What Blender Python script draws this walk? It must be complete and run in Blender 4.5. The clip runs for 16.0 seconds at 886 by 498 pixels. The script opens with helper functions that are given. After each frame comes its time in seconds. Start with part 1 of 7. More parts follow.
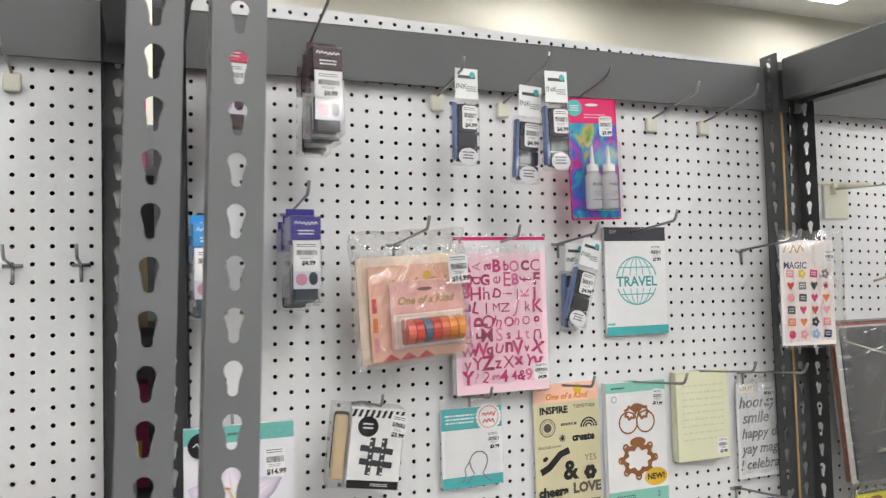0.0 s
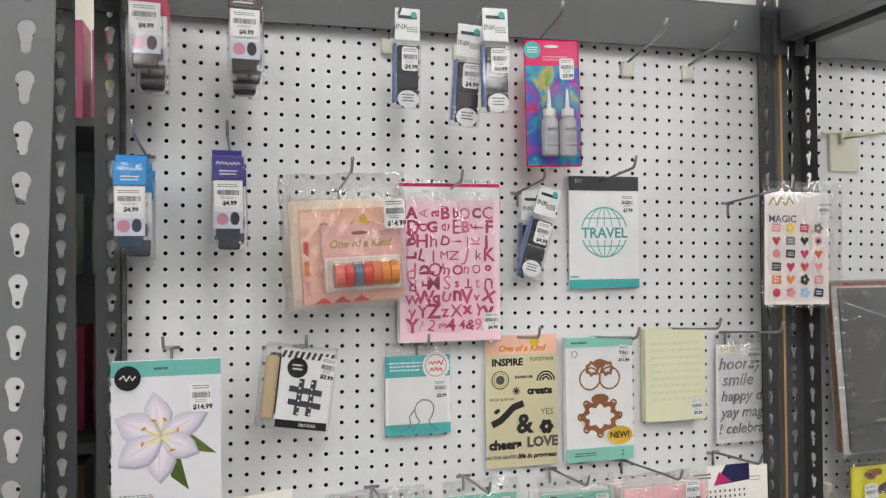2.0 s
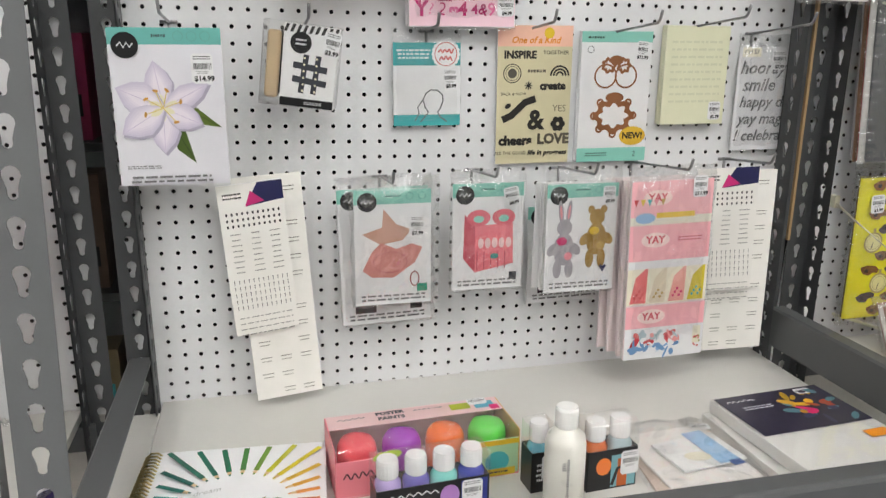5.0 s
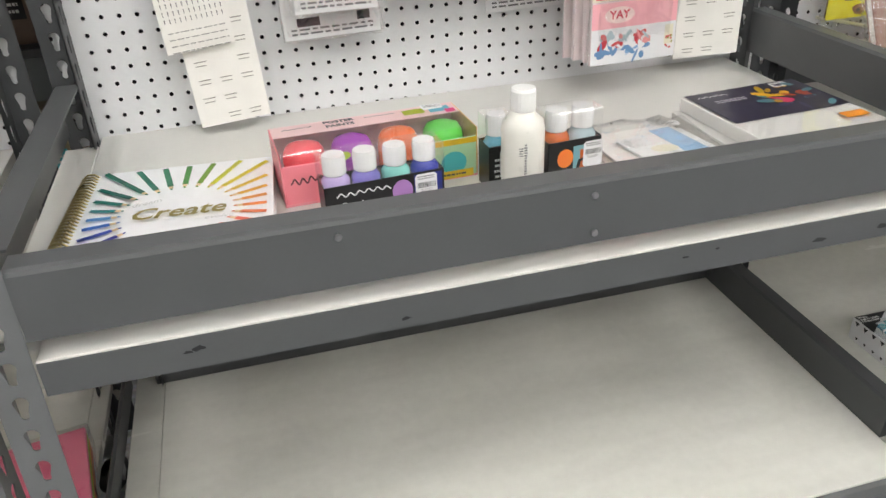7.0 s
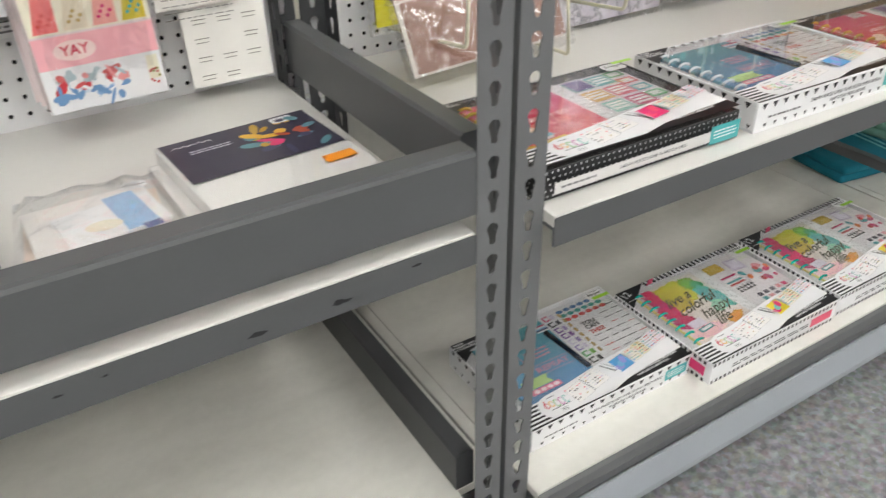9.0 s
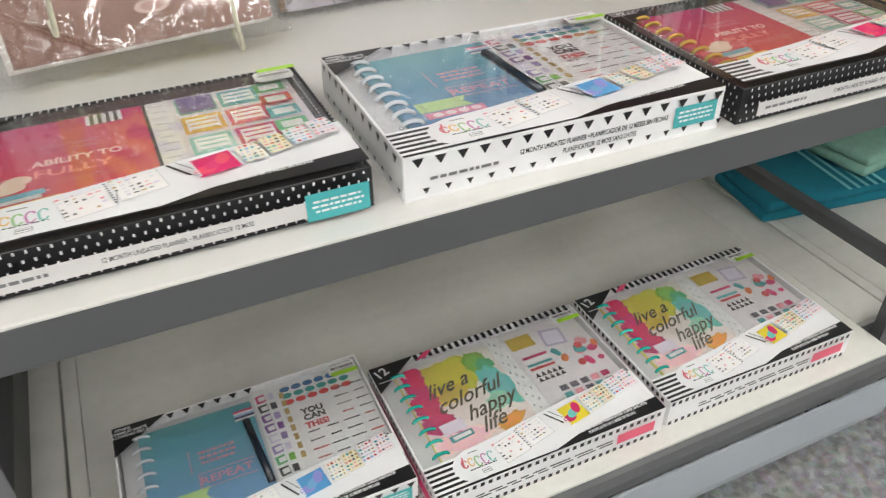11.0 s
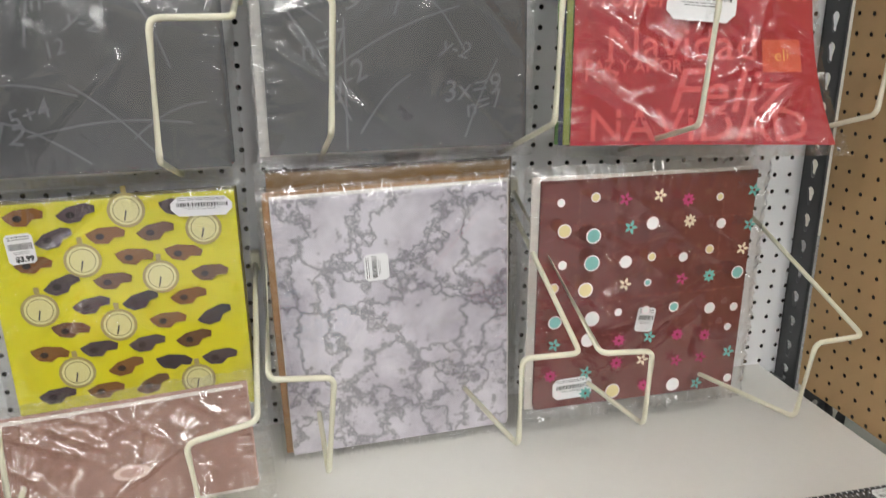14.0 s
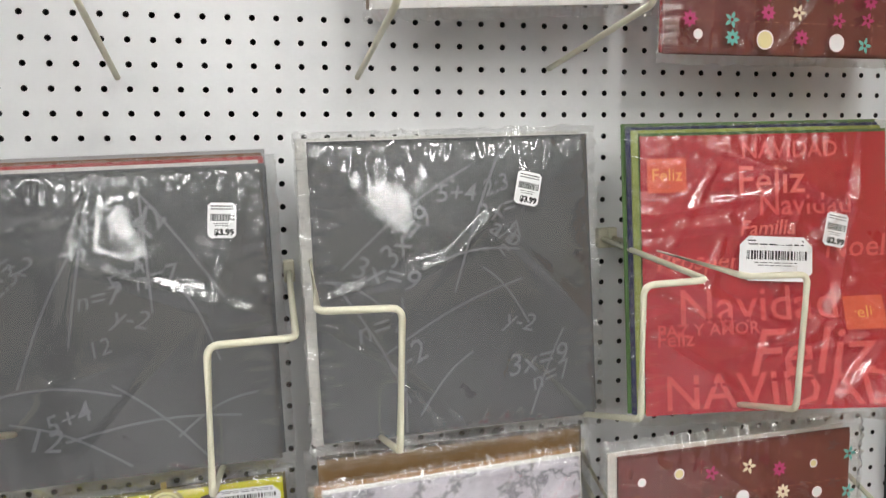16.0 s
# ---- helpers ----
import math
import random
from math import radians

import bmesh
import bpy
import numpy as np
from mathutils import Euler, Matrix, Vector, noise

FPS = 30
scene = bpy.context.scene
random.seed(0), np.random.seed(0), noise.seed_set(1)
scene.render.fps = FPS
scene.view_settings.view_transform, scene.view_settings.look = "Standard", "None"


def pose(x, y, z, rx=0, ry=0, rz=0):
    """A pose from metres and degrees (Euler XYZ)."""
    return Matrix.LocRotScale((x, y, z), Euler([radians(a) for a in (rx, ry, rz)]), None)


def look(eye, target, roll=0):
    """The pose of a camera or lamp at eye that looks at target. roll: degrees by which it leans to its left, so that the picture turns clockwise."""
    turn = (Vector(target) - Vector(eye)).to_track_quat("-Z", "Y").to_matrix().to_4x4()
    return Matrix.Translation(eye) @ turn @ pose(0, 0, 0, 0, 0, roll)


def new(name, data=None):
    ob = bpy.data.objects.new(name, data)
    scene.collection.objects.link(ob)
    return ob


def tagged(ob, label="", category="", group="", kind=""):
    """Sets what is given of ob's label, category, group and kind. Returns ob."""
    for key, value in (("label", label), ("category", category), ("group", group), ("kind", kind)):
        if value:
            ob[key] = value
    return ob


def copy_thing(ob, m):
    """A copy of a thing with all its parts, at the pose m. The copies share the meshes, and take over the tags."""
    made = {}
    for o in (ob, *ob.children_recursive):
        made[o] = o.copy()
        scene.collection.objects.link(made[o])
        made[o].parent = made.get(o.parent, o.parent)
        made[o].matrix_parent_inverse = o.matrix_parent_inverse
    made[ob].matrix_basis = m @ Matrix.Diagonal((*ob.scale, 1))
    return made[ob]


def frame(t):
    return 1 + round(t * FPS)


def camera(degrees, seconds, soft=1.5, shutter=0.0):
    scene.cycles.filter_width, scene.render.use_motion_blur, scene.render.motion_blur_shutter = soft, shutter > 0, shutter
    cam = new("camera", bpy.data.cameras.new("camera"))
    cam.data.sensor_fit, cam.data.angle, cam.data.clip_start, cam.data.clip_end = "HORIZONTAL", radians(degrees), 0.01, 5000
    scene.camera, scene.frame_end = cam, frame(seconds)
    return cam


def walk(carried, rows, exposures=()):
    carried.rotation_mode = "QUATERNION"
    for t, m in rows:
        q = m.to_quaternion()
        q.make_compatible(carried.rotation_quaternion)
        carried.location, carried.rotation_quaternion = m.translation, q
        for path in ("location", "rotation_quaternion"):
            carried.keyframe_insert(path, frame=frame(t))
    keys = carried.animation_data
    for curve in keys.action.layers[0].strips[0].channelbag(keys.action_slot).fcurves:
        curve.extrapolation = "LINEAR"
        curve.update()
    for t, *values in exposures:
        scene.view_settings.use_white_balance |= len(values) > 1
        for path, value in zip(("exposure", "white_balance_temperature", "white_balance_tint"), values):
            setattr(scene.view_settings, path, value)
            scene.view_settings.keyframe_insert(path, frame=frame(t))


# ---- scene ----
cam = camera(60.0, 16.0, soft=1.3, shutter=0.2)
PATH = [
    (0, (-0.001, -0.083, 1.476), (0.729, 1.776, 1.571), -1.6),
    (0.5, (0.13, -0.114, 1.486), (0.776, 1.774, 1.611), -1.0),
    (1, (0.207, -0.137, 1.477), (0.767, 1.779, 1.603), -0.4),
    (1.5, (0.226, -0.15, 1.465), (0.738, 1.782, 1.548), -0.5),
    (2, (0.245, -0.14, 1.431), (0.734, 1.799, 1.455), -0.6),
    (2.5, (0.257, -0.129, 1.411), (0.739, 1.812, 1.377), -0.4),
    (3, (0.254, -0.127, 1.402), (0.733, 1.813, 1.303), -0.2),
    (3.5, (0.251, -0.13, 1.381), (0.723, 1.805, 1.198), 0.1),
    (3.7, (0.249, -0.127, 1.365), (0.721, 1.803, 1.137), 0.3),
    (5.8, (0.264, -0.124, 1.228), (0.68, 1.695, 0.508), -0.4),
    (6, (0.268, -0.126, 1.215), (0.68, 1.674, 0.446), -0.7),
    (6.5, (0.274, -0.122, 1.159), (0.681, 1.619, 0.262), -1.7),
    (7, (0.299, -0.115, 1.118), (0.722, 1.56, 0.109), -2.5),
    (7.5, (0.362, -0.098, 1.104), (0.844, 1.51, 0.016), -2.9),
    (8, (0.465, -0.084, 1.094), (1.036, 1.459, -0.043), -2.8),
    (8.5, (0.606, -0.065, 1.112), (1.353, 1.414, -0.008), -1.8),
    (9, (0.782, -0.059, 1.119), (1.652, 1.382, 0.04), -1.3),
    (9.2, (0.862, -0.065, 1.121), (1.757, 1.367, 0.05), -0.9),
    (11.3, (1.531, 0.035, 1.03), (2.165, 1.516, -0.155), -0.4),
    (11.5, (1.586, 0.039, 1.03), (2.206, 1.531, -0.149), 0.0),
    (12, (1.681, 0.049, 1.053), (2.266, 1.572, -0.104), 0.4),
    (12.5, (1.716, 0.096, 1.088), (2.307, 1.681, 0.021), 0.1),
    (13, (1.713, 0.141, 1.12), (2.296, 1.793, 0.155), 0.4),
    (13.5, (1.689, 0.161, 1.194), (2.208, 1.915, 0.385), 0.3),
    (14, (1.671, 0.172, 1.239), (2.117, 2.02, 0.617), -0.5),
    (14.5, (1.666, 0.18, 1.278), (2.06, 2.077, 0.784), -1.0),
    (15, (1.656, 0.194, 1.321), (2.032, 2.113, 0.903), -1.5),
    (15.5, (1.656, 0.214, 1.358), (2.04, 2.144, 1.003), -2.1),
    (16, (1.643, 0.276, 1.373), (2.08, 2.21, 1.113), -2.4),
]
# the clip's camera holds its own exposure: stops
EXPOSURES = ((0, 0.52), (1, 0.45), (3, 0.37), (5.8, 0.52), (6.5, 0.62), (9, 0.58), (11.3, 0.5), (12.5, 0.5), (14, 0.58), (16, 0.66))
walk(cam, [(t, look(eye, target, roll)) for t, eye, target, roll in PATH], exposures=EXPOSURES)

# ---------------------------------------------------------------- light and exposure
world = bpy.data.worlds.new("world")
scene.world = world
world.use_nodes = True
world.node_tree.nodes["Background"].inputs[0].default_value = (0.9, 0.95, 1.0, 1)
world.node_tree.nodes["Background"].inputs[1].default_value = 0.15
LAMP_POWER = 13.0

# ---------------------------------------------------------------- materials
MATS = {}


def node_mat(name):
    m = bpy.data.materials.new(name)
    m.use_nodes = True
    nt = m.node_tree
    return m, nt, nt.nodes["Principled BSDF"]


def surface(name, rgb, rough=0.5, metal=0.0, vary=0.12, scale=30.0, fine=400.0, bump=0.05, coat=0.0, spots=0.0, streak=None):
    """A painted, printed or moulded surface: colour that drifts at two scales, uneven gloss and a fine relief."""
    if name in MATS:
        return MATS[name]
    m, nt, b = node_mat(name)
    N, L = nt.nodes.new, nt.links.new
    tc = N("ShaderNodeTexCoord")
    n1, n2 = N("ShaderNodeTexNoise"), N("ShaderNodeTexNoise")
    n1.inputs["Scale"].default_value, n2.inputs["Scale"].default_value = scale, fine
    n1.inputs["Detail"].default_value = 4
    if streak:
        mp = N("ShaderNodeMapping")
        mp.inputs["Scale"].default_value = streak
        L(tc.outputs["Object"], mp.inputs[0]), L(mp.outputs[0], n1.inputs["Vector"])
    else:
        L(tc.outputs["Object"], n1.inputs["Vector"])
    L(tc.outputs["Object"], n2.inputs["Vector"])
    mix = N("ShaderNodeMix")
    mix.data_type = "RGBA"
    mix.inputs[6].default_value = (*[c * (1 - vary) for c in rgb], 1)
    mix.inputs[7].default_value = (*[min(1, c * (1 + vary * 0.6)) for c in rgb], 1)
    add = N("ShaderNodeMath")
    add.operation = "MULTIPLY_ADD"
    L(n2.outputs["Fac"], add.inputs[0])
    add.inputs[1].default_value = 0.35
    L(n1.outputs["Fac"], add.inputs[2])
    sub = N("ShaderNodeMath")
    sub.operation = "SUBTRACT"
    L(add.outputs[0], sub.inputs[0])
    sub.inputs[1].default_value = 0.17
    L(sub.outputs[0], mix.inputs[0])
    colour = mix.outputs[2]
    if spots:
        v = N("ShaderNodeTexNoise")
        v.inputs["Scale"].default_value, v.inputs["Detail"].default_value = 55.0, 8
        ramp = N("ShaderNodeValToRGB")
        ramp.color_ramp.elements[0].position, ramp.color_ramp.elements[1].position = 0.66, 0.72
        ramp.color_ramp.elements[0].color, ramp.color_ramp.elements[1].color = (0, 0, 0, 1), (spots, spots, spots, 1)
        L(tc.outputs["Object"], v.inputs["Vector"]), L(v.outputs["Fac"], ramp.inputs["Fac"])
        mx = N("ShaderNodeMix")
        mx.data_type = "RGBA"
        mx.inputs[7].default_value = (0.05, 0.045, 0.04, 1)
        L(ramp.outputs["Color"], mx.inputs[0]), L(colour, mx.inputs[6])
        colour = mx.outputs[2]
    L(colour, b.inputs["Base Color"])
    rr = N("ShaderNodeMapRange")
    rr.inputs[3].default_value, rr.inputs[4].default_value = max(0.02, rough - 0.08), min(1, rough + 0.08)
    L(n1.outputs["Fac"], rr.inputs[0]), L(rr.outputs[0], b.inputs["Roughness"])
    b.inputs["Metallic"].default_value = metal
    b.inputs["Coat Weight"].default_value = coat
    b.inputs["Coat Roughness"].default_value = 0.08
    if bump:
        bp = N("ShaderNodeBump")
        bp.inputs["Strength"].default_value, bp.inputs["Distance"].default_value = bump, 0.001
        L(n2.outputs["Fac"], bp.inputs["Height"]), L(bp.outputs["Normal"], b.inputs["Normal"])
    MATS[name] = m
    return m


def ink(r, g, b, gloss=0.35):
    """Printed paper or card of one colour (sRGB 0-255)."""
    lin = [((c / 255) / 12.92 if c / 255 <= 0.04045 else ((c / 255 + 0.055) / 1.055) ** 2.4) for c in (r, g, b)]
    return surface("print_%02x%02x%02x_%d" % (r, g, b, int(gloss * 100)), lin, gloss, vary=0.07, scale=25, fine=600, bump=0.02)


def clear(name, tint=(1, 1, 1), rough=0.06, wrinkle=0.25, scale=18.0, body=0.06, gloss=0.05, relief=0.02):
    """Thin clear plastic: mostly see-through, a gloss that grows at grazing angles, and wrinkles in its relief."""
    if name in MATS:
        return MATS[name]
    m, nt, b = node_mat(name)
    N, L = nt.nodes.new, nt.links.new
    out = nt.nodes["Material Output"]
    tr, gl, df = N("ShaderNodeBsdfTransparent"), N("ShaderNodeBsdfGlossy"), N("ShaderNodeBsdfDiffuse")
    tr.inputs[0].default_value = (*tint, 1)
    gl.inputs["Roughness"].default_value = rough
    tc, nz = N("ShaderNodeTexCoord"), N("ShaderNodeTexNoise")
    mp = N("ShaderNodeMapping")
    mp.inputs["Scale"].default_value = (1.0, 1.0, 0.55)
    mp.inputs["Rotation"].default_value = (0, 0.5, 0)
    nz.inputs["Scale"].default_value, nz.inputs["Detail"].default_value, nz.inputs["Distortion"].default_value = scale, 1.2, 0.8
    L(tc.outputs["Object"], mp.inputs[0]), L(mp.outputs[0], nz.inputs["Vector"])
    bp = N("ShaderNodeBump")
    bp.inputs["Strength"].default_value, bp.inputs["Distance"].default_value = wrinkle, relief
    L(nz.outputs["Fac"], bp.inputs["Height"]), L(bp.outputs["Normal"], gl.inputs["Normal"])
    lw, fr = N("ShaderNodeLayerWeight"), N("ShaderNodeMath")
    lw.inputs["Blend"].default_value = 0.5
    fr.operation, fr.inputs[1].default_value = "POWER", 4.0
    L(bp.outputs["Normal"], lw.inputs["Normal"]), L(lw.outputs["Facing"], fr.inputs[0])
    m1, m2 = N("ShaderNodeMixShader"), N("ShaderNodeMixShader")
    m1.inputs[0].default_value = body
    L(tr.outputs[0], m1.inputs[1]), L(df.outputs[0], m1.inputs[2])
    ad = N("ShaderNodeMath")
    ad.operation = "MULTIPLY_ADD"
    ad.inputs[1].default_value, ad.inputs[2].default_value = 0.7, gloss
    L(fr.outputs[0], ad.inputs[0])
    L(ad.outputs[0], m2.inputs[0]), L(m1.outputs[0], m2.inputs[1]), L(gl.outputs[0], m2.inputs[2])
    L(m2.outputs[0], out.inputs["Surface"])
    MATS[name] = m
    return m


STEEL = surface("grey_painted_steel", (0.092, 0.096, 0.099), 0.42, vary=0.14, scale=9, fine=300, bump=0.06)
# the same grey steel, its colour darkened for the shade at the back and low down
STEEL_SHADED = surface("shaded_grey_painted_steel", (0.058, 0.061, 0.064), 0.42, vary=0.16, scale=9, fine=300, bump=0.06)
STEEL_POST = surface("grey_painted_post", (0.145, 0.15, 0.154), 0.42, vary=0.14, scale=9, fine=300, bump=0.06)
STEEL_PALE = surface("pale_grey_painted_steel", (0.33, 0.36, 0.39), 0.35, vary=0.12, scale=9, fine=300, bump=0.05)
MELAMINE = surface("white_melamine", (0.67, 0.66, 0.625), 0.32, vary=0.06, scale=4, fine=90, bump=0.03, spots=0.0)
MELAMINE_STREAKED = surface("streaked_white_melamine", (0.70, 0.69, 0.64), 0.24, vary=0.2, scale=2.2, fine=60, bump=0.03, streak=(1.0, 5.5, 1.0))
PEG_WHITE = surface("white_hardboard", (0.76, 0.765, 0.775), 0.5, vary=0.06, scale=5, fine=200, bump=0.04)
PEG_BROWN = surface("brown_hardboard", (0.43, 0.28, 0.135), 0.6, vary=0.14, scale=14, fine=500, bump=0.15)
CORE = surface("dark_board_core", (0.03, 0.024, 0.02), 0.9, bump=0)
# near-black that stands for the shade seen through drilled holes
HOLE_SHADE = surface("hole_shade", (0.012, 0.012, 0.013), 0.8, bump=0)
CHROME = surface("zinc_wire", (0.34, 0.34, 0.35), 0.3, metal=1.0, vary=0.1)
CREAM_WIRE = surface("cream_coated_wire", (0.72, 0.70, 0.55), 0.4, vary=0.08)
CREAM_PLASTIC = surface("cream_plastic", (0.72, 0.71, 0.60), 0.35, vary=0.06)
WALL_PAINT = surface("cream_wall_paint", (0.78, 0.75, 0.66), 0.75, vary=0.04, scale=2, fine=150, bump=0.05)
CEILING_PAINT = surface("white_ceiling_tile", (0.8, 0.8, 0.78), 0.85, vary=0.05, scale=3, fine=250, bump=0.2)
RUBBER = surface("black_rubber", (0.02, 0.02, 0.021), 0.55, vary=0.2)
ZINC = surface("zinc_plate", (0.4, 0.4, 0.41), 0.35, metal=1.0)
FILM = clear("clear_film", wrinkle=0.9, scale=8, body=0.02, gloss=0.11, relief=0.05)
FILM_PACK = clear("crinkled_pack_film", rough=0.1, wrinkle=0.16, scale=9, body=0.015, gloss=0.13, relief=0.008)
FILM_STIFF = clear("clear_blister", wrinkle=0.04, scale=8, body=0.04)
FILM_SOFT = clear("soft_clear_bag", wrinkle=0.6, scale=20, body=0.02, gloss=0.15, relief=0.035)
WHITE = ink(234, 234, 235)
BLACK = ink(26, 26, 28)


def floor_mat():
    m, nt, b = node_mat("blue_grey_speckled_vinyl")
    N, L = nt.nodes.new, nt.links.new
    tc = N("ShaderNodeTexCoord")
    n1, n2, v = N("ShaderNodeTexNoise"), N("ShaderNodeTexNoise"), N("ShaderNodeTexVoronoi")
    n1.inputs["Scale"].default_value, n1.inputs["Detail"].default_value = 60, 8
    n2.inputs["Scale"].default_value = 3
    v.inputs["Scale"].default_value = 90
    for n in (n1, n2, v):
        L(tc.outputs["Object"], n.inputs["Vector"])
    r = N("ShaderNodeValToRGB")
    e = r.color_ramp.elements
    e[0].position, e[0].color = 0.32, (0.13, 0.135, 0.158, 1)
    e[1].position, e[1].color = 0.66, (0.26, 0.27, 0.30, 1)
    L(n1.outputs["Fac"], r.inputs["Fac"])
    mx = N("ShaderNodeMix")
    mx.data_type, mx.blend_type = "RGBA", "OVERLAY"
    mx.inputs[0].default_value = 0.35
    L(r.outputs["Color"], mx.inputs[6]), L(v.outputs["Color"], mx.inputs[7])
    hs = N("ShaderNodeHueSaturation")
    hs.inputs["Saturation"].default_value = 0.35
    L(mx.outputs[2], hs.inputs["Color"]), L(hs.outputs[0], b.inputs["Base Color"])
    b.inputs["Roughness"].default_value = 0.4
    return m


FLOOR = floor_mat()


def lamp_mat():
    m, nt, b = node_mat("lamp_diffuser")
    b.inputs["Base Color"].default_value = (0.9, 0.9, 0.9, 1)
    b.inputs["Emission Color"].default_value = (1.0, 0.985, 0.955, 1)
    b.inputs["Emission Strength"].default_value = LAMP_POWER
    return m


LAMP = lamp_mat()

# ---------------------------------------------------------------- mesh helpers


class Geo:
    """Vertices, faces and the material of each face, gathered into one mesh."""

    def __init__(self):
        self.v, self.f, self.m, self.mats = [], [], [], []

    def slot(self, mat):
        if mat not in self.mats:
            self.mats.append(mat)
        return self.mats.index(mat)

    def add(self, verts, faces, mat, at=None):
        k, s = len(self.v), self.slot(mat)
        self.v += [tuple(at @ Vector(p)) for p in verts] if at else [tuple(p) for p in verts]
        self.f += [[k + i for i in face] for face in faces]
        self.m += [s] * len(faces)
        return self

    def box(self, x0, x1, y0, y1, z0, z1, mat, at=None):
        vs = [(x, y, z) for z in (z0, z1) for y in (y0, y1) for x in (x0, x1)]
        return self.add(vs, [(0, 2, 3, 1), (4, 5, 7, 6), (0, 1, 5, 4), (2, 6, 7, 3), (0, 4, 6, 2), (1, 3, 7, 5)], mat, at)

    def weld(self):
        seen, where, keep = {}, [], []
        for p in self.v:
            k = tuple(round(c * 2e4) for c in p)
            if k not in seen:
                seen[k] = len(keep)
                keep.append(p)
            where.append(seen[k])
        faces = [[where[i] for i in f] for f in self.f]
        ok = [len(set(f)) == len(f) for f in faces]
        self.v, self.f, self.m = keep, [f for f, o in zip(faces, ok) if o], [m for m, o in zip(self.m, ok) if o]
        return self

    def obj(self, name, parent=None, label="", smooth=False):
        me = bpy.data.meshes.new(name)
        me.from_pydata(self.v, [], self.f)
        for m in self.mats:
            me.materials.append(m)
        me.polygons.foreach_set("material_index", self.m)
        if smooth:
            me.polygons.foreach_set("use_smooth", [True] * len(self.f))
        me.update()
        ob = new(name, me)
        if parent:
            ob.parent = parent
        if label:
            tagged(ob, label)
        return ob


def part(name, bm, material, parent, label="", smooth=False):
    me = bpy.data.meshes.new(name)
    bm.to_mesh(me)
    bm.free()
    me.materials.append(material)
    if smooth:
        me.polygons.foreach_set("use_smooth", [True] * len(me.polygons))
    ob = new(name, me)
    ob.parent = parent
    if label:
        tagged(ob, label)
    return ob


def rounded_box(x0, x1, y0, y1, z0, z1, bevel=0.002, segs=2):
    bm = bmesh.new()
    bmesh.ops.create_cube(bm, size=1)
    bmesh.ops.transform(bm, matrix=Matrix.Translation(((x0 + x1) / 2, (y0 + y1) / 2, (z0 + z1) / 2)) @ Matrix.Diagonal((x1 - x0, y1 - y0, z1 - z0, 1)), verts=bm.verts)
    if bevel:
        bmesh.ops.bevel(bm, geom=bm.edges[:], offset=bevel, segments=segs, affect="EDGES", profile=0.5)
    return bm


def empty(name, m, label="", category="", group="", kind=""):
    ob = new(name)
    ob.empty_display_size = 0.05
    ob.matrix_basis = m
    return tagged(ob, label, category, group, kind)


def tube(points, radius, ring=8, closed=False):
    """A bmesh tube along a polyline with mitred bends."""
    bm = bmesh.new()
    pts = [Vector(p) for p in points]
    rings, up = [], Vector((0.13, 0.31, 0.94)).normalized()
    for i, p in enumerate(pts):
        a = (p - pts[i - 1]).normalized() if i else (pts[1] - p).normalized()
        c = (pts[i + 1] - p).normalized() if i < len(pts) - 1 else a
        d = (a + c).normalized()
        s = d.cross(up).normalized() if abs(d.dot(up)) < 0.98 else d.cross(Vector((1, 0, 0))).normalized()
        t = s.cross(d).normalized()
        rings.append([bm.verts.new(p + radius * (math.cos(2 * math.pi * j / ring) * s + math.sin(2 * math.pi * j / ring) * t)) for j in range(ring)])
    for r0, r1 in zip(rings, rings[1:]):
        k = min(range(ring), key=lambda q: (r1[q].co - r0[0].co).length)
        for j in range(ring):
            bm.faces.new((r0[j], r0[(j + 1) % ring], r1[(j + 1 + k) % ring], r1[(j + k) % ring]))
    bm.faces.new(rings[0][::-1]), bm.faces.new(rings[-1])
    bmesh.ops.recalc_face_normals(bm, faces=bm.faces)
    return bm


def bent(points, r=0.008, n=4):
    """The polyline with its corners rounded."""
    pts = [Vector(p) for p in points]
    out = [pts[0]]
    for a, b, c in zip(pts, pts[1:], pts[2:]):
        k = min(r, (b - a).length / 2.1, (c - b).length / 2.1)
        p, q = b + (a - b).normalized() * k, b + (c - b).normalized() * k
        out += [p.lerp(b, t).lerp(b.lerp(q, t), t) for t in [i / n for i in range(n + 1)]]
    return out + [pts[-1]]


def lathe(profile, n=20):
    """A bmesh turned about z from (radius, height) pairs."""
    bm = bmesh.new()
    rings = [[bm.verts.new((r * math.cos(2 * math.pi * j / n), r * math.sin(2 * math.pi * j / n), z)) for j in range(n)] for r, z in profile]
    for r0, r1 in zip(rings, rings[1:]):
        for j in range(n):
            bm.faces.new((r0[j], r0[(j + 1) % n], r1[(j + 1) % n], r1[j]))
    bm.faces.new(rings[0][::-1]), bm.faces.new(rings[-1])
    return bm


def extruded(profile, axis, a, b):
    """A closed profile swept along x (profile in y, z) or along y (profile in x, z)."""
    bm = bmesh.new()
    ends = [[bm.verts.new((t, p, q) if axis == "x" else (p, t, q)) for p, q in profile] for t in (a, b)]
    n = len(profile)
    for j in range(n):
        bm.faces.new((ends[0][j], ends[0][(j + 1) % n], ends[1][(j + 1) % n], ends[1][j]))
    bm.faces.new(ends[0][::-1]), bm.faces.new(ends[1])
    bmesh.ops.recalc_face_normals(bm, faces=bm.faces)
    return bm


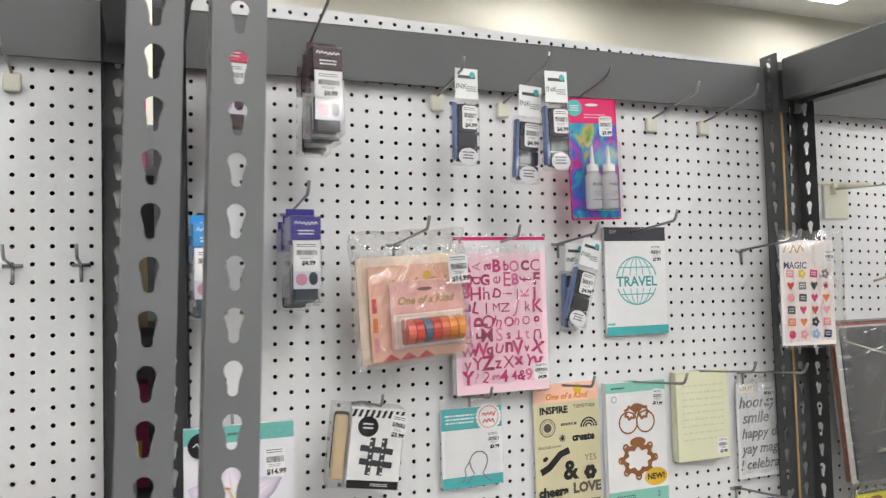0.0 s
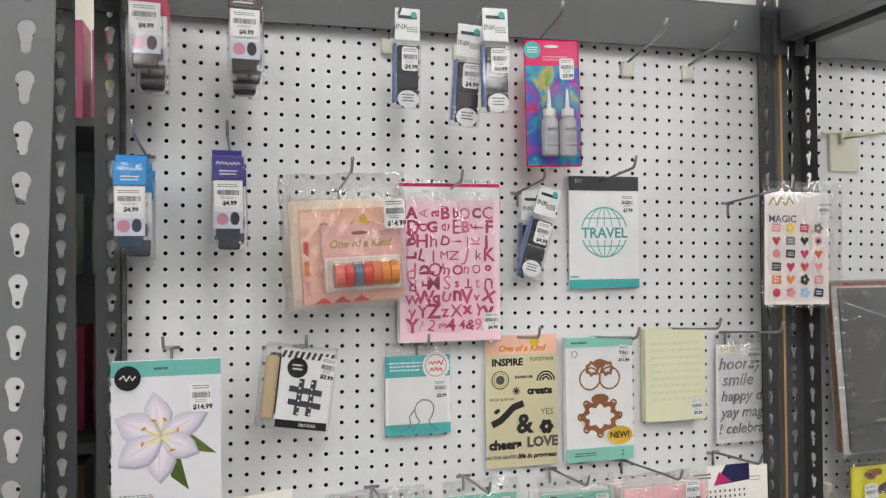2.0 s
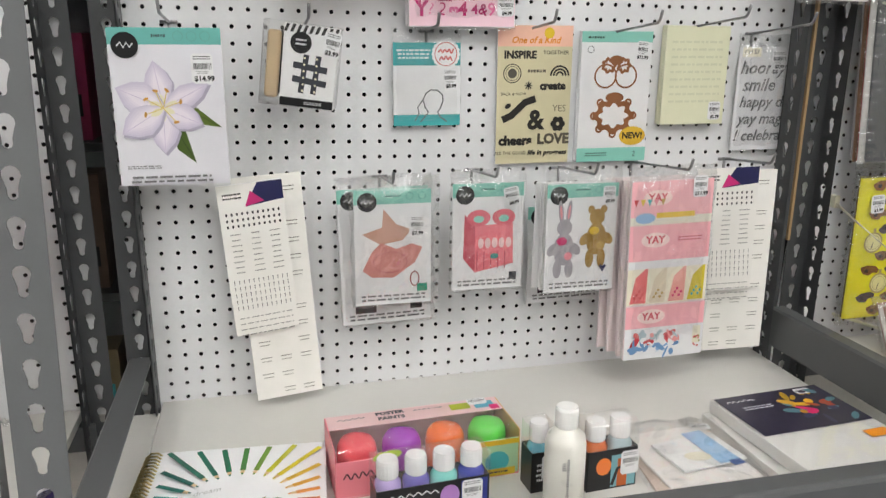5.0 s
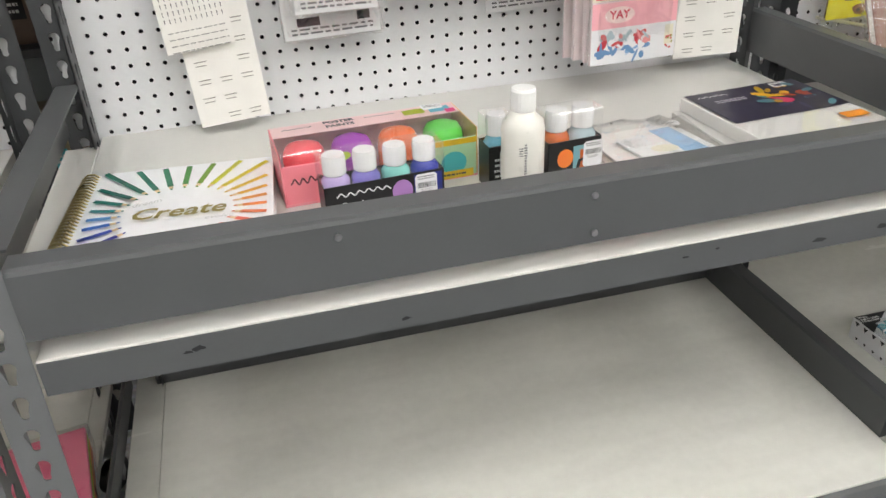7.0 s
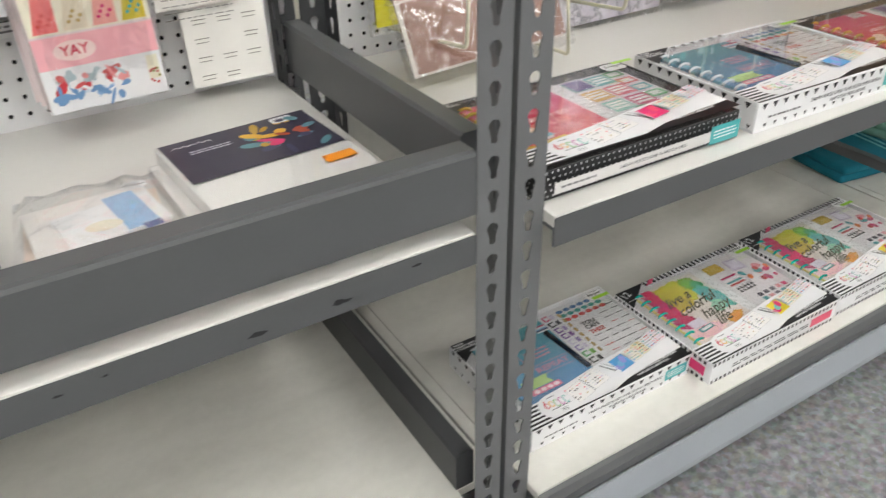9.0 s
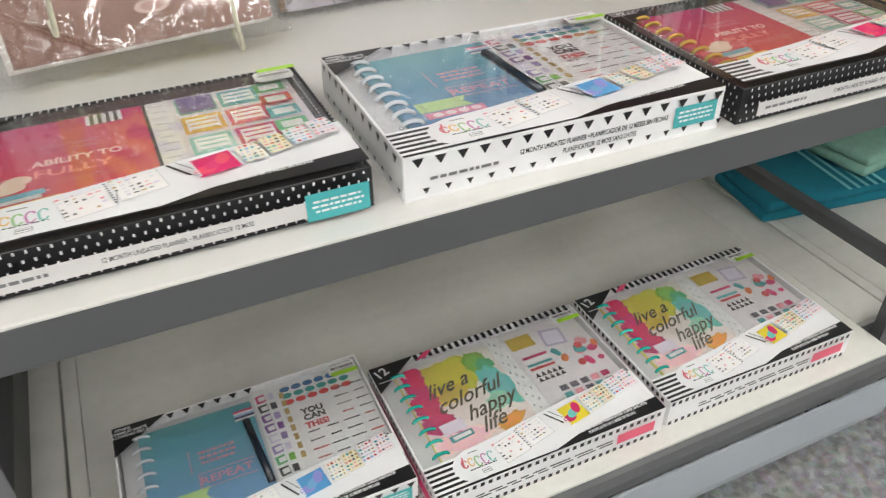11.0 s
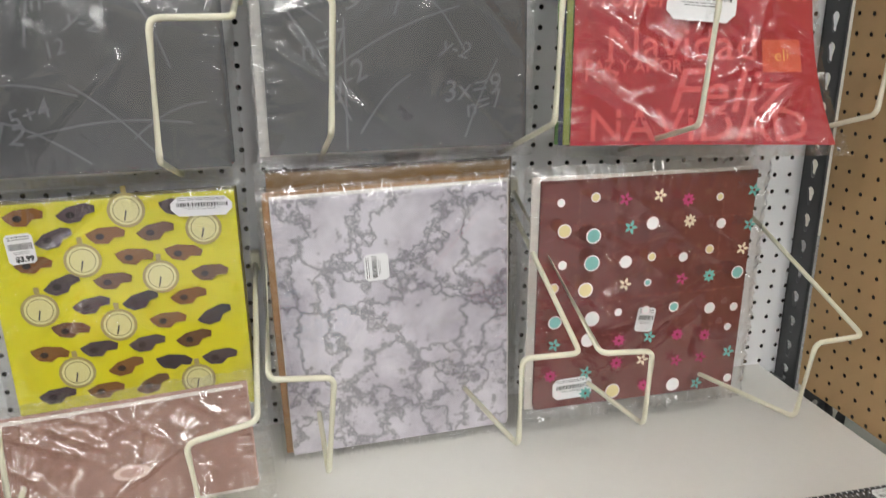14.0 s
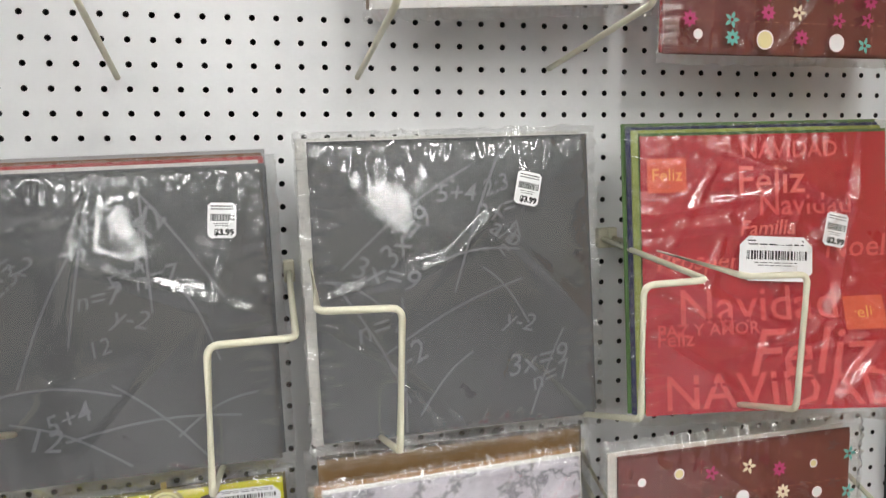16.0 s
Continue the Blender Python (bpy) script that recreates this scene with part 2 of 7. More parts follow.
def perforated(x0, x1, z0, z1, hx, hz, pitch=0.0254, r=0.0034, thick=0.006, mat=None, flip=False):
    """A hardboard sheet in the x-z plane, its front at y = 0, with a grid of drilled holes whose centres pass through (hx, hz)."""
    g = Geo()
    s = g.slot(mat)
    i0, i1 = math.ceil((x0 + r * 1.3 - hx) / pitch), math.floor((x1 - r * 1.3 - hx) / pitch)
    j0, j1 = math.ceil((z0 + r * 1.3 - hz) / pitch), math.floor((z1 - r * 1.3 - hz) / pitch)
    xs = [x0] + [hx + (i + 0.5) * pitch for i in range(i0, i1)] + [x1]
    zs = [z0] + [hz + (j + 0.5) * pitch for j in range(j0, j1)] + [z1]
    V, F = [], []
    for a, (xa, xb) in enumerate(zip(xs, xs[1:])):
        cx = hx + (i0 + a) * pitch
        for b, (za, zb) in enumerate(zip(zs, zs[1:])):
            cz = hz + (j0 + b) * pitch
            k = len(V)
            outer = [(xa, za), (cx, za), (xb, za), (xb, cz), (xb, zb), (cx, zb), (xa, zb), (xa, cz)]
            V += [(x, 0, z) for x, z in outer]
            ang = [math.pi * (1.25 + 0.25 * q) for q in range(8)]
            V += [(cx + r * math.cos(t), 0, cz + r * math.sin(t)) for t in ang]
            V += [(cx + r * math.cos(t), thick, cz + r * math.sin(t)) for t in ang]
            for q in range(8):
                w = (q + 1) % 8
                F.append((k + q, k + w, k + 8 + w, k + 8 + q))
                F.append((k + 8 + q, k + 8 + w, k + 16 + w, k + 16 + q))
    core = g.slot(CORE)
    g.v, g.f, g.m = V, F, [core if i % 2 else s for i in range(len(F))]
    # added black sheet behind the board, so the holes look shaded
    g.box(x0, x1, thick + 0.012, thick + 0.014, z0, z1, HOLE_SHADE)
    g.box(x0, x1, 0, thick, z1, z1 + 0.0015, mat)
    g.box(x0 - 0.0015, x0, 0, thick, z0, z1, mat)
    g.box(x1, x1 + 0.0015, 0, thick, z0, z1, mat)
    return g


def keyhole_flange(width, z0, z1, pitch=0.0412, thick=0.002, big=0.0075, small=0.0042):
    """A steel flange in the x-z plane (x 0..width, front at y = 0) punched with keyhole slots."""
    c = width / 2
    hole = [(c + big * math.cos(t), big * math.sin(t) + 0.006) for t in [math.radians(d) for d in (-35, -5, 25, 60, 90, 120, 155, 185, 215)]]
    hole += [(c - small, -0.006)] + [(c + small * math.cos(t), -0.0105 + small * math.sin(t)) for t in [math.radians(d) for d in (190, 230, 270, 310, 350)]] + [(c + small, -0.006)]
    outer = [(0, -pitch / 2), (width, -pitch / 2), (width, pitch / 2), (0, pitch / 2)]
    from mathutils.geometry import tessellate_polygon
    tris = tessellate_polygon([[Vector((x, z, 0)) for x, z in outer], [Vector((x, z, 0)) for x, z in hole]])
    pts = outer + hole
    V, F = [], []
    n = int((z1 - z0) / pitch)
    for j in range(n):
        cz = z1 - (j + 0.5) * pitch
        k = len(V)
        V += [(x, 0, cz + z) for x, z in pts] + [(x, thick, cz + z) for x, z in pts]
        m = len(pts)
        F += [tuple(k + i for i in t) for t in tris] + [tuple(k + m + i for i in t[::-1]) for t in tris]
        for q in range(4, m):
            w = q + 1 if q + 1 < m else 4
            F.append((k + q, k + w, k + m + w, k + m + q))
    k = len(V)
    zb = z1 - n * pitch
    V += [(0, 0, zb), (width, 0, zb), (width, 0, z0), (0, 0, z0)]
    F.append((k, k + 1, k + 2, k + 3))
    return V, F


def post(parent, x, y, z0, z1, side, face, mat=STEEL, width=0.042, lean=0.0):
    """An upright of slotted angle: one flange across, facing the aisle (face -1) or the back, and one flange running in depth on its side (+1: at its right edge)."""
    g = Geo()
    V, F = keyhole_flange(width, z0, z1)
    g.add(V, F, mat, Matrix.Translation((x, y, 0)))
    turn = Matrix.Rotation(math.radians(90), 4, "Z")
    g.add(V, F, mat, Matrix.Translation((x + (width if side > 0 else 0.002), y if face < 0 else y - width, 0)) @ turn)
    ob = g.weld().obj("post", parent)
    # a post knocked out of plumb leans about its foot
    ob.matrix_basis = Matrix.Translation((x, 0, z0)) @ Matrix.Rotation(math.radians(lean), 4, "Y") @ Matrix.Translation((-x, 0, -z0))
    return ob


def text_geo(body, size, bold=0.0, shear=0.0, spacing=1.0):
    cu = bpy.data.curves.new("t", "FONT")
    cu.body, cu.size, cu.align_x, cu.align_y, cu.shear, cu.offset, cu.resolution_u, cu.space_character = body, size, "CENTER", "CENTER", shear, bold, 2, spacing
    ob = bpy.data.objects.new("t", cu)
    scene.collection.objects.link(ob)
    me = bpy.data.meshes.new_from_object(ob.evaluated_get(bpy.context.evaluated_depsgraph_get()))
    out = [tuple(v.co) for v in me.vertices], [tuple(p.vertices) for p in me.polygons]
    bpy.data.objects.remove(ob), bpy.data.curves.remove(cu), bpy.data.meshes.remove(me)
    return out


class Print:
    """Flat printing in (u, v) on a card: u to the right, v up, both in metres; each item lies a hair above the one before."""

    def __init__(self, at=None, lift=0.0004):
        self.g, self.lift, self.at, self.step = Geo(), lift, at, 0.00004

    def raw(self, pts, faces, mat):
        self.lift += self.step
        self.g.add([(u, -self.lift, v) for u, v in pts], faces, mat, self.at)
        return self

    def poly(self, mat, pts):
        return self.raw(pts, [tuple(range(len(pts)))], mat)

    def rect(self, mat, u, v, w, h, rot=0):
        c, s = math.cos(math.radians(rot)), math.sin(math.radians(rot))
        return self.poly(mat, [(u + c * a - s * b, v + s * a + c * b) for a, b in ((-w / 2, -h / 2), (w / 2, -h / 2), (w / 2, h / 2), (-w / 2, h / 2))])

    def oval(self, mat, u, v, ru, rv=None, rot=0, n=20):
        rv = rv or ru
        c, s = math.cos(math.radians(rot)), math.sin(math.radians(rot))
        return self.poly(mat, [(u + c * ru * math.cos(t) - s * rv * math.sin(t), v + s * ru * math.cos(t) + c * rv * math.sin(t)) for t in [2 * math.pi * i / n for i in range(n)]])

    def ring(self, mat, u, v, ru, wide, rv=None, n=28, wave=0.0, k=0):
        rv = rv or ru
        P = []
        for i in range(n):
            t = 2 * math.pi * i / n
            q = 1 + wave * math.cos(k * t)
            P += [(u + ru * q * math.cos(t), v + rv * q * math.sin(t)), (u + (ru * q - wide) * math.cos(t), v + (rv * q - wide) * math.sin(t))]
        return self.raw(P, [(2 * i, (2 * i + 2) % (2 * n), (2 * i + 3) % (2 * n), 2 * i + 1) for i in range(n)], mat)

    def line(self, mat, pts, wide):
        P, F = [], []
        for i, (u, v) in enumerate(pts):
            a, b = pts[max(0, i - 1)], pts[min(len(pts) - 1, i + 1)]
            d = math.hypot(b[0] - a[0], b[1] - a[1]) or 1
            nx, ny = -(b[1] - a[1]) / d * wide / 2, (b[0] - a[0]) / d * wide / 2
            P += [(u + nx, v + ny), (u - nx, v - ny)]
        F = [(2 * i, 2 * i + 1, 2 * i + 3, 2 * i + 2) for i in range(len(pts) - 1)]
        return self.raw(P, F, mat)

    def text(self, mat, body, u, v, size, bold=0.0, shear=0.0, rot=0, sx=1.0, spacing=1.0):
        V, F = text_geo(body, size, bold, shear, spacing)
        c, s = math.cos(math.radians(rot)), math.sin(math.radians(rot))
        return self.raw([(u + c * x * sx - s * y, v + s * x * sx + c * y) for x, y, _ in V], F, mat)

    def bars(self, mat, u, v, w, h, rows, seed=1, fill=0.85, thick=0.45, align="c"):
        """Small print that cannot be read: rows of short bars."""
        rng = random.Random(seed)
        for i in range(rows):
            y = v + h / 2 - (i + 0.5) * h / rows
            wide = w * (fill + (1 - fill) * rng.random())
            x, end = (u - wide / 2, u + wide / 2) if align == "c" else (u - w / 2, u - w / 2 + wide)
            P, F = [], []
            while x < end:
                k = min(end - x, w * rng.uniform(0.05, 0.16))
                t = h / rows * thick / 2
                F.append(tuple(len(P) + q for q in range(4)))
                P += [(x, y - t), (x + k, y - t), (x + k, y + t), (x, y + t)]
                x += k + w * 0.03
            self.raw(P, F, mat)
        return self

    def barcode(self, u, v, w, h, seed=3):
        rng = random.Random(seed)
        x, P, F = u - w / 2, [], []
        while x < u + w / 2:
            k = w * rng.choice((0.012, 0.02, 0.035))
            F.append(tuple(len(P) + q for q in range(4)))
            P += [(x, v - h / 2), (x + k, v - h / 2), (x + k, v + h / 2), (x, v + h / 2)]
            x += k + w * rng.choice((0.015, 0.025))
        return self.raw(P, F, BLACK)

    def obj(self, name, parent, label=""):
        return self.g.obj(name, parent, label)


def price_sticker(parent, u, v, y, price="", w=0.026, h=0.038, rot=0, at=None):
    """A white price sticker with its barcode and price, on a face whose front lies at depth y."""
    base = Matrix.Translation((u, y, v)) @ Matrix.Rotation(math.radians(-rot), 4, "Y")
    p = Print(at=(at @ base) if at else base, lift=0.0006)
    c = 0.12 * w
    p.poly(WHITE, [(-w / 2 + c, -h / 2), (w / 2 - c, -h / 2), (w / 2, -h / 2 + c), (w / 2, h / 2 - c), (w / 2 - c, h / 2), (-w / 2 + c, h / 2), (-w / 2, h / 2 - c), (-w / 2, -h / 2 + c)])
    p.bars(BLACK, 0, h * 0.36, w * 0.85, h * 0.16, 2, 5, 0.8, 0.35)
    p.barcode(0, h * 0.08, w * 0.8, h * 0.2)
    p.bars(BLACK, 0, -h * 0.12, w * 0.8, h * 0.12, 2, 7, 0.6, 0.3)
    if price:
        p.text(BLACK, price, w * 0.08, -h * 0.34, h * 0.24, bold=0.0004)
    return p.obj("price_sticker", parent, "white price sticker with barcode")

# ---------------------------------------------------------------- the room
FZ, CZ = -0.02, 3.15
RX0, RX1, RY0, RY1 = -5.5, 8.5, -15.0, 3.6


def slab(name, x0, x1, y0, y1, z0, z1, mat, label, category):
    return tagged(Geo().box(x0, x1, y0, y1, z0, z1, mat).obj(name), label, category, kind="structure")


slab("floor", RX0, RX1, RY0, RY1, FZ - 0.1, FZ, FLOOR, "blue-grey speckled vinyl floor of a shop aisle", "floor")
slab("ceiling", RX0, RX1, RY0, RY1, CZ, CZ + 0.1, CEILING_PAINT, "white shop ceiling", "ceiling")
slab("wall_north", RX0, RX1, RY1, RY1 + 0.12, FZ, CZ, WALL_PAINT, "cream painted shop wall beyond the shelving", "wall")
slab("wall_south", RX0, RX1, RY0 - 0.12, RY0, FZ, CZ, WALL_PAINT, "cream painted wall behind the aisle", "wall")
slab("wall_west", RX0 - 0.12, RX0, RY0, RY1, FZ, CZ, WALL_PAINT, "cream painted side wall", "wall")
slab("wall_east", RX1, RX1 + 0.12, RY0, RY1, FZ, CZ, WALL_PAINT, "cream painted side wall", "wall")


def ceiling_light(x, y, w, d):
    e = empty("ceiling_light", pose(x, y, CZ), "white ceiling troffer with a lit diffuser", "ceiling light", "ceiling lights")
    g = Geo()
    t = 0.03
    for a in ((-w / 2 - t, w / 2 + t, -d / 2 - t, -d / 2), (-w / 2 - t, w / 2 + t, d / 2, d / 2 + t), (-w / 2 - t, -w / 2, -d / 2, d / 2), (w / 2, w / 2 + t, -d / 2, d / 2)):
        g.box(*a, -0.035, 0, CEILING_PAINT)
    g.obj("frame", e)
    Geo().box(-w / 2, w / 2, -d / 2, d / 2, -0.02, -0.012, LAMP).obj("diffuser", e)
    return e


first = ceiling_light(-2.4, -0.7, 0.3, 1.2)
for x in (-0.9, 0.6, 2.1, 3.6, 5.1):
    copy_thing(first, pose(x, -0.7, CZ))
for x in (-2.4, -0.9, 0.6, 2.1, 3.6, 5.1):
    copy_thing(first, pose(x, -2.3, CZ))
for x in (-1.6, 0.2, 2.0, 3.8):
    copy_thing(first, pose(x, 2.7, CZ))
for y in (-4.4, -6.8, -9.2, -11.6):
    for x in (-2.4, 0.0, 2.4, 4.8):
        copy_thing(first, pose(x, y, CZ))

# ---------------------------------------------------------------- shelving
WALL_Y, FRONT_Y, LOW_Y = 1.15, 0.54, 0.505
SHELF_Z, LOW_Z, TOP_Z = 0.675, 0.207, 1.925


def lip_beam(parent, x0, x1, y, z0, z1, name, mat=STEEL):
    """Front beam of folded sheet: a face, a rounded top edge and a short return."""
    r = 0.006
    prof = [(y, z0), (y, z1 - r), (y + r * 0.3, z1 - r * 0.3), (y + r, z1), (y + 0.032, z1), (y + 0.032, z1 - 0.004), (y + r + 0.002, z1 - 0.004), (y + 0.003, z1 - r - 0.004), (y + 0.003, z0 + 0.003), (y + 0.025, z0 + 0.003), (y + 0.025, z0)]
    return part(name, extruded(prof, "x", x0, x1), mat, parent)


def side_beam(parent, x, y0, y1, z0, z1, name="side_beam", mat=STEEL):
    r = 0.004
    prof = [(x, z0), (x, z1 - r), (x + r, z1), (x + 0.028, z1), (x + 0.03, z1 - r), (x + 0.03, z0)]
    return part(name, extruded(prof, "y", y0, y1), mat, parent)


def angle_beam(parent, x, wide, y0, y1, z0, z1, name, mat):
    """A folded angle: an upright plate with a flange along its top."""
    prof = [(x, z0), (x, z1 - 0.003), (x + 0.003, z1), (x + wide, z1), (x + wide, z1 - 0.003), (x + 0.004, z1 - 0.003), (x + 0.003, z1 - 0.006), (x + 0.003, z0)]
    return part(name, extruded(prof, "y", y0, y1), mat, parent)


def caster(parent, x, y):
    c = part("caster", rounded_box(x - 0.03, x + 0.03, y - 0.03, y + 0.03, 0.083, 0.09, 0.002), ZINC, parent, "black caster on a zinc fork")
    w = lathe([(0.006, -0.012), (0.03, -0.012), (0.036, -0.008), (0.036, 0.008), (0.03, 0.012), (0.006, 0.012)], 22)
    bmesh.ops.transform(w, matrix=Matrix.Translation((x + 0.012, y, FZ + 0.036)) @ Matrix.Rotation(math.radians(90), 4, "Y") @ Matrix.Rotation(0.5, 4, "X"), verts=w.verts)
    part("wheel", w, RUBBER, c, smooth=False)
    for s in (-1, 1):
        part("fork", rounded_box(x + 0.012 + s * 0.018 - 0.002, x + 0.012 + s * 0.018 + 0.002, y - 0.016, y + 0.016, FZ + 0.03, 0.085, 0.001), ZINC, c)


def unit(x_left, lip, hole_at, label, front_left, front_right, board=(1.14, 0, 0), lean=0.0, right_lean=0.0, back=None, group="shelving bays"):
    """One bay of slotted-angle shelving: four posts, white boards, beams and a perforated back. x_left: the inner edge of its left back post."""
    e = empty("shelving_unit", pose(0, 0, 0), label, "shelving", group)
    xr = x_left + 1.15
    zb = 0.085
    back_left, back_right = back or (x_left - 0.042, xr)
    # back posts take the darkened steel, which carries their shade in its colour
    post(e, back_left, board[0] - 0.012, zb, TOP_Z, 1, 1, STEEL_SHADED, width=0.045)
    post(e, back_right, board[0] - 0.012, zb, TOP_Z, -1, 1, STEEL_SHADED, width=0.042)
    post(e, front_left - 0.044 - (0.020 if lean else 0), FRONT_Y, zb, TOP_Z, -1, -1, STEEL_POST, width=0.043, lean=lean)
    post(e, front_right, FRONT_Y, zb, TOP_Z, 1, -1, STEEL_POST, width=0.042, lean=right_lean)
    edge_y = 0.541 if lip else 0.52
    fx0, fx1 = front_left + 0.0005, front_right - 0.0005
    xa, xb = x_left - 0.03, xr + 0.03
    hx, hz = hole_at
    g = perforated(xa - hx, xb - hx, SHELF_Z - 0.012 - hz, TOP_Z + 0.012 - hz, 0, 0, mat=PEG_WHITE)
    ob = g.weld().obj("pegboard", e, "white perforated hardboard back panel")
    ob.matrix_basis = pose(hx, board[0], hz, 0, board[1], board[2])
    # top frame
    part("top_beam", extruded([(WALL_Y - 0.03, 1.815), (WALL_Y - 0.03, 1.902), (WALL_Y - 0.027, 1.906), (WALL_Y - 0.008, 1.906), (WALL_Y - 0.008, 1.9), (WALL_Y - 0.024, 1.9), (WALL_Y - 0.024, 1.815)], "x", x_left - 0.04, xr + 0.04), STEEL, e)
    for x in (x_left - 0.03, xr + 0.008):
        side_beam(e, x, FRONT_Y + 0.044, WALL_Y - 0.05, 1.835, 1.92)
    # main shelf
    part("shelf_board", rounded_box(fx0, fx1, edge_y + 0.002, WALL_Y - 0.002, SHELF_Z - 0.016, SHELF_Z, 0.0015), MELAMINE, e, "white melamine shelf board")
    if lip:
        lip_beam(e, fx0, fx1, FRONT_Y + 0.001, 0.699, 0.775, "lip_beam")
        angle_beam(e, x_left - 0.035, 0.036, FRONT_Y + 0.046, WALL_Y - 0.05, 0.699, 0.775, "side_beam", STEEL)
        side_beam(e, xr - 0.012, FRONT_Y + 0.046, WALL_Y - 0.05, 0.699, 0.775)
        part("shelf_board_end", rounded_box(x_left - 0.045, fx0 - 0.0005, FRONT_Y + 0.046, WALL_Y - 0.05, SHELF_Z - 0.016, SHELF_Z, 0.001, 1), MELAMINE, e)
    y = edge_y
    part("shelf_edge_beam", extruded([(y, 0.634), (y, 0.6725), (y + 0.0015, 0.6725), (y + 0.0015, 0.6585), (y + 0.03, 0.6585), (y + 0.03, 0.655), (y + 0.004, 0.655), (y + 0.004, 0.634)], "x", fx0, fx1), STEEL, e)
    part("back_beam", rounded_box(xa + 0.02, xb - 0.02, WALL_Y - 0.035, WALL_Y - 0.01, 0.61, 0.655, 0.002), STEEL, e)
    # low shelf
    part("low_board", rounded_box(fx0, fx1, LOW_Y + 0.012, WALL_Y - 0.002, LOW_Z - 0.016, LOW_Z, 0.0015), MELAMINE_STREAKED, e, "streaked white melamine low shelf board")
    part("low_board_end", rounded_box(x_left - 0.047, fx0 - 0.0005, FRONT_Y + 0.046, WALL_Y - 0.002, LOW_Z - 0.016, LOW_Z, 0.001, 1), MELAMINE_STREAKED, e)
    part("low_board_end", rounded_box(fx1 + 0.0005, xr + (0.018 if x_left < 0 else 0.047), FRONT_Y + 0.046, WALL_Y - 0.002, LOW_Z - 0.016, LOW_Z, 0.001, 1), MELAMINE_STREAKED, e)
    y = LOW_Y
    part("low_edge_beam", extruded([(y + 0.0115, LOW_Z - 0.004), (y + 0.004, LOW_Z - 0.007), (y - 0.003, LOW_Z - 0.018), (y - 0.002, LOW_Z - 0.036), (y + 0.006, LOW_Z - 0.043), (y + 0.0115, LOW_Z - 0.043)], "x", fx0, fx1), STEEL, e)
    part("base_beam", extruded([(y - 0.004, LOW_Z - 0.044), (y - 0.014, LOW_Z - 0.1), (y - 0.012, LOW_Z - 0.115), (y + 0.02, LOW_Z - 0.115), (y + 0.02, LOW_Z - 0.111), (y - 0.008, LOW_Z - 0.111), (y, LOW_Z - 0.044)], "x", fx0, fx1), STEEL_PALE, e, "pale grey steel base beam")
    if lip:
        # low beams: shade under the shelf put into the steel's colour
        part("low_back_beam", rounded_box(xa + 0.02, xb - 0.02, WALL_Y - 0.06, WALL_Y - 0.03, LOW_Z + 0.001, LOW_Z + 0.055, 0.002), STEEL_SHADED, e)
        angle_beam(e, x_left - 0.056, 0.008, FRONT_Y + 0.046, WALL_Y - 0.05, LOW_Z + 0.0015, LOW_Z + 0.06, "low_side_beam", STEEL_SHADED)
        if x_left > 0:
            side_beam(e, xr - 0.024, FRONT_Y + 0.046, WALL_Y - 0.05, LOW_Z + 0.0015, LOW_Z + 0.072, "low_side_beam", STEEL_SHADED)
    part("low_back_panel", rounded_box(xa, xb, WALL_Y + 0.002, WALL_Y + 0.008, zb, SHELF_Z - 0.02, 0), MELAMINE_STREAKED, e)
    for x in (front_left + 0.02, front_right - 0.02):
        for y in (FRONT_Y + 0.05, WALL_Y - 0.06):
            caster(e, x, y)
    return e


PITCH = 1.248
unit(0.059, True, (0.0637, 1.3171), "grey slotted-steel shelving bay with white pegboard and a lipped shelf", 0.063, 1.188, (1.1394, 0.86, 0.45), 1.9, back=(0.016, 1.188))
unit(0.045 - PITCH, False, (0.061 - PITCH, 1.319), "grey slotted-steel shelving bay with bare white pegboard", -1.17, -0.064, right_lean=1.9, back=(-1.231, -0.053))
unit(0.059 + PITCH, False, (1.435, 1.4505), "grey slotted-steel shelving bay with white pegboard and open shelves", 1.282, 2.425, (1.1479, 1.91, -0.55), back=(1.243, 2.457))
unit(0.059 + 2 * PITCH, False, (1.435 + PITCH, 1.4505), "grey slotted-steel shelving bay with open low shelf", 2.53, 3.68)

# edge of a brown board held between the two middle uprights
slab("divider_board", 1.234, 1.239, 1.126, 1.136, 0.9, 1.82, PEG_BROWN, "brown hardboard divider wedged between uprights", "divider")

# brown perforated side panel between the last two bays
gp = perforated(FRONT_Y + 0.05, 1.06, SHELF_Z + 0.002, 1.9, 0.62, 1.419, r=0.003, mat=PEG_BROWN)
side = gp.weld().obj("side_panel")
side.matrix_basis = Matrix.Translation((2.44, 0, 0)) @ Matrix(((0, -1, 0, 0), (1, 0, 0, 0), (0, 0, 1, 0), (0, 0, 0, 1))) @ Matrix.Diagonal((1, -1, 1, 1))
tagged(side, "brown perforated hardboard side panel between bays", "pegboard", kind="structure")

# ---------------------------------------------------------------- hanging goods


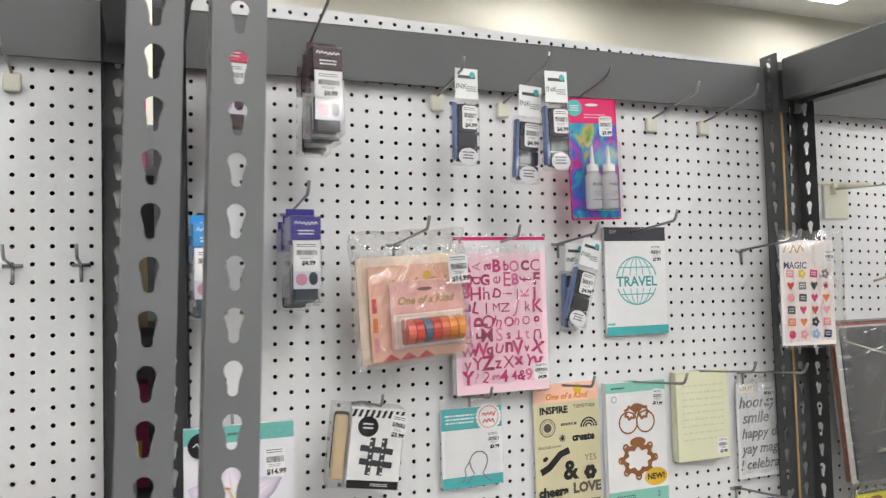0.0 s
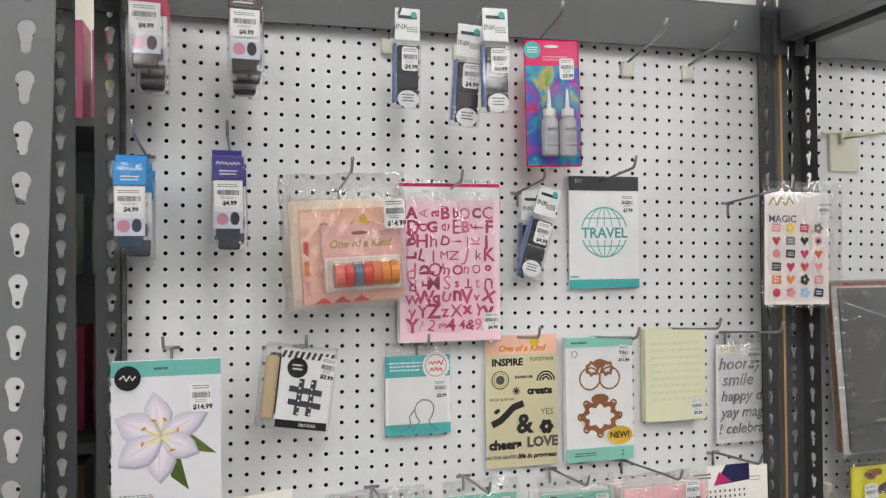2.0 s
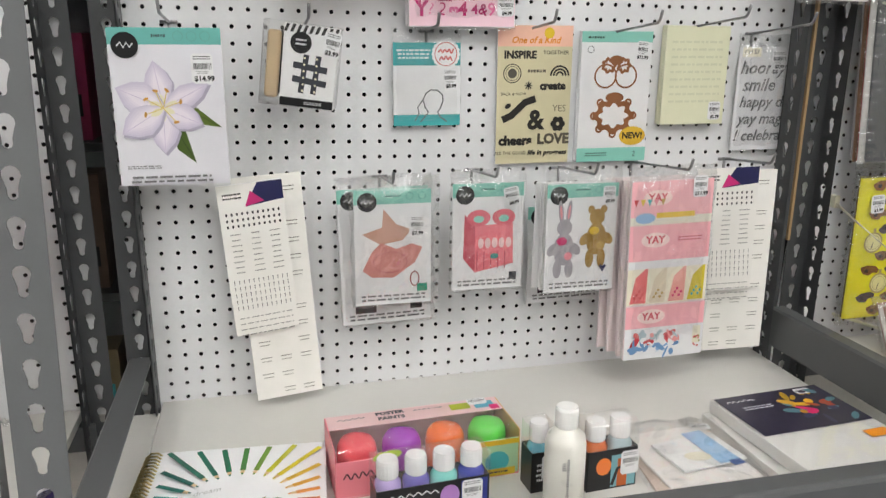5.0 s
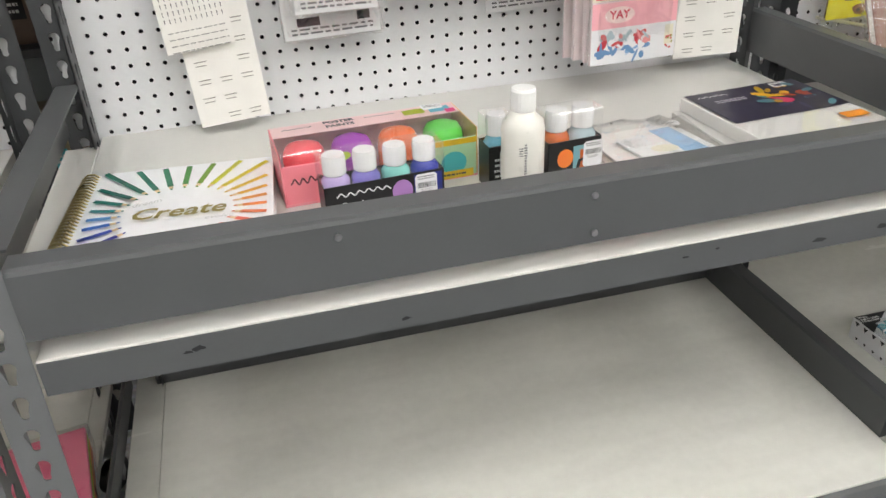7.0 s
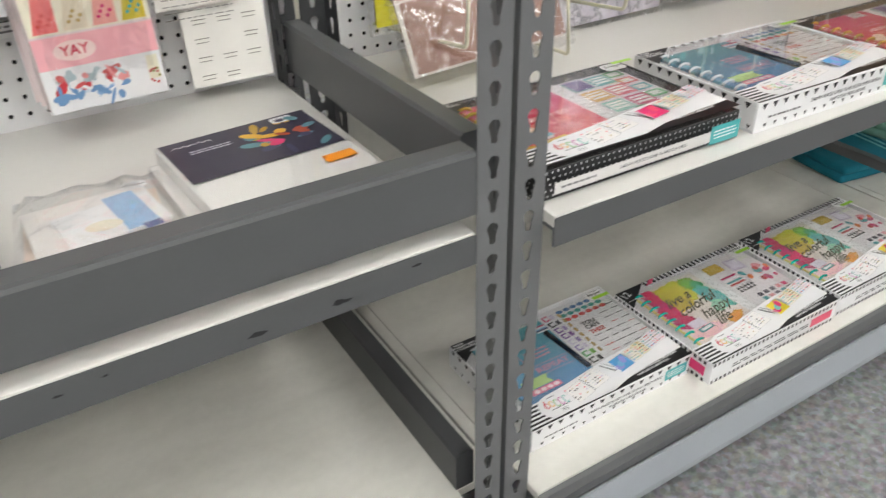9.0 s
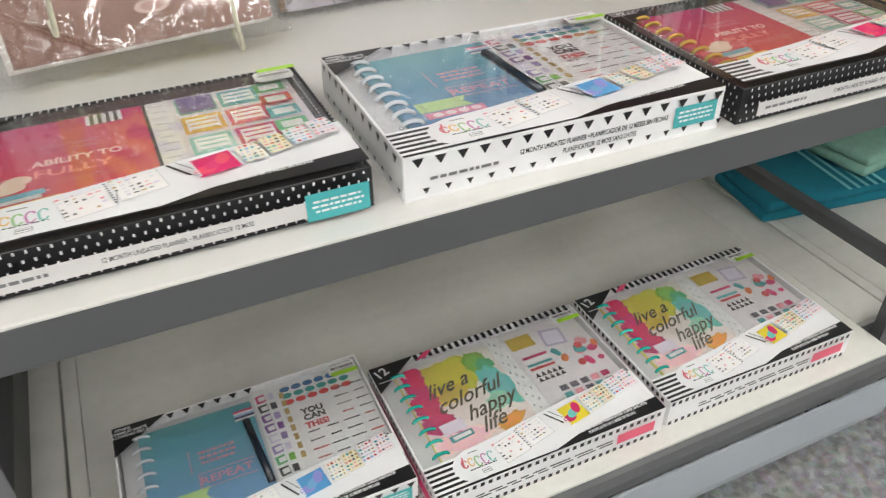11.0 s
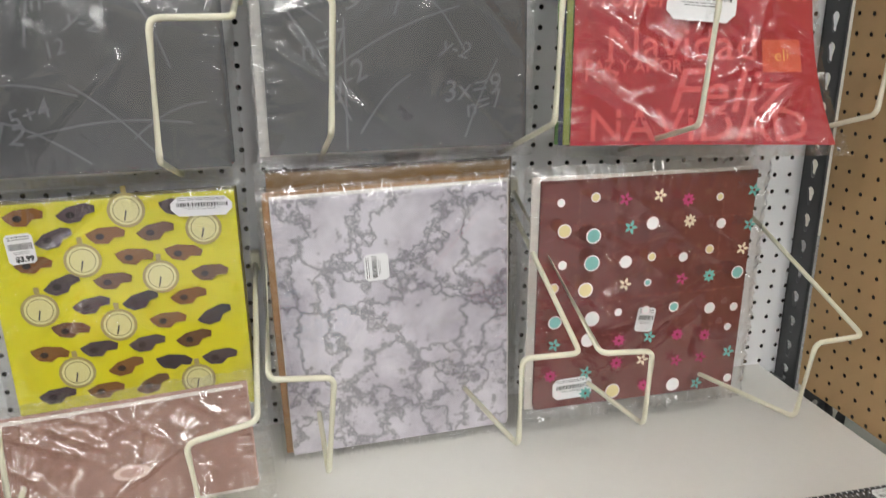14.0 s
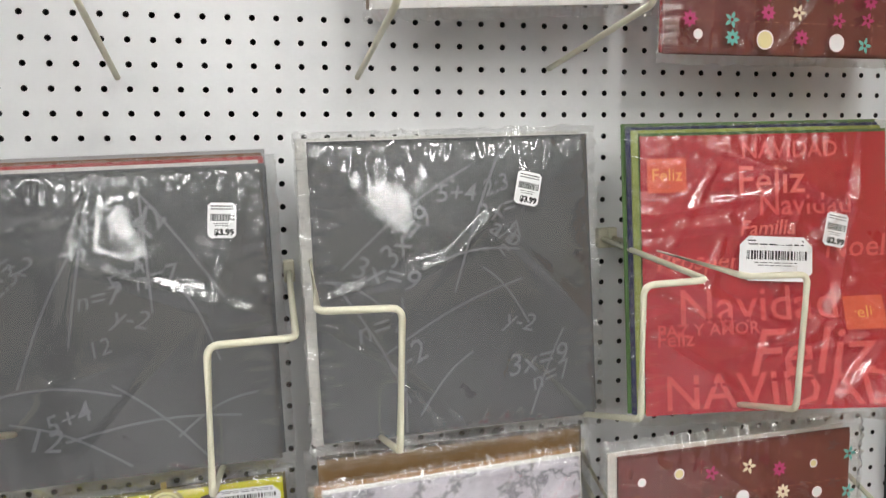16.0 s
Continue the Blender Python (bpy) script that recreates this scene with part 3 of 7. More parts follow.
def peg_hook(x, z, length, rise=0.018, base="bar", tilt=6, y=WALL_Y, yaw=0):
    """A steel display hook: two-pin bracket at the board, a straight arm and an upturned end."""
    e = empty("peg_hook", pose(x, y, z, 0, 0, yaw), "zinc steel pegboard hook with upturned end", "hook", "pegboard hooks")
    up = math.tan(math.radians(tilt))
    arm = bent([(0, 0.004, 0), (0, -length, length * up), (0, -length - rise * 0.45, length * up + rise)], 0.008)
    part("arm", tube(arm, 0.0024), CHROME, e, smooth=True)
    if base == "bar":
        part("cross_bar", tube([(-0.0127, -0.003, 0), (0.0127, -0.003, 0)], 0.0026), CHROME, e, smooth=True)
        part("drop_leg", tube([(0, -0.003, 0), (0, -0.003, -0.025)], 0.0024), CHROME, e, smooth=True)
    else:
        part("back_clip", rounded_box(-0.012, 0.012, -0.012, -0.0006, -0.024, 0.004, 0.004, 3), CREAM_PLASTIC, e, "translucent cream plastic clip", smooth=True)
    return e


def card(name, x, y, z, w, h, label, category, draw, back=WHITE, thick=0.003, rot=0, yaw=0, tip=0, group="", price=None, film=None, bag=None, header=0.0, copies=0, gap=0.006):
    """A flat pack that hangs by its top: a board with a printed face, its sticker and, where it has one, a clear bag. x, z: its upper left corner."""
    m = pose(x + w / 2, y, z, tip, rot, yaw)
    e = empty(name, m, label, category, group)
    part("board", rounded_box(-w / 2, w / 2, 0, thick, -h, 0, min(0.0008, thick / 3), 1), back, e)
    at = Matrix.Translation((-w / 2, 0, -h))
    p = Print(at=at)
    draw(p, w, h)
    if p.g.f:
        p.obj("print", e)
    if price:
        price_sticker(e, price[1] - w / 2, price[2] - h, -0.0022 if (film or bag) else -0.0012, price[0], *price[3:])
    if bag:
        l, r, t, b, mat = bag
        bag_sheet(e, -w / 2 - l, w / 2 + r, -h - b, t, -0.0018, thick + 0.0025, mat)
    for i in range(copies):
        d = (i + 1) * gap
        c = empty(name, m @ pose(0.002 * (i % 2) - 0.002 * i, d, -0.002 * i, 0, 0.6 * (-1) ** i, 0), label.split(" with ")[0].split(" in a")[0] + ", hanging behind", category, group)
        part("board", rounded_box(-w / 2, w / 2, 0, thick, -h, 0, min(0.0008, thick / 3), 1), back, c)
    return e


def bag_sheet(parent, x0, x1, z0, z1, y0, y1, mat, seed=2, puff=0.003, hung=None):
    """A clear bag: front and back sheets with an uneven surface, joined at the edges."""
    nx, nz = (64, 68) if hung else (18, 22)
    rng = random.Random(seed)
    # folds that fan out from where the bag hangs: angle, reach and height
    fan = [(math.radians(a + rng.uniform(-3, 3)), rng.uniform(0.1, 0.19), rng.uniform(0.003, 0.007)) for a in (-128, -120, -111, -104, -97, -88, -81, -73, -66, -58, -49, -40)] if hung else []
    g = Geo()
    for side_y, sgn in ((y0, -1), (y1, 1)):
        V = []
        for j in range(nz + 1):
            for i in range(nx + 1):
                u, v = i / nx, j / nz
                edge = min(u, 1 - u, v, 1 - v)
                k = min(1, edge * 8)
                px, pz = x0 + (x1 - x0) * u - (hung or (0, 0))[0], z0 + (z1 - z0) * v - (hung or (0, 0))[1]
                far, way = math.hypot(px, pz), math.atan2(pz, px)
                n = sum(am / puff * math.exp(-abs(way - an) * far / 0.0016) * min(1, far / 0.03) * max(0, 1 - far / ln) ** 0.5 for an, ln, am in fan)
                n += noise.noise(Vector((u * 5 + seed, v * 6, sgn * 3.0 + seed))) * 0.5 + noise.noise(Vector((u * 13, v * 13 + seed, 1.7))) * 0.25
                V.append((x0 + (x1 - x0) * u + 0.0015 * math.sin(v * 21 + seed) * (1 - k), side_y * k + (y0 + y1) / 2 * (1 - k) + sgn * puff * k * (0.6 + n), z0 + (z1 - z0) * v + 0.0015 * math.sin(u * 17 + seed) * (1 - k)))
        g.add(V, [(j * (nx + 1) + i, j * (nx + 1) + i + 1, (j + 1) * (nx + 1) + i + 1, (j + 1) * (nx + 1) + i) for j in range(nz) for i in range(nx)], mat)
    return g.obj("clear_bag", parent, "crinkled clear plastic bag", smooth=True)


def pack_film(parent, x0, x1, z0, z1, y0, y1, seed, puff, creases=7):
    """Shrink film round a thick pack: taut in the middle with a few straight creases, gathered in small ripples along its edges."""
    rng = random.Random(seed)
    nx = nz = 84
    w, h = x1 - x0, z1 - z0
    folds = []
    for i in range(creases):
        a = rng.choice((0.7, -0.7, 0.9, -0.5, 1.4, 0.2)) + rng.uniform(-0.2, 0.2)
        folds.append((math.cos(a), math.sin(a), rng.uniform(0.15, 0.85) * w, rng.uniform(0.15, 0.85) * h, rng.uniform(0.03, 0.11), rng.uniform(0.002, 0.0045)))
    g = Geo()
    for side_y, sgn in ((y0, -1), (y1, 1)):
        V = []
        for j in range(nz + 1):
            for i in range(nx + 1):
                u, v = i / nx, j / nz
                px, pz = u * w, v * h
                ex, ez = min(u, 1 - u) * w, min(v, 1 - v) * h
                edge = min(ex, ez)
                k = min(1, edge / 0.016)
                along = px if ez < ex else pz
                rip = noise.noise(Vector((along * 190 + seed, edge * 40, seed * 1.3 + sgn))) * math.exp(-edge / 0.013) * 0.014
                n = noise.noise(Vector((u * 2.2 + seed, v * 1.6, sgn * 3.0 + seed))) * 0.7 + noise.noise(Vector((u * 11, v * 11 + seed, 1.7))) * 0.04
                lift = 0.0
                for ca, sa, cx, cz, ln, am in folds:
                    dx, dz = px - cx, pz - cz
                    lift += am * math.exp(-(abs(-sa * dx + ca * dz) / 0.0045)) * math.exp(-((ca * dx + sa * dz) / ln) ** 2)
                V.append((x0 + px + 0.003 * noise.noise(Vector((v * 22, seed, 4.0))) * (1 - k), side_y * k + (y0 + y1) / 2 * (1 - k) + sgn * (puff * k * (0.7 + n) + lift * k) + rip, z0 + pz + 0.003 * noise.noise(Vector((u * 22, seed, 9.0))) * (1 - k)))
        g.add(V, [(j * (nx + 1) + i, j * (nx + 1) + i + 1, (j + 1) * (nx + 1) + i + 1, (j + 1) * (nx + 1) + i) for j in range(nz) for i in range(nx)], FILM_PACK)
    return g.obj("clear_film", parent, "crinkled clear shrink film", smooth=True)


# ---------------------------------------------------------------- colours of the printing
TEAL, MINT, PINK, HOT = ink(74, 176, 178), ink(140, 205, 190), ink(248, 190, 196), ink(214, 40, 110)
MAGENTA, PEACH, CREAM, GREY = ink(205, 45, 120), ink(246, 196, 172), ink(240, 234, 214), ink(120, 120, 122)
PALE, RED, ORANGE, YELLOW = ink(222, 224, 228), ink(214, 62, 62), ink(240, 130, 60), ink(236, 200, 50)
GREEN, LEAF, BLUE, NAVY = ink(70, 170, 90), ink(92, 112, 40), ink(60, 140, 205), ink(36, 38, 84)
PURPLE, BROWN, TAN, LILAC = ink(120, 60, 150), ink(140, 92, 60), ink(214, 190, 150), ink(214, 206, 226)
GOLD, SKY, DUSK, ROSE = ink(190, 160, 90), ink(150, 190, 225), ink(60, 62, 70), ink(235, 150, 160)


def disc_mark(p, u, v, r):
    """A round dark trade mark, drawn as a plain disc with a pale stroke."""
    p.oval(BLACK, u, v, r, n=26)
    p.line(WHITE, [(u - r * 0.6, v - r * 0.05), (u - r * 0.3, v + r * 0.22), (u - r * 0.1, v - r * 0.2), (u + r * 0.15, v + r * 0.2), (u + r * 0.35, v - r * 0.15), (u + r * 0.6, v + r * 0.15)], r * 0.12)


def stroke_word(p, mat, u, v, w, h, wide, seed=1, n=14):
    """A brush-lettered mark that stays unread: one looping stroke."""
    rng = random.Random(seed)
    pts = [(u - w / 2 + w * i / n, v + h * (0.5 if i % 2 else -0.5) * rng.uniform(0.4, 1.0)) for i in range(n + 1)]
    fine = []
    for a, b in zip(pts, pts[1:]):
        fine += [(a[0] + (b[0] - a[0]) * t, a[1] + (b[1] - a[1]) * (3 * t * t - 2 * t ** 3)) for t in (0, 0.25, 0.5, 0.75)]
    p.line(mat, fine + [pts[-1]], wide)


def petal(p, mat, u, v, ang, length, wide):
    a = math.radians(ang)
    pts = []
    for t, k in ((0, 0.15), (0.25, 0.75), (0.5, 1), (0.75, 0.7), (1, 0), (0.75, -0.7), (0.5, -1), (0.25, -0.75), (0, -0.15)):
        pts.append((u + math.cos(a) * length * t - math.sin(a) * wide / 2 * k, v + math.sin(a) * length * t + math.cos(a) * wide / 2 * k))
    p.poly(mat, pts)


# ---------------------------------------------------------------- faces of the packs


def draw_lily(p, w, h):
    p.rect(ink(226, 225, 231), w / 2, (h - 0.023) / 2, w, h - 0.023)
    p.rect(ink(112, 186, 178), w / 2, h - 0.0115, w, 0.023)
    cu, cv = w * 0.44, h * 0.5
    p.poly(LEAF, [(w * 0.58, h * 0.5), (w * 0.74, h * 0.5), (w * 0.96, h * 0.37), (w * 0.78, h * 0.39)])
    p.line(ink(58, 78, 28), [(w * 0.6, h * 0.48), (w * 0.78, h * 0.44), (w * 0.95, h * 0.372)], 0.001)
    p.poly(ink(74, 96, 36), [(w * 0.48, h * 0.37), (w * 0.62, h * 0.36), (w * 0.7, h * 0.14), (w * 0.54, h * 0.23)])
    p.line(ink(48, 66, 24), [(w * 0.54, h * 0.36), (w * 0.62, h * 0.25), (w * 0.695, h * 0.15)], 0.001)
    for a, l, wd in ((98, 0.068, 0.04), (28, 0.074, 0.034), (155, 0.07, 0.05), (268, 0.066, 0.042), (335, 0.058, 0.04), (212, 0.07, 0.046)):
        petal(p, ink(176, 170, 190), cu + 0.0025, cv - 0.003, a, l, wd)
        for k in range(5):
            petal(p, ink(206 + 7 * k, 198 + 7 * k, 216 + 5 * k), cu, cv, a, l * (0.985 - 0.05 * k), wd * (0.97 - 0.14 * k))
        c, s_ = math.cos(math.radians(a)), math.sin(math.radians(a))
        p.line(ink(206, 194, 216), [(cu, cv), (cu + c * l * 0.9, cv + s_ * l * 0.9)], 0.0009)
        petal(p, ink(232, 226, 196), cu, cv, a, l * 0.3, wd * 0.22)
    for a in (20, 75, 110, 150, 200, 310):
        c, s = math.cos(math.radians(a)), math.sin(math.radians(a))
        p.line(ink(222, 200, 110), [(cu, cv), (cu + c * 0.024, cv + s * 0.024)], 0.0013)
        p.oval(ink(204, 150, 70), cu + c * 0.026, cv + s * 0.026, 0.0042, 0.002, a + 60, 8)
    disc_mark(p, 0.023, h - 0.024, 0.018)
    p.bars(ink(70, 90, 90), w * 0.45, h - 0.011, 0.022, 0.008, 1, 3)
    p.bars(GREY, w * 0.25, 0.027, w * 0.35, 0.006, 2, 4, align="l")
    p.bars(GREY, w * 0.47, 0.009, w * 0.75, 0.013, 2, 5, 0.9)
    for i in range(3):
        p.ring(ink(110, 170, 160), w * (0.62 + 0.12 * i), h - 0.0115, 0.007, 0.0008)


def draw_alphabet(p, w, h):
    p.rect(ink(250, 214, 226), w / 2, h / 2, w * 0.985, h * 0.99)
    p.rect(HOT, w / 2, h - 0.004, w, 0.006)
    p.rect(ink(228, 226, 230), w / 2, h - 0.018, w, 0.022)
    tones = [ink(196, 30, 110), ink(206, 46, 122), ink(176, 36, 100), ink(196, 30, 110), ink(232, 120, 166)]
    p.step = 0.00002
    rng = random.Random(11)
    rows = ["AAaBbOCC", "DdGeEBfF", "gHhDiIKj", "LLlMNJkK", "PpQmOnOo", "RrMSsTtU", "wWqUuVvX", "yYZzXxYv", "Y?2344&98"]
    for j, row in enumerate(rows):
        for i, ch in enumerate(row):
            s = rng.uniform(0.02, 0.034) * (1.15 if rng.random() < 0.25 else 1)
            p.text(rng.choice(tones), ch, w * (0.07 + 0.86 * (i + 0.5) / len(row)) + rng.uniform(-0.003, 0.003), h - 0.04 - (h - 0.055) * (j + 0.5) / len(rows), s, bold=rng.choice((0, 0.0005, 0.0011)), rot=rng.choice((0, 0, 0, 90, -15, 180)))


def draw_travel(p, w, h):
    p.rect(DUSK, w / 2, h - 0.013, w, 0.026)
    p.text(ink(190, 195, 195), "DIY", w * 0.14, h - 0.009, 0.009)
    p.rect(TEAL, w / 2, 0.008, w, 0.016)
    p.rect(ink(120, 200, 200), w * 0.07, 0.021, w * 0.12, 0.004)
    c = ink(110, 186, 184)
    u, v, r = w * 0.5, h * 0.5, 0.046
    p.ring(c, u, v, r, 0.0026, n=40)
    for k in (0.35, 0.72):
        p.ring(c, u, v, r * k, 0.002, rv=r, n=36)
    p.rect(c, u, v, 0.002, 2 * r)
    for q in (-0.55, 0.55):
        p.rect(c, u, v + q * r, 2 * r * math.sqrt(1 - q * q), 0.0022)
    p.rect(WHITE, u, v - 0.002, 2.02 * r, 0.024)
    p.text(ink(70, 160, 158), "TRAVEL", u, v - 0.002, 0.026, bold=0.0006)


def draw_elle(p, w, h):
    p.rect(TEAL, w / 2, h - 0.018, w, 0.036)
    p.rect(TEAL, w / 2, 0.009, w, 0.018)
    p.bars(WHITE, w * 0.3, h - 0.018, w * 0.5, 0.018, 3, 2, 0.8)
    p.ring(ink(236, 236, 236), w * 0.78, h - 0.018, 0.0235, 0.0235, wave=0.04, k=20, n=80)
    p.ring(RED, w * 0.78, h - 0.018, 0.019, 0.0012)
    stroke_word(p, RED, w * 0.78, h - 0.013, 0.026, 0.008, 0.0022, 4, 7)
    stroke_word(p, RED, w * 0.78, h - 0.025, 0.022, 0.008, 0.0022, 9, 6)
    c = ink(116, 120, 122)
    p.line(c, [(w * 0.4, 0.006), (w * 0.48, 0.016), (w * 0.52, 0.022), (w * 0.47, 0.03), (w * 0.44, 0.042), (w * 0.48, 0.052), (w * 0.56, 0.058), (w * 0.66, 0.057), (w * 0.73, 0.05), (w * 0.74, 0.04), (w * 0.7, 0.028), (w * 0.66, 0.022), (w * 0.7, 0.014), (w * 0.8, 0.006)], 0.0022)
    p.line(c, [(w * 0.44, 0.042), (w * 0.4, 0.036), (w * 0.36, 0.03), (w * 0.38, 0.02), (w * 0.32, 0.008)], 0.002)


def draw_stamps(p, w, h):
    p.rect(ink(214, 206, 170), w / 2, h / 2, w, h)
    p.rect(PEACH, w / 2, h - 0.017, w, 0.034)
    p.text(ink(240, 150, 50), "One of a Kind", w * 0.5, h - 0.024, 0.015, bold=0.0004, shear=0.3)
    p.oval(YELLOW, w * 0.68, h - 0.012, 0.009)
    k = ink(40, 38, 34)
    p.text(k, "INSPIRE", w * 0.3, h - 0.048, 0.017, bold=0.0008)
    p.text(k, "TOGETHER", w * 0.78, h - 0.044, 0.009)
    p.ring(k, w * 0.2, h - 0.078, 0.016, 0.0016)
    p.ring(k, w * 0.2, h - 0.078, 0.012, 0.0008)
    p.oval(ink(90, 86, 76), w * 0.2, h - 0.078, 0.008)
    p.bars(ink(110, 104, 90), w * 0.53, h - 0.074, w * 0.28, 0.01, 1, 3)
    for r in (0.016, 0.011, 0.006):
        p.line(k, [(w * 0.84 + r * math.cos(t), h - 0.082 + r * math.sin(t)) for t in [math.pi * i / 10 for i in range(11)]], 0.003)
    p.text(k, "create", w * 0.75, h - 0.099, 0.018, bold=0.0011)
    for a in range(8):
        p.line(k, [(w * 0.42, h - 0.098), (w * 0.42 + 0.007 * math.cos(a * 0.785), h - 0.098 + 0.007 * math.sin(a * 0.785))], 0.0018)
    p.text(k, "BACK & NOW", w * 0.22, h - 0.112, 0.007)
    p.line(k, [(w * 0.08, h - 0.155), (w * 0.2, h - 0.148), (w * 0.3, h - 0.136), (w * 0.38, h - 0.126), (w * 0.52, h - 0.12)], 0.012)
    p.text(k, "&", w * 0.53, h - 0.157, 0.046, bold=0.0016)
    p.text(ink(120, 112, 92), "YES", w * 0.85, h - 0.137, 0.016)
    for a in range(6):
        p.oval(k, w * 0.84 + 0.008 * math.cos(a * 1.047), h - 0.163 + 0.008 * math.sin(a * 1.047), 0.0055, n=10)
    p.oval(k, w * 0.15, h - 0.132, 0.006, 0.004, 30, 8)
    p.text(k, "cheers", w * 0.26, h - 0.191, 0.022, bold=0.0013)
    p.text(ink(100, 94, 80), "LOVE", w * 0.78, h - 0.189, 0.024, bold=0.0012)
    p.text(k, "SEE THE GOOD", w * 0.2, h - 0.212, 0.008)
    p.text(k, "life in progress", w * 0.7, h - 0.212, 0.012, bold=0.0004, shear=0.25)


def draw_rings(p, w, h):
    p.rect(MINT, w / 2, h - 0.009, w, 0.018)
    p.rect(MINT, w / 2, 0.012, w, 0.024)
    p.bars(ink(60, 90, 80), w * 0.2, h - 0.01, 0.03, 0.007, 1, 2)
    p.ring(GREY, w * 0.13, h - 0.03, 0.006, 0.001)
    c = ink(150, 98, 62)
    for s in (-1, 1):
        p.ring(c, w * 0.5 + s * 0.019, h * 0.665, 0.021, 0.003)
        p.ring(c, w * 0.5 + s * 0.014, h * 0.745, 0.013, 0.006, wave=0.12, k=7, n=42)
    p.oval(c, w * 0.5, h * 0.785, 0.013, 0.008)
    p.ring(c, w * 0.5, h * 0.36, 0.036, 0.011, rv=0.03, wave=0.1, k=8, n=64)
    for a in range(8):
        p.ring(c, w * 0.5 + 0.037 * math.cos(a * 0.785), h * 0.36 + 0.032 * math.sin(a * 0.785), 0.007, 0.0035, n=14)
    p.oval(c, w * 0.5, h * 0.5, 0.017, 0.009)
    p.oval(ink(220, 180, 60), w * 0.79, h * 0.2, 0.025, 0.0165)
    p.text(BLACK, "NEW!", w * 0.79, h * 0.2, 0.015, bold=0.0006)
    p.bars(ink(60, 90, 80), w * 0.28, 0.013, 0.045, 0.008, 2, 8)
    p.text(ink(60, 90, 80), "2", w * 0.83, 0.012, 0.014)


def draw_pad(p, w, h):
    p.rect(ink(226, 226, 196), w / 2, h / 2, w * 0.97, h * 0.97)
    for j in range(9):
        p.bars(ink(212, 213, 184), w * 0.5, h * (0.84 - 0.075 * j), w * 0.8, 0.006, 1, j + 3, 1.0, 0.6)


def draw_hooray(p, w, h):
    p.rect(ink(224, 224, 226), w / 2, h / 2, w, h)
    p.rect(CREAM, w * 0.2, h - 0.009, w * 0.3, 0.016)
    k = ink(90, 90, 92)
    p.text(k, "CH 57", w * 0.2, h - 0.009, 0.011)
    for i, (t, u) in enumerate((("hooray", 0.4), ("smile", 0.36), ("happy day", 0.52), ("yay magic", 0.5), ("! celebrate", 0.5))):
        p.text(k, t, w * u, h * (0.8 - 0.165 * i), 0.032 if i < 2 else 0.028, bold=0.0005, shear=0.25)
        p.text(ink(170, 170, 172), t, w * u + 0.001, h * (0.8 - 0.165 * i) - 0.001, 0.03 if i < 2 else 0.026, bold=-0.0004, shear=0.25)


def draw_magic(p, w, h):
    p.rect(ink(236, 228, 226), w / 2, h / 2, w, h)
    stroke_word(p, GOLD, w * 0.25, h - 0.018, 0.05, 0.016, 0.003, 5, 6)
    p.text(NAVY, "MAGIC", w * 0.27, h - 0.05, 0.018, bold=0.0004)
    rng = random.Random(4)
    cols = [RED, HOT, BLACK, NAVY, ROSE, SKY, ORANGE, YELLOW, GREY]
    for j in range(6):
        for i in range(4):
            u, v = w * (0.17 + 0.22 * i), h * (0.68 - 0.115 * j)
            k, c = rng.randrange(4), rng.choice(cols)
            if k == 0:
                p.oval(c, u, v, 0.008), p.oval(rng.choice(cols), u, v, 0.004)
            elif k == 1:
                p.rect(c, u, v, 0.018, 0.015, rng.uniform(-8, 8)), p.bars(WHITE, u, v, 0.013, 0.009, 2, i)
            elif k == 2:
                p.poly(c, [(u, v - 0.009), (u + 0.009, v + 0.003), (u + 0.005, v + 0.008), (u, v + 0.004), (u - 0.005, v + 0.008), (u - 0.009, v + 0.003)])
            else:
                for a in range(5):
                    p.oval(c, u + 0.006 * math.cos(a * 1.257), v + 0.006 * math.sin(a * 1.257), 0.004, n=8)
    p.text(GREY, "THIS IS", w * 0.78, h - 0.072, 0.008)


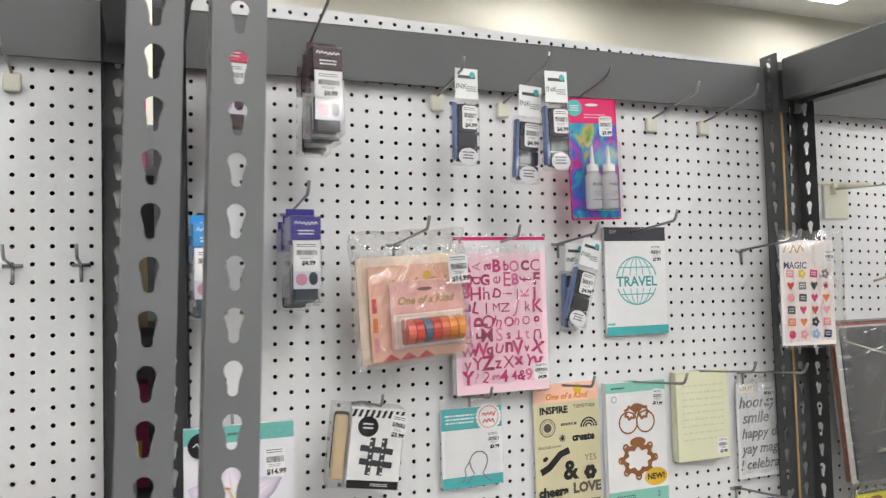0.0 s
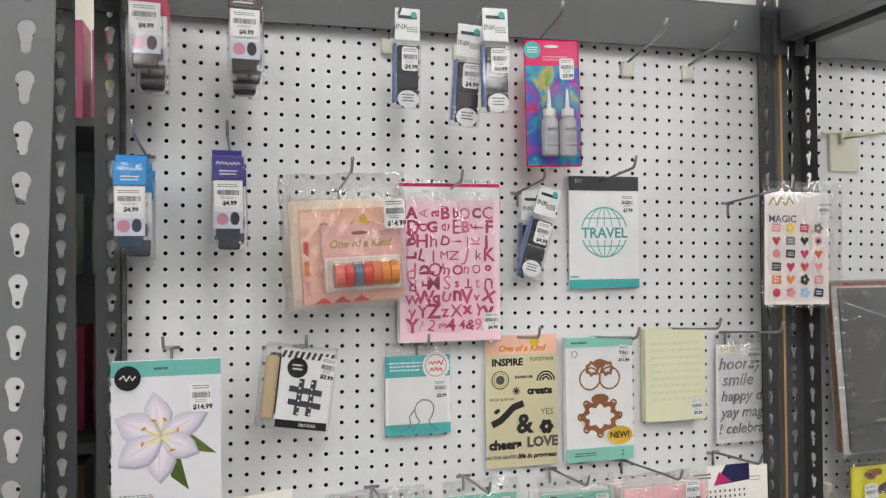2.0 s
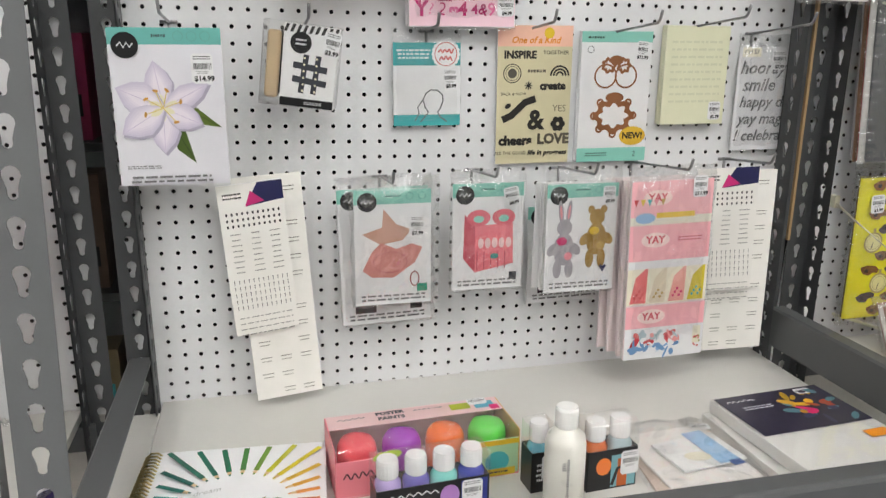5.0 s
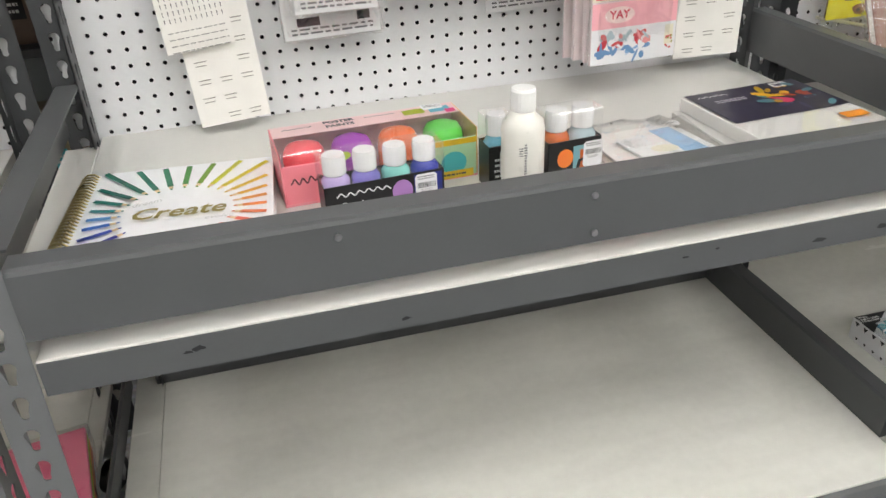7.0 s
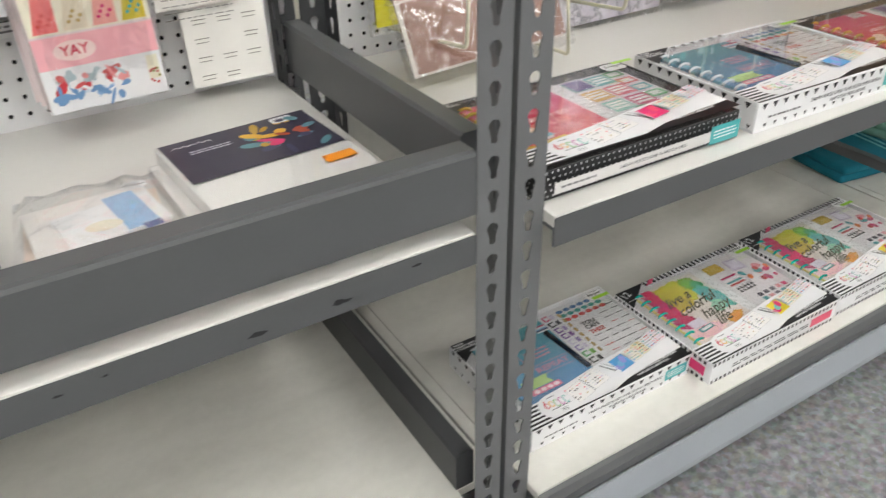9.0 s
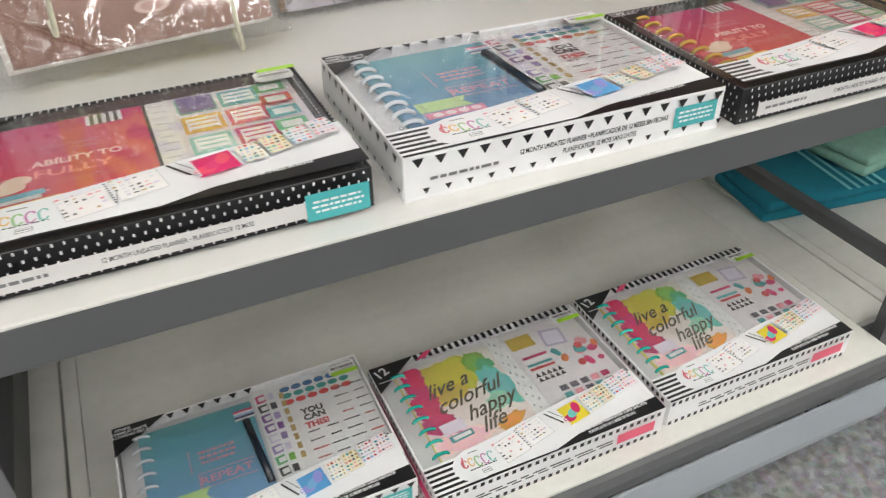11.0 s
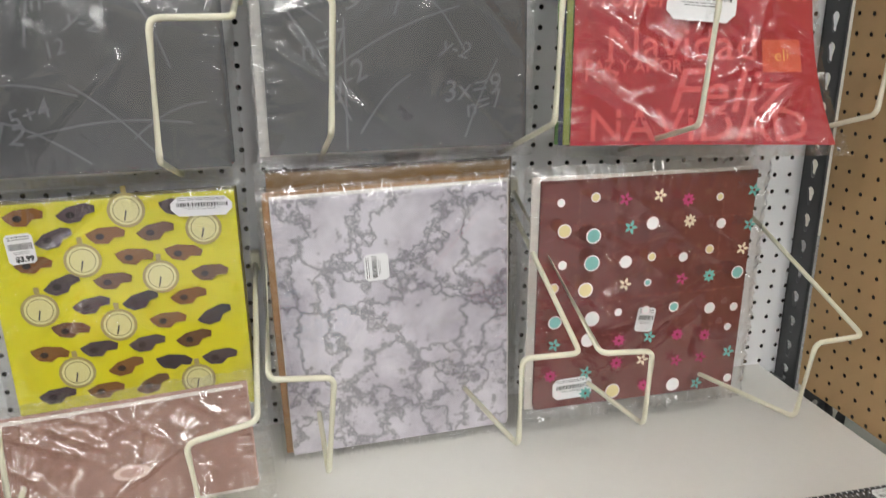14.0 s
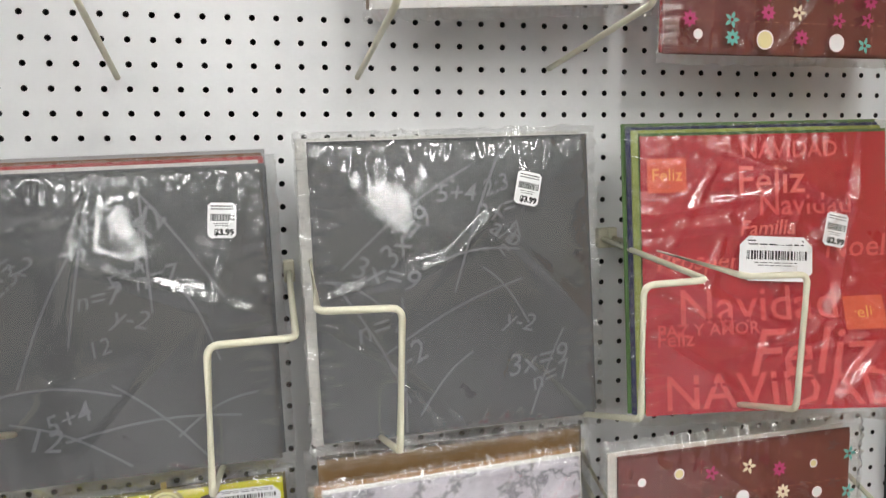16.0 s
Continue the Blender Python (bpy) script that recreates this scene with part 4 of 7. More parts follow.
def draw_die(kind):
    def draw(p, w, h):
        p.rect(MINT, w / 2, h - 0.0115, w, 0.023)
        disc_mark(p, 0.021, h - 0.019, 0.0155)
        p.bars(ink(40, 110, 100), w * 0.5, h - 0.01, 0.026, 0.006, 1, 6)
        for i in range(2):
            p.ring(ink(80, 160, 150), w * (0.72 + 0.16 * i), h - 0.011, 0.006, 0.0008)
        p.bars(GREY, w * 0.5, 0.012, w * 0.88, 0.013, 2, 7, 0.95)
        u, v = w * 0.5, h * 0.47
        if kind == "fox":
            a, b = ink(212, 142, 134), ink(204, 158, 138)
            p.poly(b, [(u - 0.05, v + 0.03), (u - 0.018, v + 0.04), (u - 0.015, v + 0.07), (u + 0.005, v + 0.045), (u + 0.03, v + 0.035), (u + 0.015, v + 0.018), (u - 0.02, v + 0.012)])
            p.poly(a, [(u - 0.05, v - 0.03), (u - 0.035, v - 0.042), (u, v - 0.044), (u + 0.035, v - 0.02), (u + 0.048, v + 0.005), (u + 0.03, v + 0.012), (u + 0.005, v + 0.004), (u - 0.02, v + 0.015), (u - 0.035, v)])
            p.ring(ink(190, 110, 110), u - 0.005, v - 0.018, 0.028, 0.0015, rv=0.018)
            p.ring(ink(150, 60, 60), w * 0.78, h * 0.22, 0.008, 0.002, rv=0.013)
            p.rect(ink(30, 150, 120), w * 0.88, h * 0.14, 0.017, 0.013)
        elif kind == "house":
            a = ink(238, 130, 140)
            p.poly(ink(206, 90, 105), [(u - 0.042, v - 0.03), (u - 0.022, v - 0.055), (u - 0.022, v + 0.025), (u - 0.04, v + 0.045)])
            p.poly(a, [(u - 0.022, v - 0.055), (u + 0.045, v - 0.042), (u + 0.043, v + 0.028), (u - 0.022, v + 0.025)])
            for s in (-0.016, 0.027):
                p.oval(ink(226, 110, 125), u + s, v + 0.038, 0.02, 0.014)
                p.oval(MINT, u + s, v + 0.036, 0.009, 0.006)
            for i in range(5):
                p.oval(ink(250, 220, 220), u - 0.012 + 0.012 * i, v - 0.005, 0.005, 0.009)
                p.line(ink(190, 60, 80), [(u - 0.018 + 0.012 * i, v - 0.05), (u - 0.018 + 0.012 * i, v - 0.02)], 0.0015)
            p.oval(ink(60, 160, 150), u + 0.012, v - 0.028, 0.007, 0.005)
            p.rect(DUSK, w * 0.87, h * 0.12, 0.013, 0.013)
        elif kind == "bear":
            for x, c, e in ((u - 0.03, ink(168, 164, 170), 1), (u + 0.027, ink(166, 132, 62), 0)):
                y = v - 0.012 + (0 if e else 0.016)
                p.oval(c, x, y, 0.018, 0.028), p.oval(c, x, y + 0.037, 0.0135, 0.014)
                for s in (-1, 1):
                    p.oval(c, x + s * 0.0105, y - 0.034, 0.0075, 0.016)
                    p.oval(c, x + s * (0.007 if e else 0.011), y + (0.063 if e else 0.05), 0.0045 if e else 0.006, 0.02 if e else 0.007, -6 * s)
                    if e:
                        p.oval(ROSE, x + s * 0.007, y + 0.063, 0.002, 0.012, -6 * s)
                    p.oval(c, x + s * 0.02, y, 0.008, 0.012, 40 * s)
                p.oval(HOT if e else YELLOW, x - 0.004, y + 0.014, 0.009, 0.007)
                p.oval(ROSE if e else GOLD, x + 0.008, y - 0.012, 0.007)
            p.poly(NAVY, [(w * 0.83, 0.032), (w * 0.88, 0.042), (w * 0.86, 0.046), (w * 0.83, 0.042), (w * 0.8, 0.046), (w * 0.78, 0.042)])
        else:
            p.rect(ink(60, 40, 50), w * 0.26, 0.026, 0.035, 0.013), p.rect(BLACK, w * 0.83, 0.028, 0.02, 0.014)
    return draw


def draw_yay(p, w, h):
    p.rect(PINK, w / 2, h - 0.03, w, 0.06)
    p.rect(ink(230, 226, 210), w / 2, h - 0.075, w, 0.03)
    p.oval(SKY, w * 0.18, h - 0.062, 0.018, 0.009), p.rect(ink(240, 205, 70), w * 0.55, h - 0.058, 0.07, 0.009)
    p.rect(ink(247, 182, 190), w / 2, h - 0.105, w, 0.062)
    for v in (0.028, 0.1, 0.235):
        p.oval(ink(252, 226, 220), w * 0.32, h - v, 0.026, 0.013), p.text(ink(214, 70, 90), "YAY", w * 0.32, h - v, 0.018, bold=0.0005)
    for i in range(5):
        p.poly((RED, YELLOW, TEAL, ROSE, GOLD)[i], [(w * 0.03 + 0.012 * i, h - 0.03), (w * 0.03 + 0.012 * i + 0.009, h - 0.03), (w * 0.03 + 0.012 * i + 0.004, h - 0.042)])
    p.bars(ink(200, 80, 100), w * 0.75, h - 0.1, 0.05, 0.01, 2, 3)
    p.rect(CREAM, w * 0.5, h - 0.175, w, 0.075)
    for i, c in enumerate((ink(236, 120, 120), ink(226, 214, 190), ink(238, 170, 160), ink(220, 200, 60))):
        p.poly(c, [(w * (0.04 + 0.24 * i), h - 0.21), (w * (0.24 + 0.24 * i), h - 0.21), (w * (0.25 + 0.24 * i), h - 0.145), (w * (0.1 + 0.24 * i), h - 0.165)])
        for q in range(5):
            p.oval((RED, GOLD, HOT, TEAL)[i], w * (0.1 + 0.24 * i + 0.025 * q), h - 0.2 + 0.006 * (q % 3), 0.0025, n=8)
    p.rect(ink(247, 182, 190), w * 0.5, h - 0.235, w, 0.04)
    p.oval(ink(252, 226, 220), w * 0.32, h - 0.235, 0.026, 0.013), p.text(ink(214, 70, 90), "YAY", w * 0.32, h - 0.235, 0.018, bold=0.0005)
    p.rect(WHITE, w * 0.5, h - 0.142, w, 0.014)
    p.rect(WHITE, w * 0.5, (h - 0.255) / 2, w, h - 0.255)
    p.rect(ink(232, 228, 206), w * 0.92, (h - 0.255) / 2 + 0.008, w * 0.1, h - 0.28)
    rng = random.Random(3)
    for i in range(46):
        u_, v_ = rng.uniform(0, 1), rng.uniform(0, 1)
        c = rng.choice((ink(112, 152, 196), ink(142, 178, 214), ink(112, 152, 196), WHITE, ink(206, 216, 226))) if v_ < 0.55 else rng.choice((ink(204, 62, 70), ink(226, 150, 150), WHITE, ink(170, 190, 196), ink(206, 90, 90)))
        p.oval(c, w * (0.08 + 0.6 * u_), 0.008 + (h - 0.275) * v_, rng.uniform(0.004, 0.013), rng.uniform(0.002, 0.006), rng.uniform(0, 180), 9)
    for i in range(12):
        p.oval(rng.choice((ink(150, 150, 70), ink(204, 80, 80))), w * rng.uniform(0.88, 0.96), rng.uniform(0.014, h - 0.27), 0.0018, n=6)


def draw_sticker_sheet(top):
    def draw(p, w, h):
        p.rect(ink(244, 242, 236), w / 2, h / 2, w, h)
        if top:
            p.poly(NAVY, [(w * 0.4, h - 0.036), (w, h - 0.03), (w, h), (w * 0.62, h)])
            p.poly(MAGENTA, [(w * 0.4, h - 0.036), (w * 0.5, h - 0.012), (w * 0.7, h - 0.03)])
            p.bars(BLACK, w * 0.22, h - 0.018, w * 0.32, 0.012, 2, 4)
            rng = random.Random(11)
            for j in range(3):
                for i in range(11):
                    x_, y_ = w * (0.1 + 0.08 * i), h - 0.046 - 0.0095 * j
                    p.poly(ink(60, 58, 60), [(x_ - 0.0016, y_ - 0.0012), (x_, y_ - 0.003), (x_ + 0.0016, y_ - 0.0012), (x_ + 0.0014, y_ + 0.002), (x_ - 0.0014, y_ + 0.002)])
            for j in range(8):
                for i in range(3):
                    p.bars(ink(120, 118, 116), w * (0.2 + 0.3 * i), h - 0.078 - 0.0088 * j, w * 0.17, 0.0026, 1, 3 * j + i, 0.7, 0.55)
            for j in range(5):
                for i in range(12):
                    x_, y_ = w * (0.08 + 0.075 * i), h - 0.156 - 0.0105 * j
                    p.rect(ink(90, 86, 88), x_, y_, 0.0009, 0.005), p.oval(ink(110, 106, 108), x_, y_ + 0.003, 0.0011, n=6)
            for j in range(4):
                p.bars(ink(160, 158, 154), w * 0.5, h - 0.214 - 0.0095 * j, w * 0.84, 0.003, 1, j + 9, 1.0, 0.5)
        else:
            for j in range(int(h / 0.028)):
                for i in range(3):
                    if (i + 2 * j) % 5 < 4:
                        p.rect(ink(130, 126, 118), w * (0.2 + 0.3 * i), h - 0.02 - 0.028 * j, w * 0.17, 0.0012)
                        p.rect(ink(150, 146, 138), w * (0.2 + 0.3 * i), h - 0.026 - 0.028 * j, w * 0.15, 0.0012)
    return draw


# ---------------------------------------------------------------- goods on the middle bay's pegboard
HANG = "goods on pegboard hooks"
card("die_set_card", 0.050, 1.05, 1.286, 0.152, 0.222, "white die-cutting pack with a lilac lily photograph", "craft pack", draw_lily, group=HANG, thick=0.012, price=("$14.99", 0.124, 0.166, 0.03, 0.042))
card("alphabet_sticker_pack", 0.4854, 1.11, 1.558, 0.175, 0.267, "pink sheet of magenta alphabet stickers in a clear bag", "sticker pack", draw_alphabet, ink(240, 236, 238), group=HANG, thick=0.006, price=("$4.99", 0.158, 0.032, 0.028, 0.03), bag=(0.002, 0.002, 0.004, 0.003, FILM_SOFT), copies=1)
card("cutting_die_pack", 0.799, 1.134, 1.576, 0.137, 0.202, "white die pack with a teal travel globe", "craft pack", draw_travel, group=HANG, thick=0.008, price=("$7.99", 0.113, 0.152, 0.026, 0.034))
card("sticker_pack", 1.151, 1.06, 1.545, 0.13, 0.205, "sheet of small colourful puffy stickers in a clear bag", "sticker pack", draw_magic, group=HANG, rot=1, yaw=-3, bag=(0.004, 0.03, 0.02, 0.006, FILM_SOFT), price=("", 0.118, 0.17, 0.024, 0.034))
card("cutting_die_pack", 0.4635, 1.131, 1.267, 0.112, 0.133, "teal and white pack with a small steel die", "craft pack", draw_elle, group=HANG, thick=0.005, price=("$3.99", 0.094, 0.075, 0.024, 0.032), bag=(0.001, 0.001, 0.022, 0.002, FILM_STIFF))
card("clear_stamp_set", 0.640, 1.134, 1.2955, 0.132, 0.230, "cream sheet of black clear stamps with a peach header", "stamp set", draw_stamps, group=HANG, thick=0.004)
card("cutting_die_pack", 0.787, 1.13, 1.287, 0.131, 0.222, "white and mint pack of bronze frame dies", "craft pack", draw_rings, group=HANG, thick=0.005, price=("$11.99", 0.112, 0.19, 0.022, 0.032, -6), copies=1)
card("paper_pad", 0.941, 1.126, 1.2975, 0.124, 0.170, "pale cream paper pad with faint rows of print", "paper pad", draw_pad, ink(222, 222, 194), group=HANG, thick=0.01, price=("$5.99", 0.104, 0.024, 0.024, 0.032), copies=1)
card("clear_stamp_set", 1.094, 1.137, 1.262, 0.125, 0.185, "grey script stamp set with cheerful words in a clear bag", "stamp set", draw_hooray, ink(222, 222, 224), group=HANG, bag=(0.002, 0.006, 0.022, 0.003, FILM_SOFT), price=("$7.99", 0.08, 0.162, 0.03, 0.034))
card("sticker_strip", 0.178, 1.075, 1.058, 0.1, 0.245, "white planner sticker sheet with tiny black icons", "sticker sheet", draw_sticker_sheet(True), group=HANG, rot=-4, yaw=8, thick=0.006)
card("sticker_strip", 0.2, 1.1, 1.065, 0.108, 0.372, "long cream sticker sheet with faint rows of words", "sticker sheet", draw_sticker_sheet(False), ink(240, 234, 220), group=HANG, rot=-3, yaw=6, tip=-3)
card("die_set_card", 0.385, 1.05, 1.044, 0.124, 0.19, "mint and white die pack with a pink forest animal", "craft pack", draw_die("fox"), group=HANG, bag=(0.006, 0.014, 0.022, 0.004, FILM_SOFT), price=("$7.99", 0.1, 0.13, 0.024, 0.034, -3))
card("die_set_card", 0.362, 1.09, 1.04, 0.15, 0.232, "mint and white die pack hanging behind another", "craft pack", draw_die("plain"), group=HANG, rot=-1.5, bag=(0.002, 0.008, 0.02, 0.004, FILM_SOFT))
card("die_set_card", 0.547, 1.06, 1.047, 0.121, 0.181, "mint and white die pack with a pink gift box", "craft pack", draw_die("house"), group=HANG, bag=(0.004, 0.004, 0.024, 0.004, FILM_SOFT), price=("$8.99", 0.1, 0.158, 0.026, 0.032, 10))
card("die_set_card", 0.698, 1.03, 1.046, 0.125, 0.185, "mint and white die pack with a paper rabbit and bear", "craft pack", draw_die("bear"), group=HANG, bag=(0.004, 0.006, 0.028, 0.004, FILM_SOFT), price=("$8.99", 0.108, 0.165, 0.022, 0.03), copies=3, gap=0.014)
card("die_set_card", 0.7, 1.125, 0.99, 0.145, 0.18, "white die pack low behind the others", "craft pack", draw_die("plain"), group=HANG, rot=-1)
card("paper_kit", 0.832, 1.0, 1.052, 0.148, 0.312, "pink party paper kit with bunting and cut-outs", "paper kit", draw_yay, ink(236, 222, 222), group=HANG, thick=0.006, rot=-1, bag=(0.004, 0.006, 0.024, 0.003, FILM_SOFT), price=("$11.99", 0.122, 0.3, 0.026, 0.036), copies=5, gap=0.016)
card("sticker_strip", 1.036, 1.085, 1.048, 0.123, 0.345, "long cream sticker sheet with faint rows of words", "sticker sheet", draw_sticker_sheet(False), ink(240, 234, 220), group=HANG, rot=-1, yaw=-4)
card("sticker_strip", 1.0, 1.078, 1.055, 0.115, 0.23, "white planner sticker sheet with tiny black icons", "sticker sheet", draw_sticker_sheet(True), group=HANG, rot=-2, yaw=-6)


def bagged_scrapbook_kit():
    """Three peach cards and a strip of patterned tape rolls in one clear bag."""
    e = empty("scrapbook_kit", pose(0.385, 1.055, 1.56, 0, -3, 5), "peach scrapbook kit with patterned tape rolls in a clear bag", "craft kit", HANG)
    for k, (x0, x1, z0, z1, y) in enumerate(((-0.085, 0.085, -0.2, -0.035, 0.01), (-0.07, 0.09, -0.196, -0.05, 0.002), (-0.04, 0.088, -0.18, -0.075, -0.008))):
        part("card", rounded_box(x0, x1, y, y + 0.003, z0, z1, 0.0006, 1), ink(*((246, 226, 206), (244, 192, 168), (240, 186, 178))[k]), e)
    p = Print(at=Matrix.Translation((0, -0.0082, 0)))
    p.rect(ink(250, 240, 228), 0.024, -0.152, 0.12, 0.052)
    p.text(GOLD, "One of a Kind", 0.02, -0.106, 0.017, bold=0.0004, shear=0.3)
    p.oval(ink(150, 96, 84), 0.02, -0.089, 0.013, 0.003)
    p.obj("print", e)
    p = Print(at=Matrix.Translation((0, 0.0018, 0)))
    p.text(GOLD, "One of a Kind", 0.01, -0.078, 0.018, bold=0.0004, shear=0.3)
    p.oval(YELLOW, 0.03, -0.068, 0.007)
    for i in range(3):
        p.rect((RED, ORANGE, ROSE)[i], -0.062, -0.11 - 0.03 * i, 0.008, 0.022)
        p.poly(RED, [(-0.055 + 0.03 * i, -0.196), (-0.04 + 0.03 * i, -0.186), (-0.025 + 0.03 * i, -0.196)])
    p.obj("print", e)
    tray = part("tray", rounded_box(-0.034, 0.082, -0.028, -0.009, -0.178, -0.128, 0.004), FILM_STIFF, e, "clear plastic tray")
    for i, c in enumerate(((214, 110, 96), (196, 72, 62), (96, 110, 130), (196, 70, 62), (206, 110, 80), (214, 130, 60), (216, 140, 66))):
        r = lathe([(0.012, 0), (0.0195, 0), (0.0195, 0.013), (0.012, 0.013)], 18)
        bmesh.ops.transform(r, matrix=Matrix.Translation((-0.024 + 0.0142 * i, -0.018, -0.153)) @ Matrix.Rotation(math.radians(90), 4, "Y"), verts=r.verts)
        part("tape_roll", r, ink(*c), e, smooth=False)
    price_sticker(e, 0.075, -0.062, -0.022, "$14.99", 0.034, 0.046)
    bag_sheet(e, -0.1, 0.098, -0.206, 0.004, -0.026, 0.014, FILM_SOFT, 5, 0.006, hung=(0.012, 0.0))


bagged_scrapbook_kit()


def ink_box(x, y, z, body, dark, label, lean=0):
    """A boxed ink bottle: clear clamshell with a printed hanging header, a dark bottle foot and its sticker; a second one hangs behind."""
    e = empty("ink_bottle_box", pose(x, y, z, 0, lean, 4), label, "ink bottle", "boxed ink bottles")
    part("header", rounded_box(-0.021, 0.021, 0.03, 0.0312, -0.03, 0.012, 0.0008, 1), body, e)
    part("sleeve", rounded_box(-0.0215, 0.0215, -0.0005, 0.034, -0.034, -0.002, 0.001, 1), body, e)
    p = Print(at=Matrix.Translation((0, -0.0008, 0)))
    stroke_word(p, WHITE, 0, -0.011, 0.034, 0.006, 0.0012, 8, 12)
    p.bars(WHITE, 0, -0.024, 0.028, 0.009, 2, 5, 0.7)
    p.rect(WHITE, 0, -0.058, 0.04, 0.045)
    p.rect(ink(206, 208, 220), 0, -0.092, 0.04, 0.025), p.oval(ink(196, 130, 156), -0.008, -0.091, 0.0085), p.oval(dark, 0.009, -0.09, 0.0065, 0.0095)
    p.obj("print", e)
    b = lathe([(0.014, 0), (0.0165, 0.003), (0.0165, 0.05), (0.012, 0.06), (0.008, 0.064), (0.008, 0.078)], 18)
    bmesh.ops.transform(b, matrix=Matrix.Translation((0, 0.018, -0.121)), verts=b.verts)
    part("bottle", b, dark, e, smooth=True)
    part("clamshell", rounded_box(-0.0225, 0.0225, -0.0025, 0.036, -0.125, 0, 0.002), FILM_STIFF, e, "clear plastic clamshell")
    part("bottle_label", rounded_box(-0.016, 0.016, 0.0005, 0.0018, -0.12, -0.102, 0.0005, 1), dark, e)
    price_sticker(e, -0.001, -0.056, -0.0034, "$4.99", 0.036, 0.036)
    return e


for x, y, z, c, d, l in ((0.111, 0.95, 1.814, (226, 52, 104), (60, 24, 34), "boxed ink bottle with a hot pink label"), (0.241, 0.95, 1.813, (58, 22, 34), (38, 36, 40), "boxed ink bottle with a dark plum label"), (0.084, 1.0, 1.571, (46, 150, 224), (40, 60, 84), "boxed ink bottle with a sky blue label"), (0.216, 1.0, 1.581, (52, 40, 140), (40, 52, 66), "boxed ink bottle with an indigo label")):
    a = ink_box(x, y, z, ink(*c), ink(*d, 0.2), l)
    copy_thing(a, pose(x + 0.003, y + 0.042, z - 0.005, 0, -1, 5))
    copy_thing(a, pose(x + 0.001, y + 0.084, z - 0.012, 0, 1, 2))


def ink_pads(x, y, z, lean, label="strip of four dark ink pads in a clear sleeve"):
    e = empty("ink_pad_strip", pose(x, y, z, 0, lean, 0), label, "ink pads", "ink pad strips")
    part("header", rounded_box(-0.02, 0.02, 0, 0.001, -0.05, 0, 0.0004, 1), ink(236, 238, 238), e)
    p = Print(at=Matrix.Translation((0, -0.0002, 0)))
    p.rect(ink(70, 72, 74), 0, -0.014, 0.03, 0.005), p.oval(TEAL, 0.01, -0.01, 0.005)
    p.text(DUSK, "INK", -0.009, -0.03, 0.012)
    p.bars(GREY, 0.008, -0.033, 0.018, 0.01, 3, 3)
    p.obj("print", e)
    for i, c in enumerate(((44, 44, 48), (58, 60, 70), (40, 42, 50), (54, 46, 50))):
        part("ink_pad", rounded_box(-0.015, 0.019, 0.001, 0.014, -0.08 - 0.0235 * i, -0.058 - 0.0235 * i, 0.002), ink(*c, 0.2), e)
    part("side_label", rounded_box(-0.0215, -0.0165, 0.001, 0.014, -0.148, -0.055, 0.001, 1), ink(90, 110, 160), e)
    p = Print(at=Matrix.Translation((0, 0.0005, 0)))
    p.oval(ink(228, 228, 232), 0.002, -0.143, 0.017, 0.014), p.bars(DUSK, 0.002, -0.141, 0.022, 0.014, 3, 6, 0.6)
    p.obj("print", e)
    part("sleeve", rounded_box(-0.0235, 0.0225, -0.001, 0.0165, -0.156, -0.05, 0.0015, 1), FILM_STIFF, e, "clear plastic sleeve")
    price_sticker(e, 0.004, -0.08, -0.002, "$4.99", 0.026, 0.038)


ink_pads(0.489, 1.04, 1.825, 1)
ink_pads(0.578, 0.99, 1.79, 4)
ink_pads(0.607, 0.96, 1.808, -1)
ink_pads(0.722, 1.11, 1.545, 2)
ink_pads(0.748, 1.09, 1.55, 16)


def tie_dye_mat():
    m, nt, b = node_mat("rainbow_dye_print")
    N, L = nt.nodes.new, nt.links.new
    tc, n, r = N("ShaderNodeTexCoord"), N("ShaderNodeTexNoise"), N("ShaderNodeValToRGB")
    n.inputs["Scale"].default_value, n.inputs["Detail"].default_value, n.inputs["Distortion"].default_value = 14, 4, 1.5
    L(tc.outputs["Object"], n.inputs["Vector"]), L(n.outputs["Fac"], r.inputs["Fac"])
    e = r.color_ramp.elements
    e[0].position, e[0].color, e[1].position, e[1].color = 0.3, (0.5, 0.02, 0.16, 1), 0.72, (0.05, 0.3, 0.1, 1)
    for q, c in ((0.4, (0.3, 0.05, 0.4, 1)), (0.48, (0.03, 0.1, 0.5, 1)), (0.56, (0.02, 0.35, 0.45, 1)), (0.64, (0.55, 0.4, 0.05, 1))):
        e.new(q).color = c
    L(r.outputs["Color"], b.inputs["Base Color"])
    b.inputs["Roughness"].default_value = 0.25
    return m


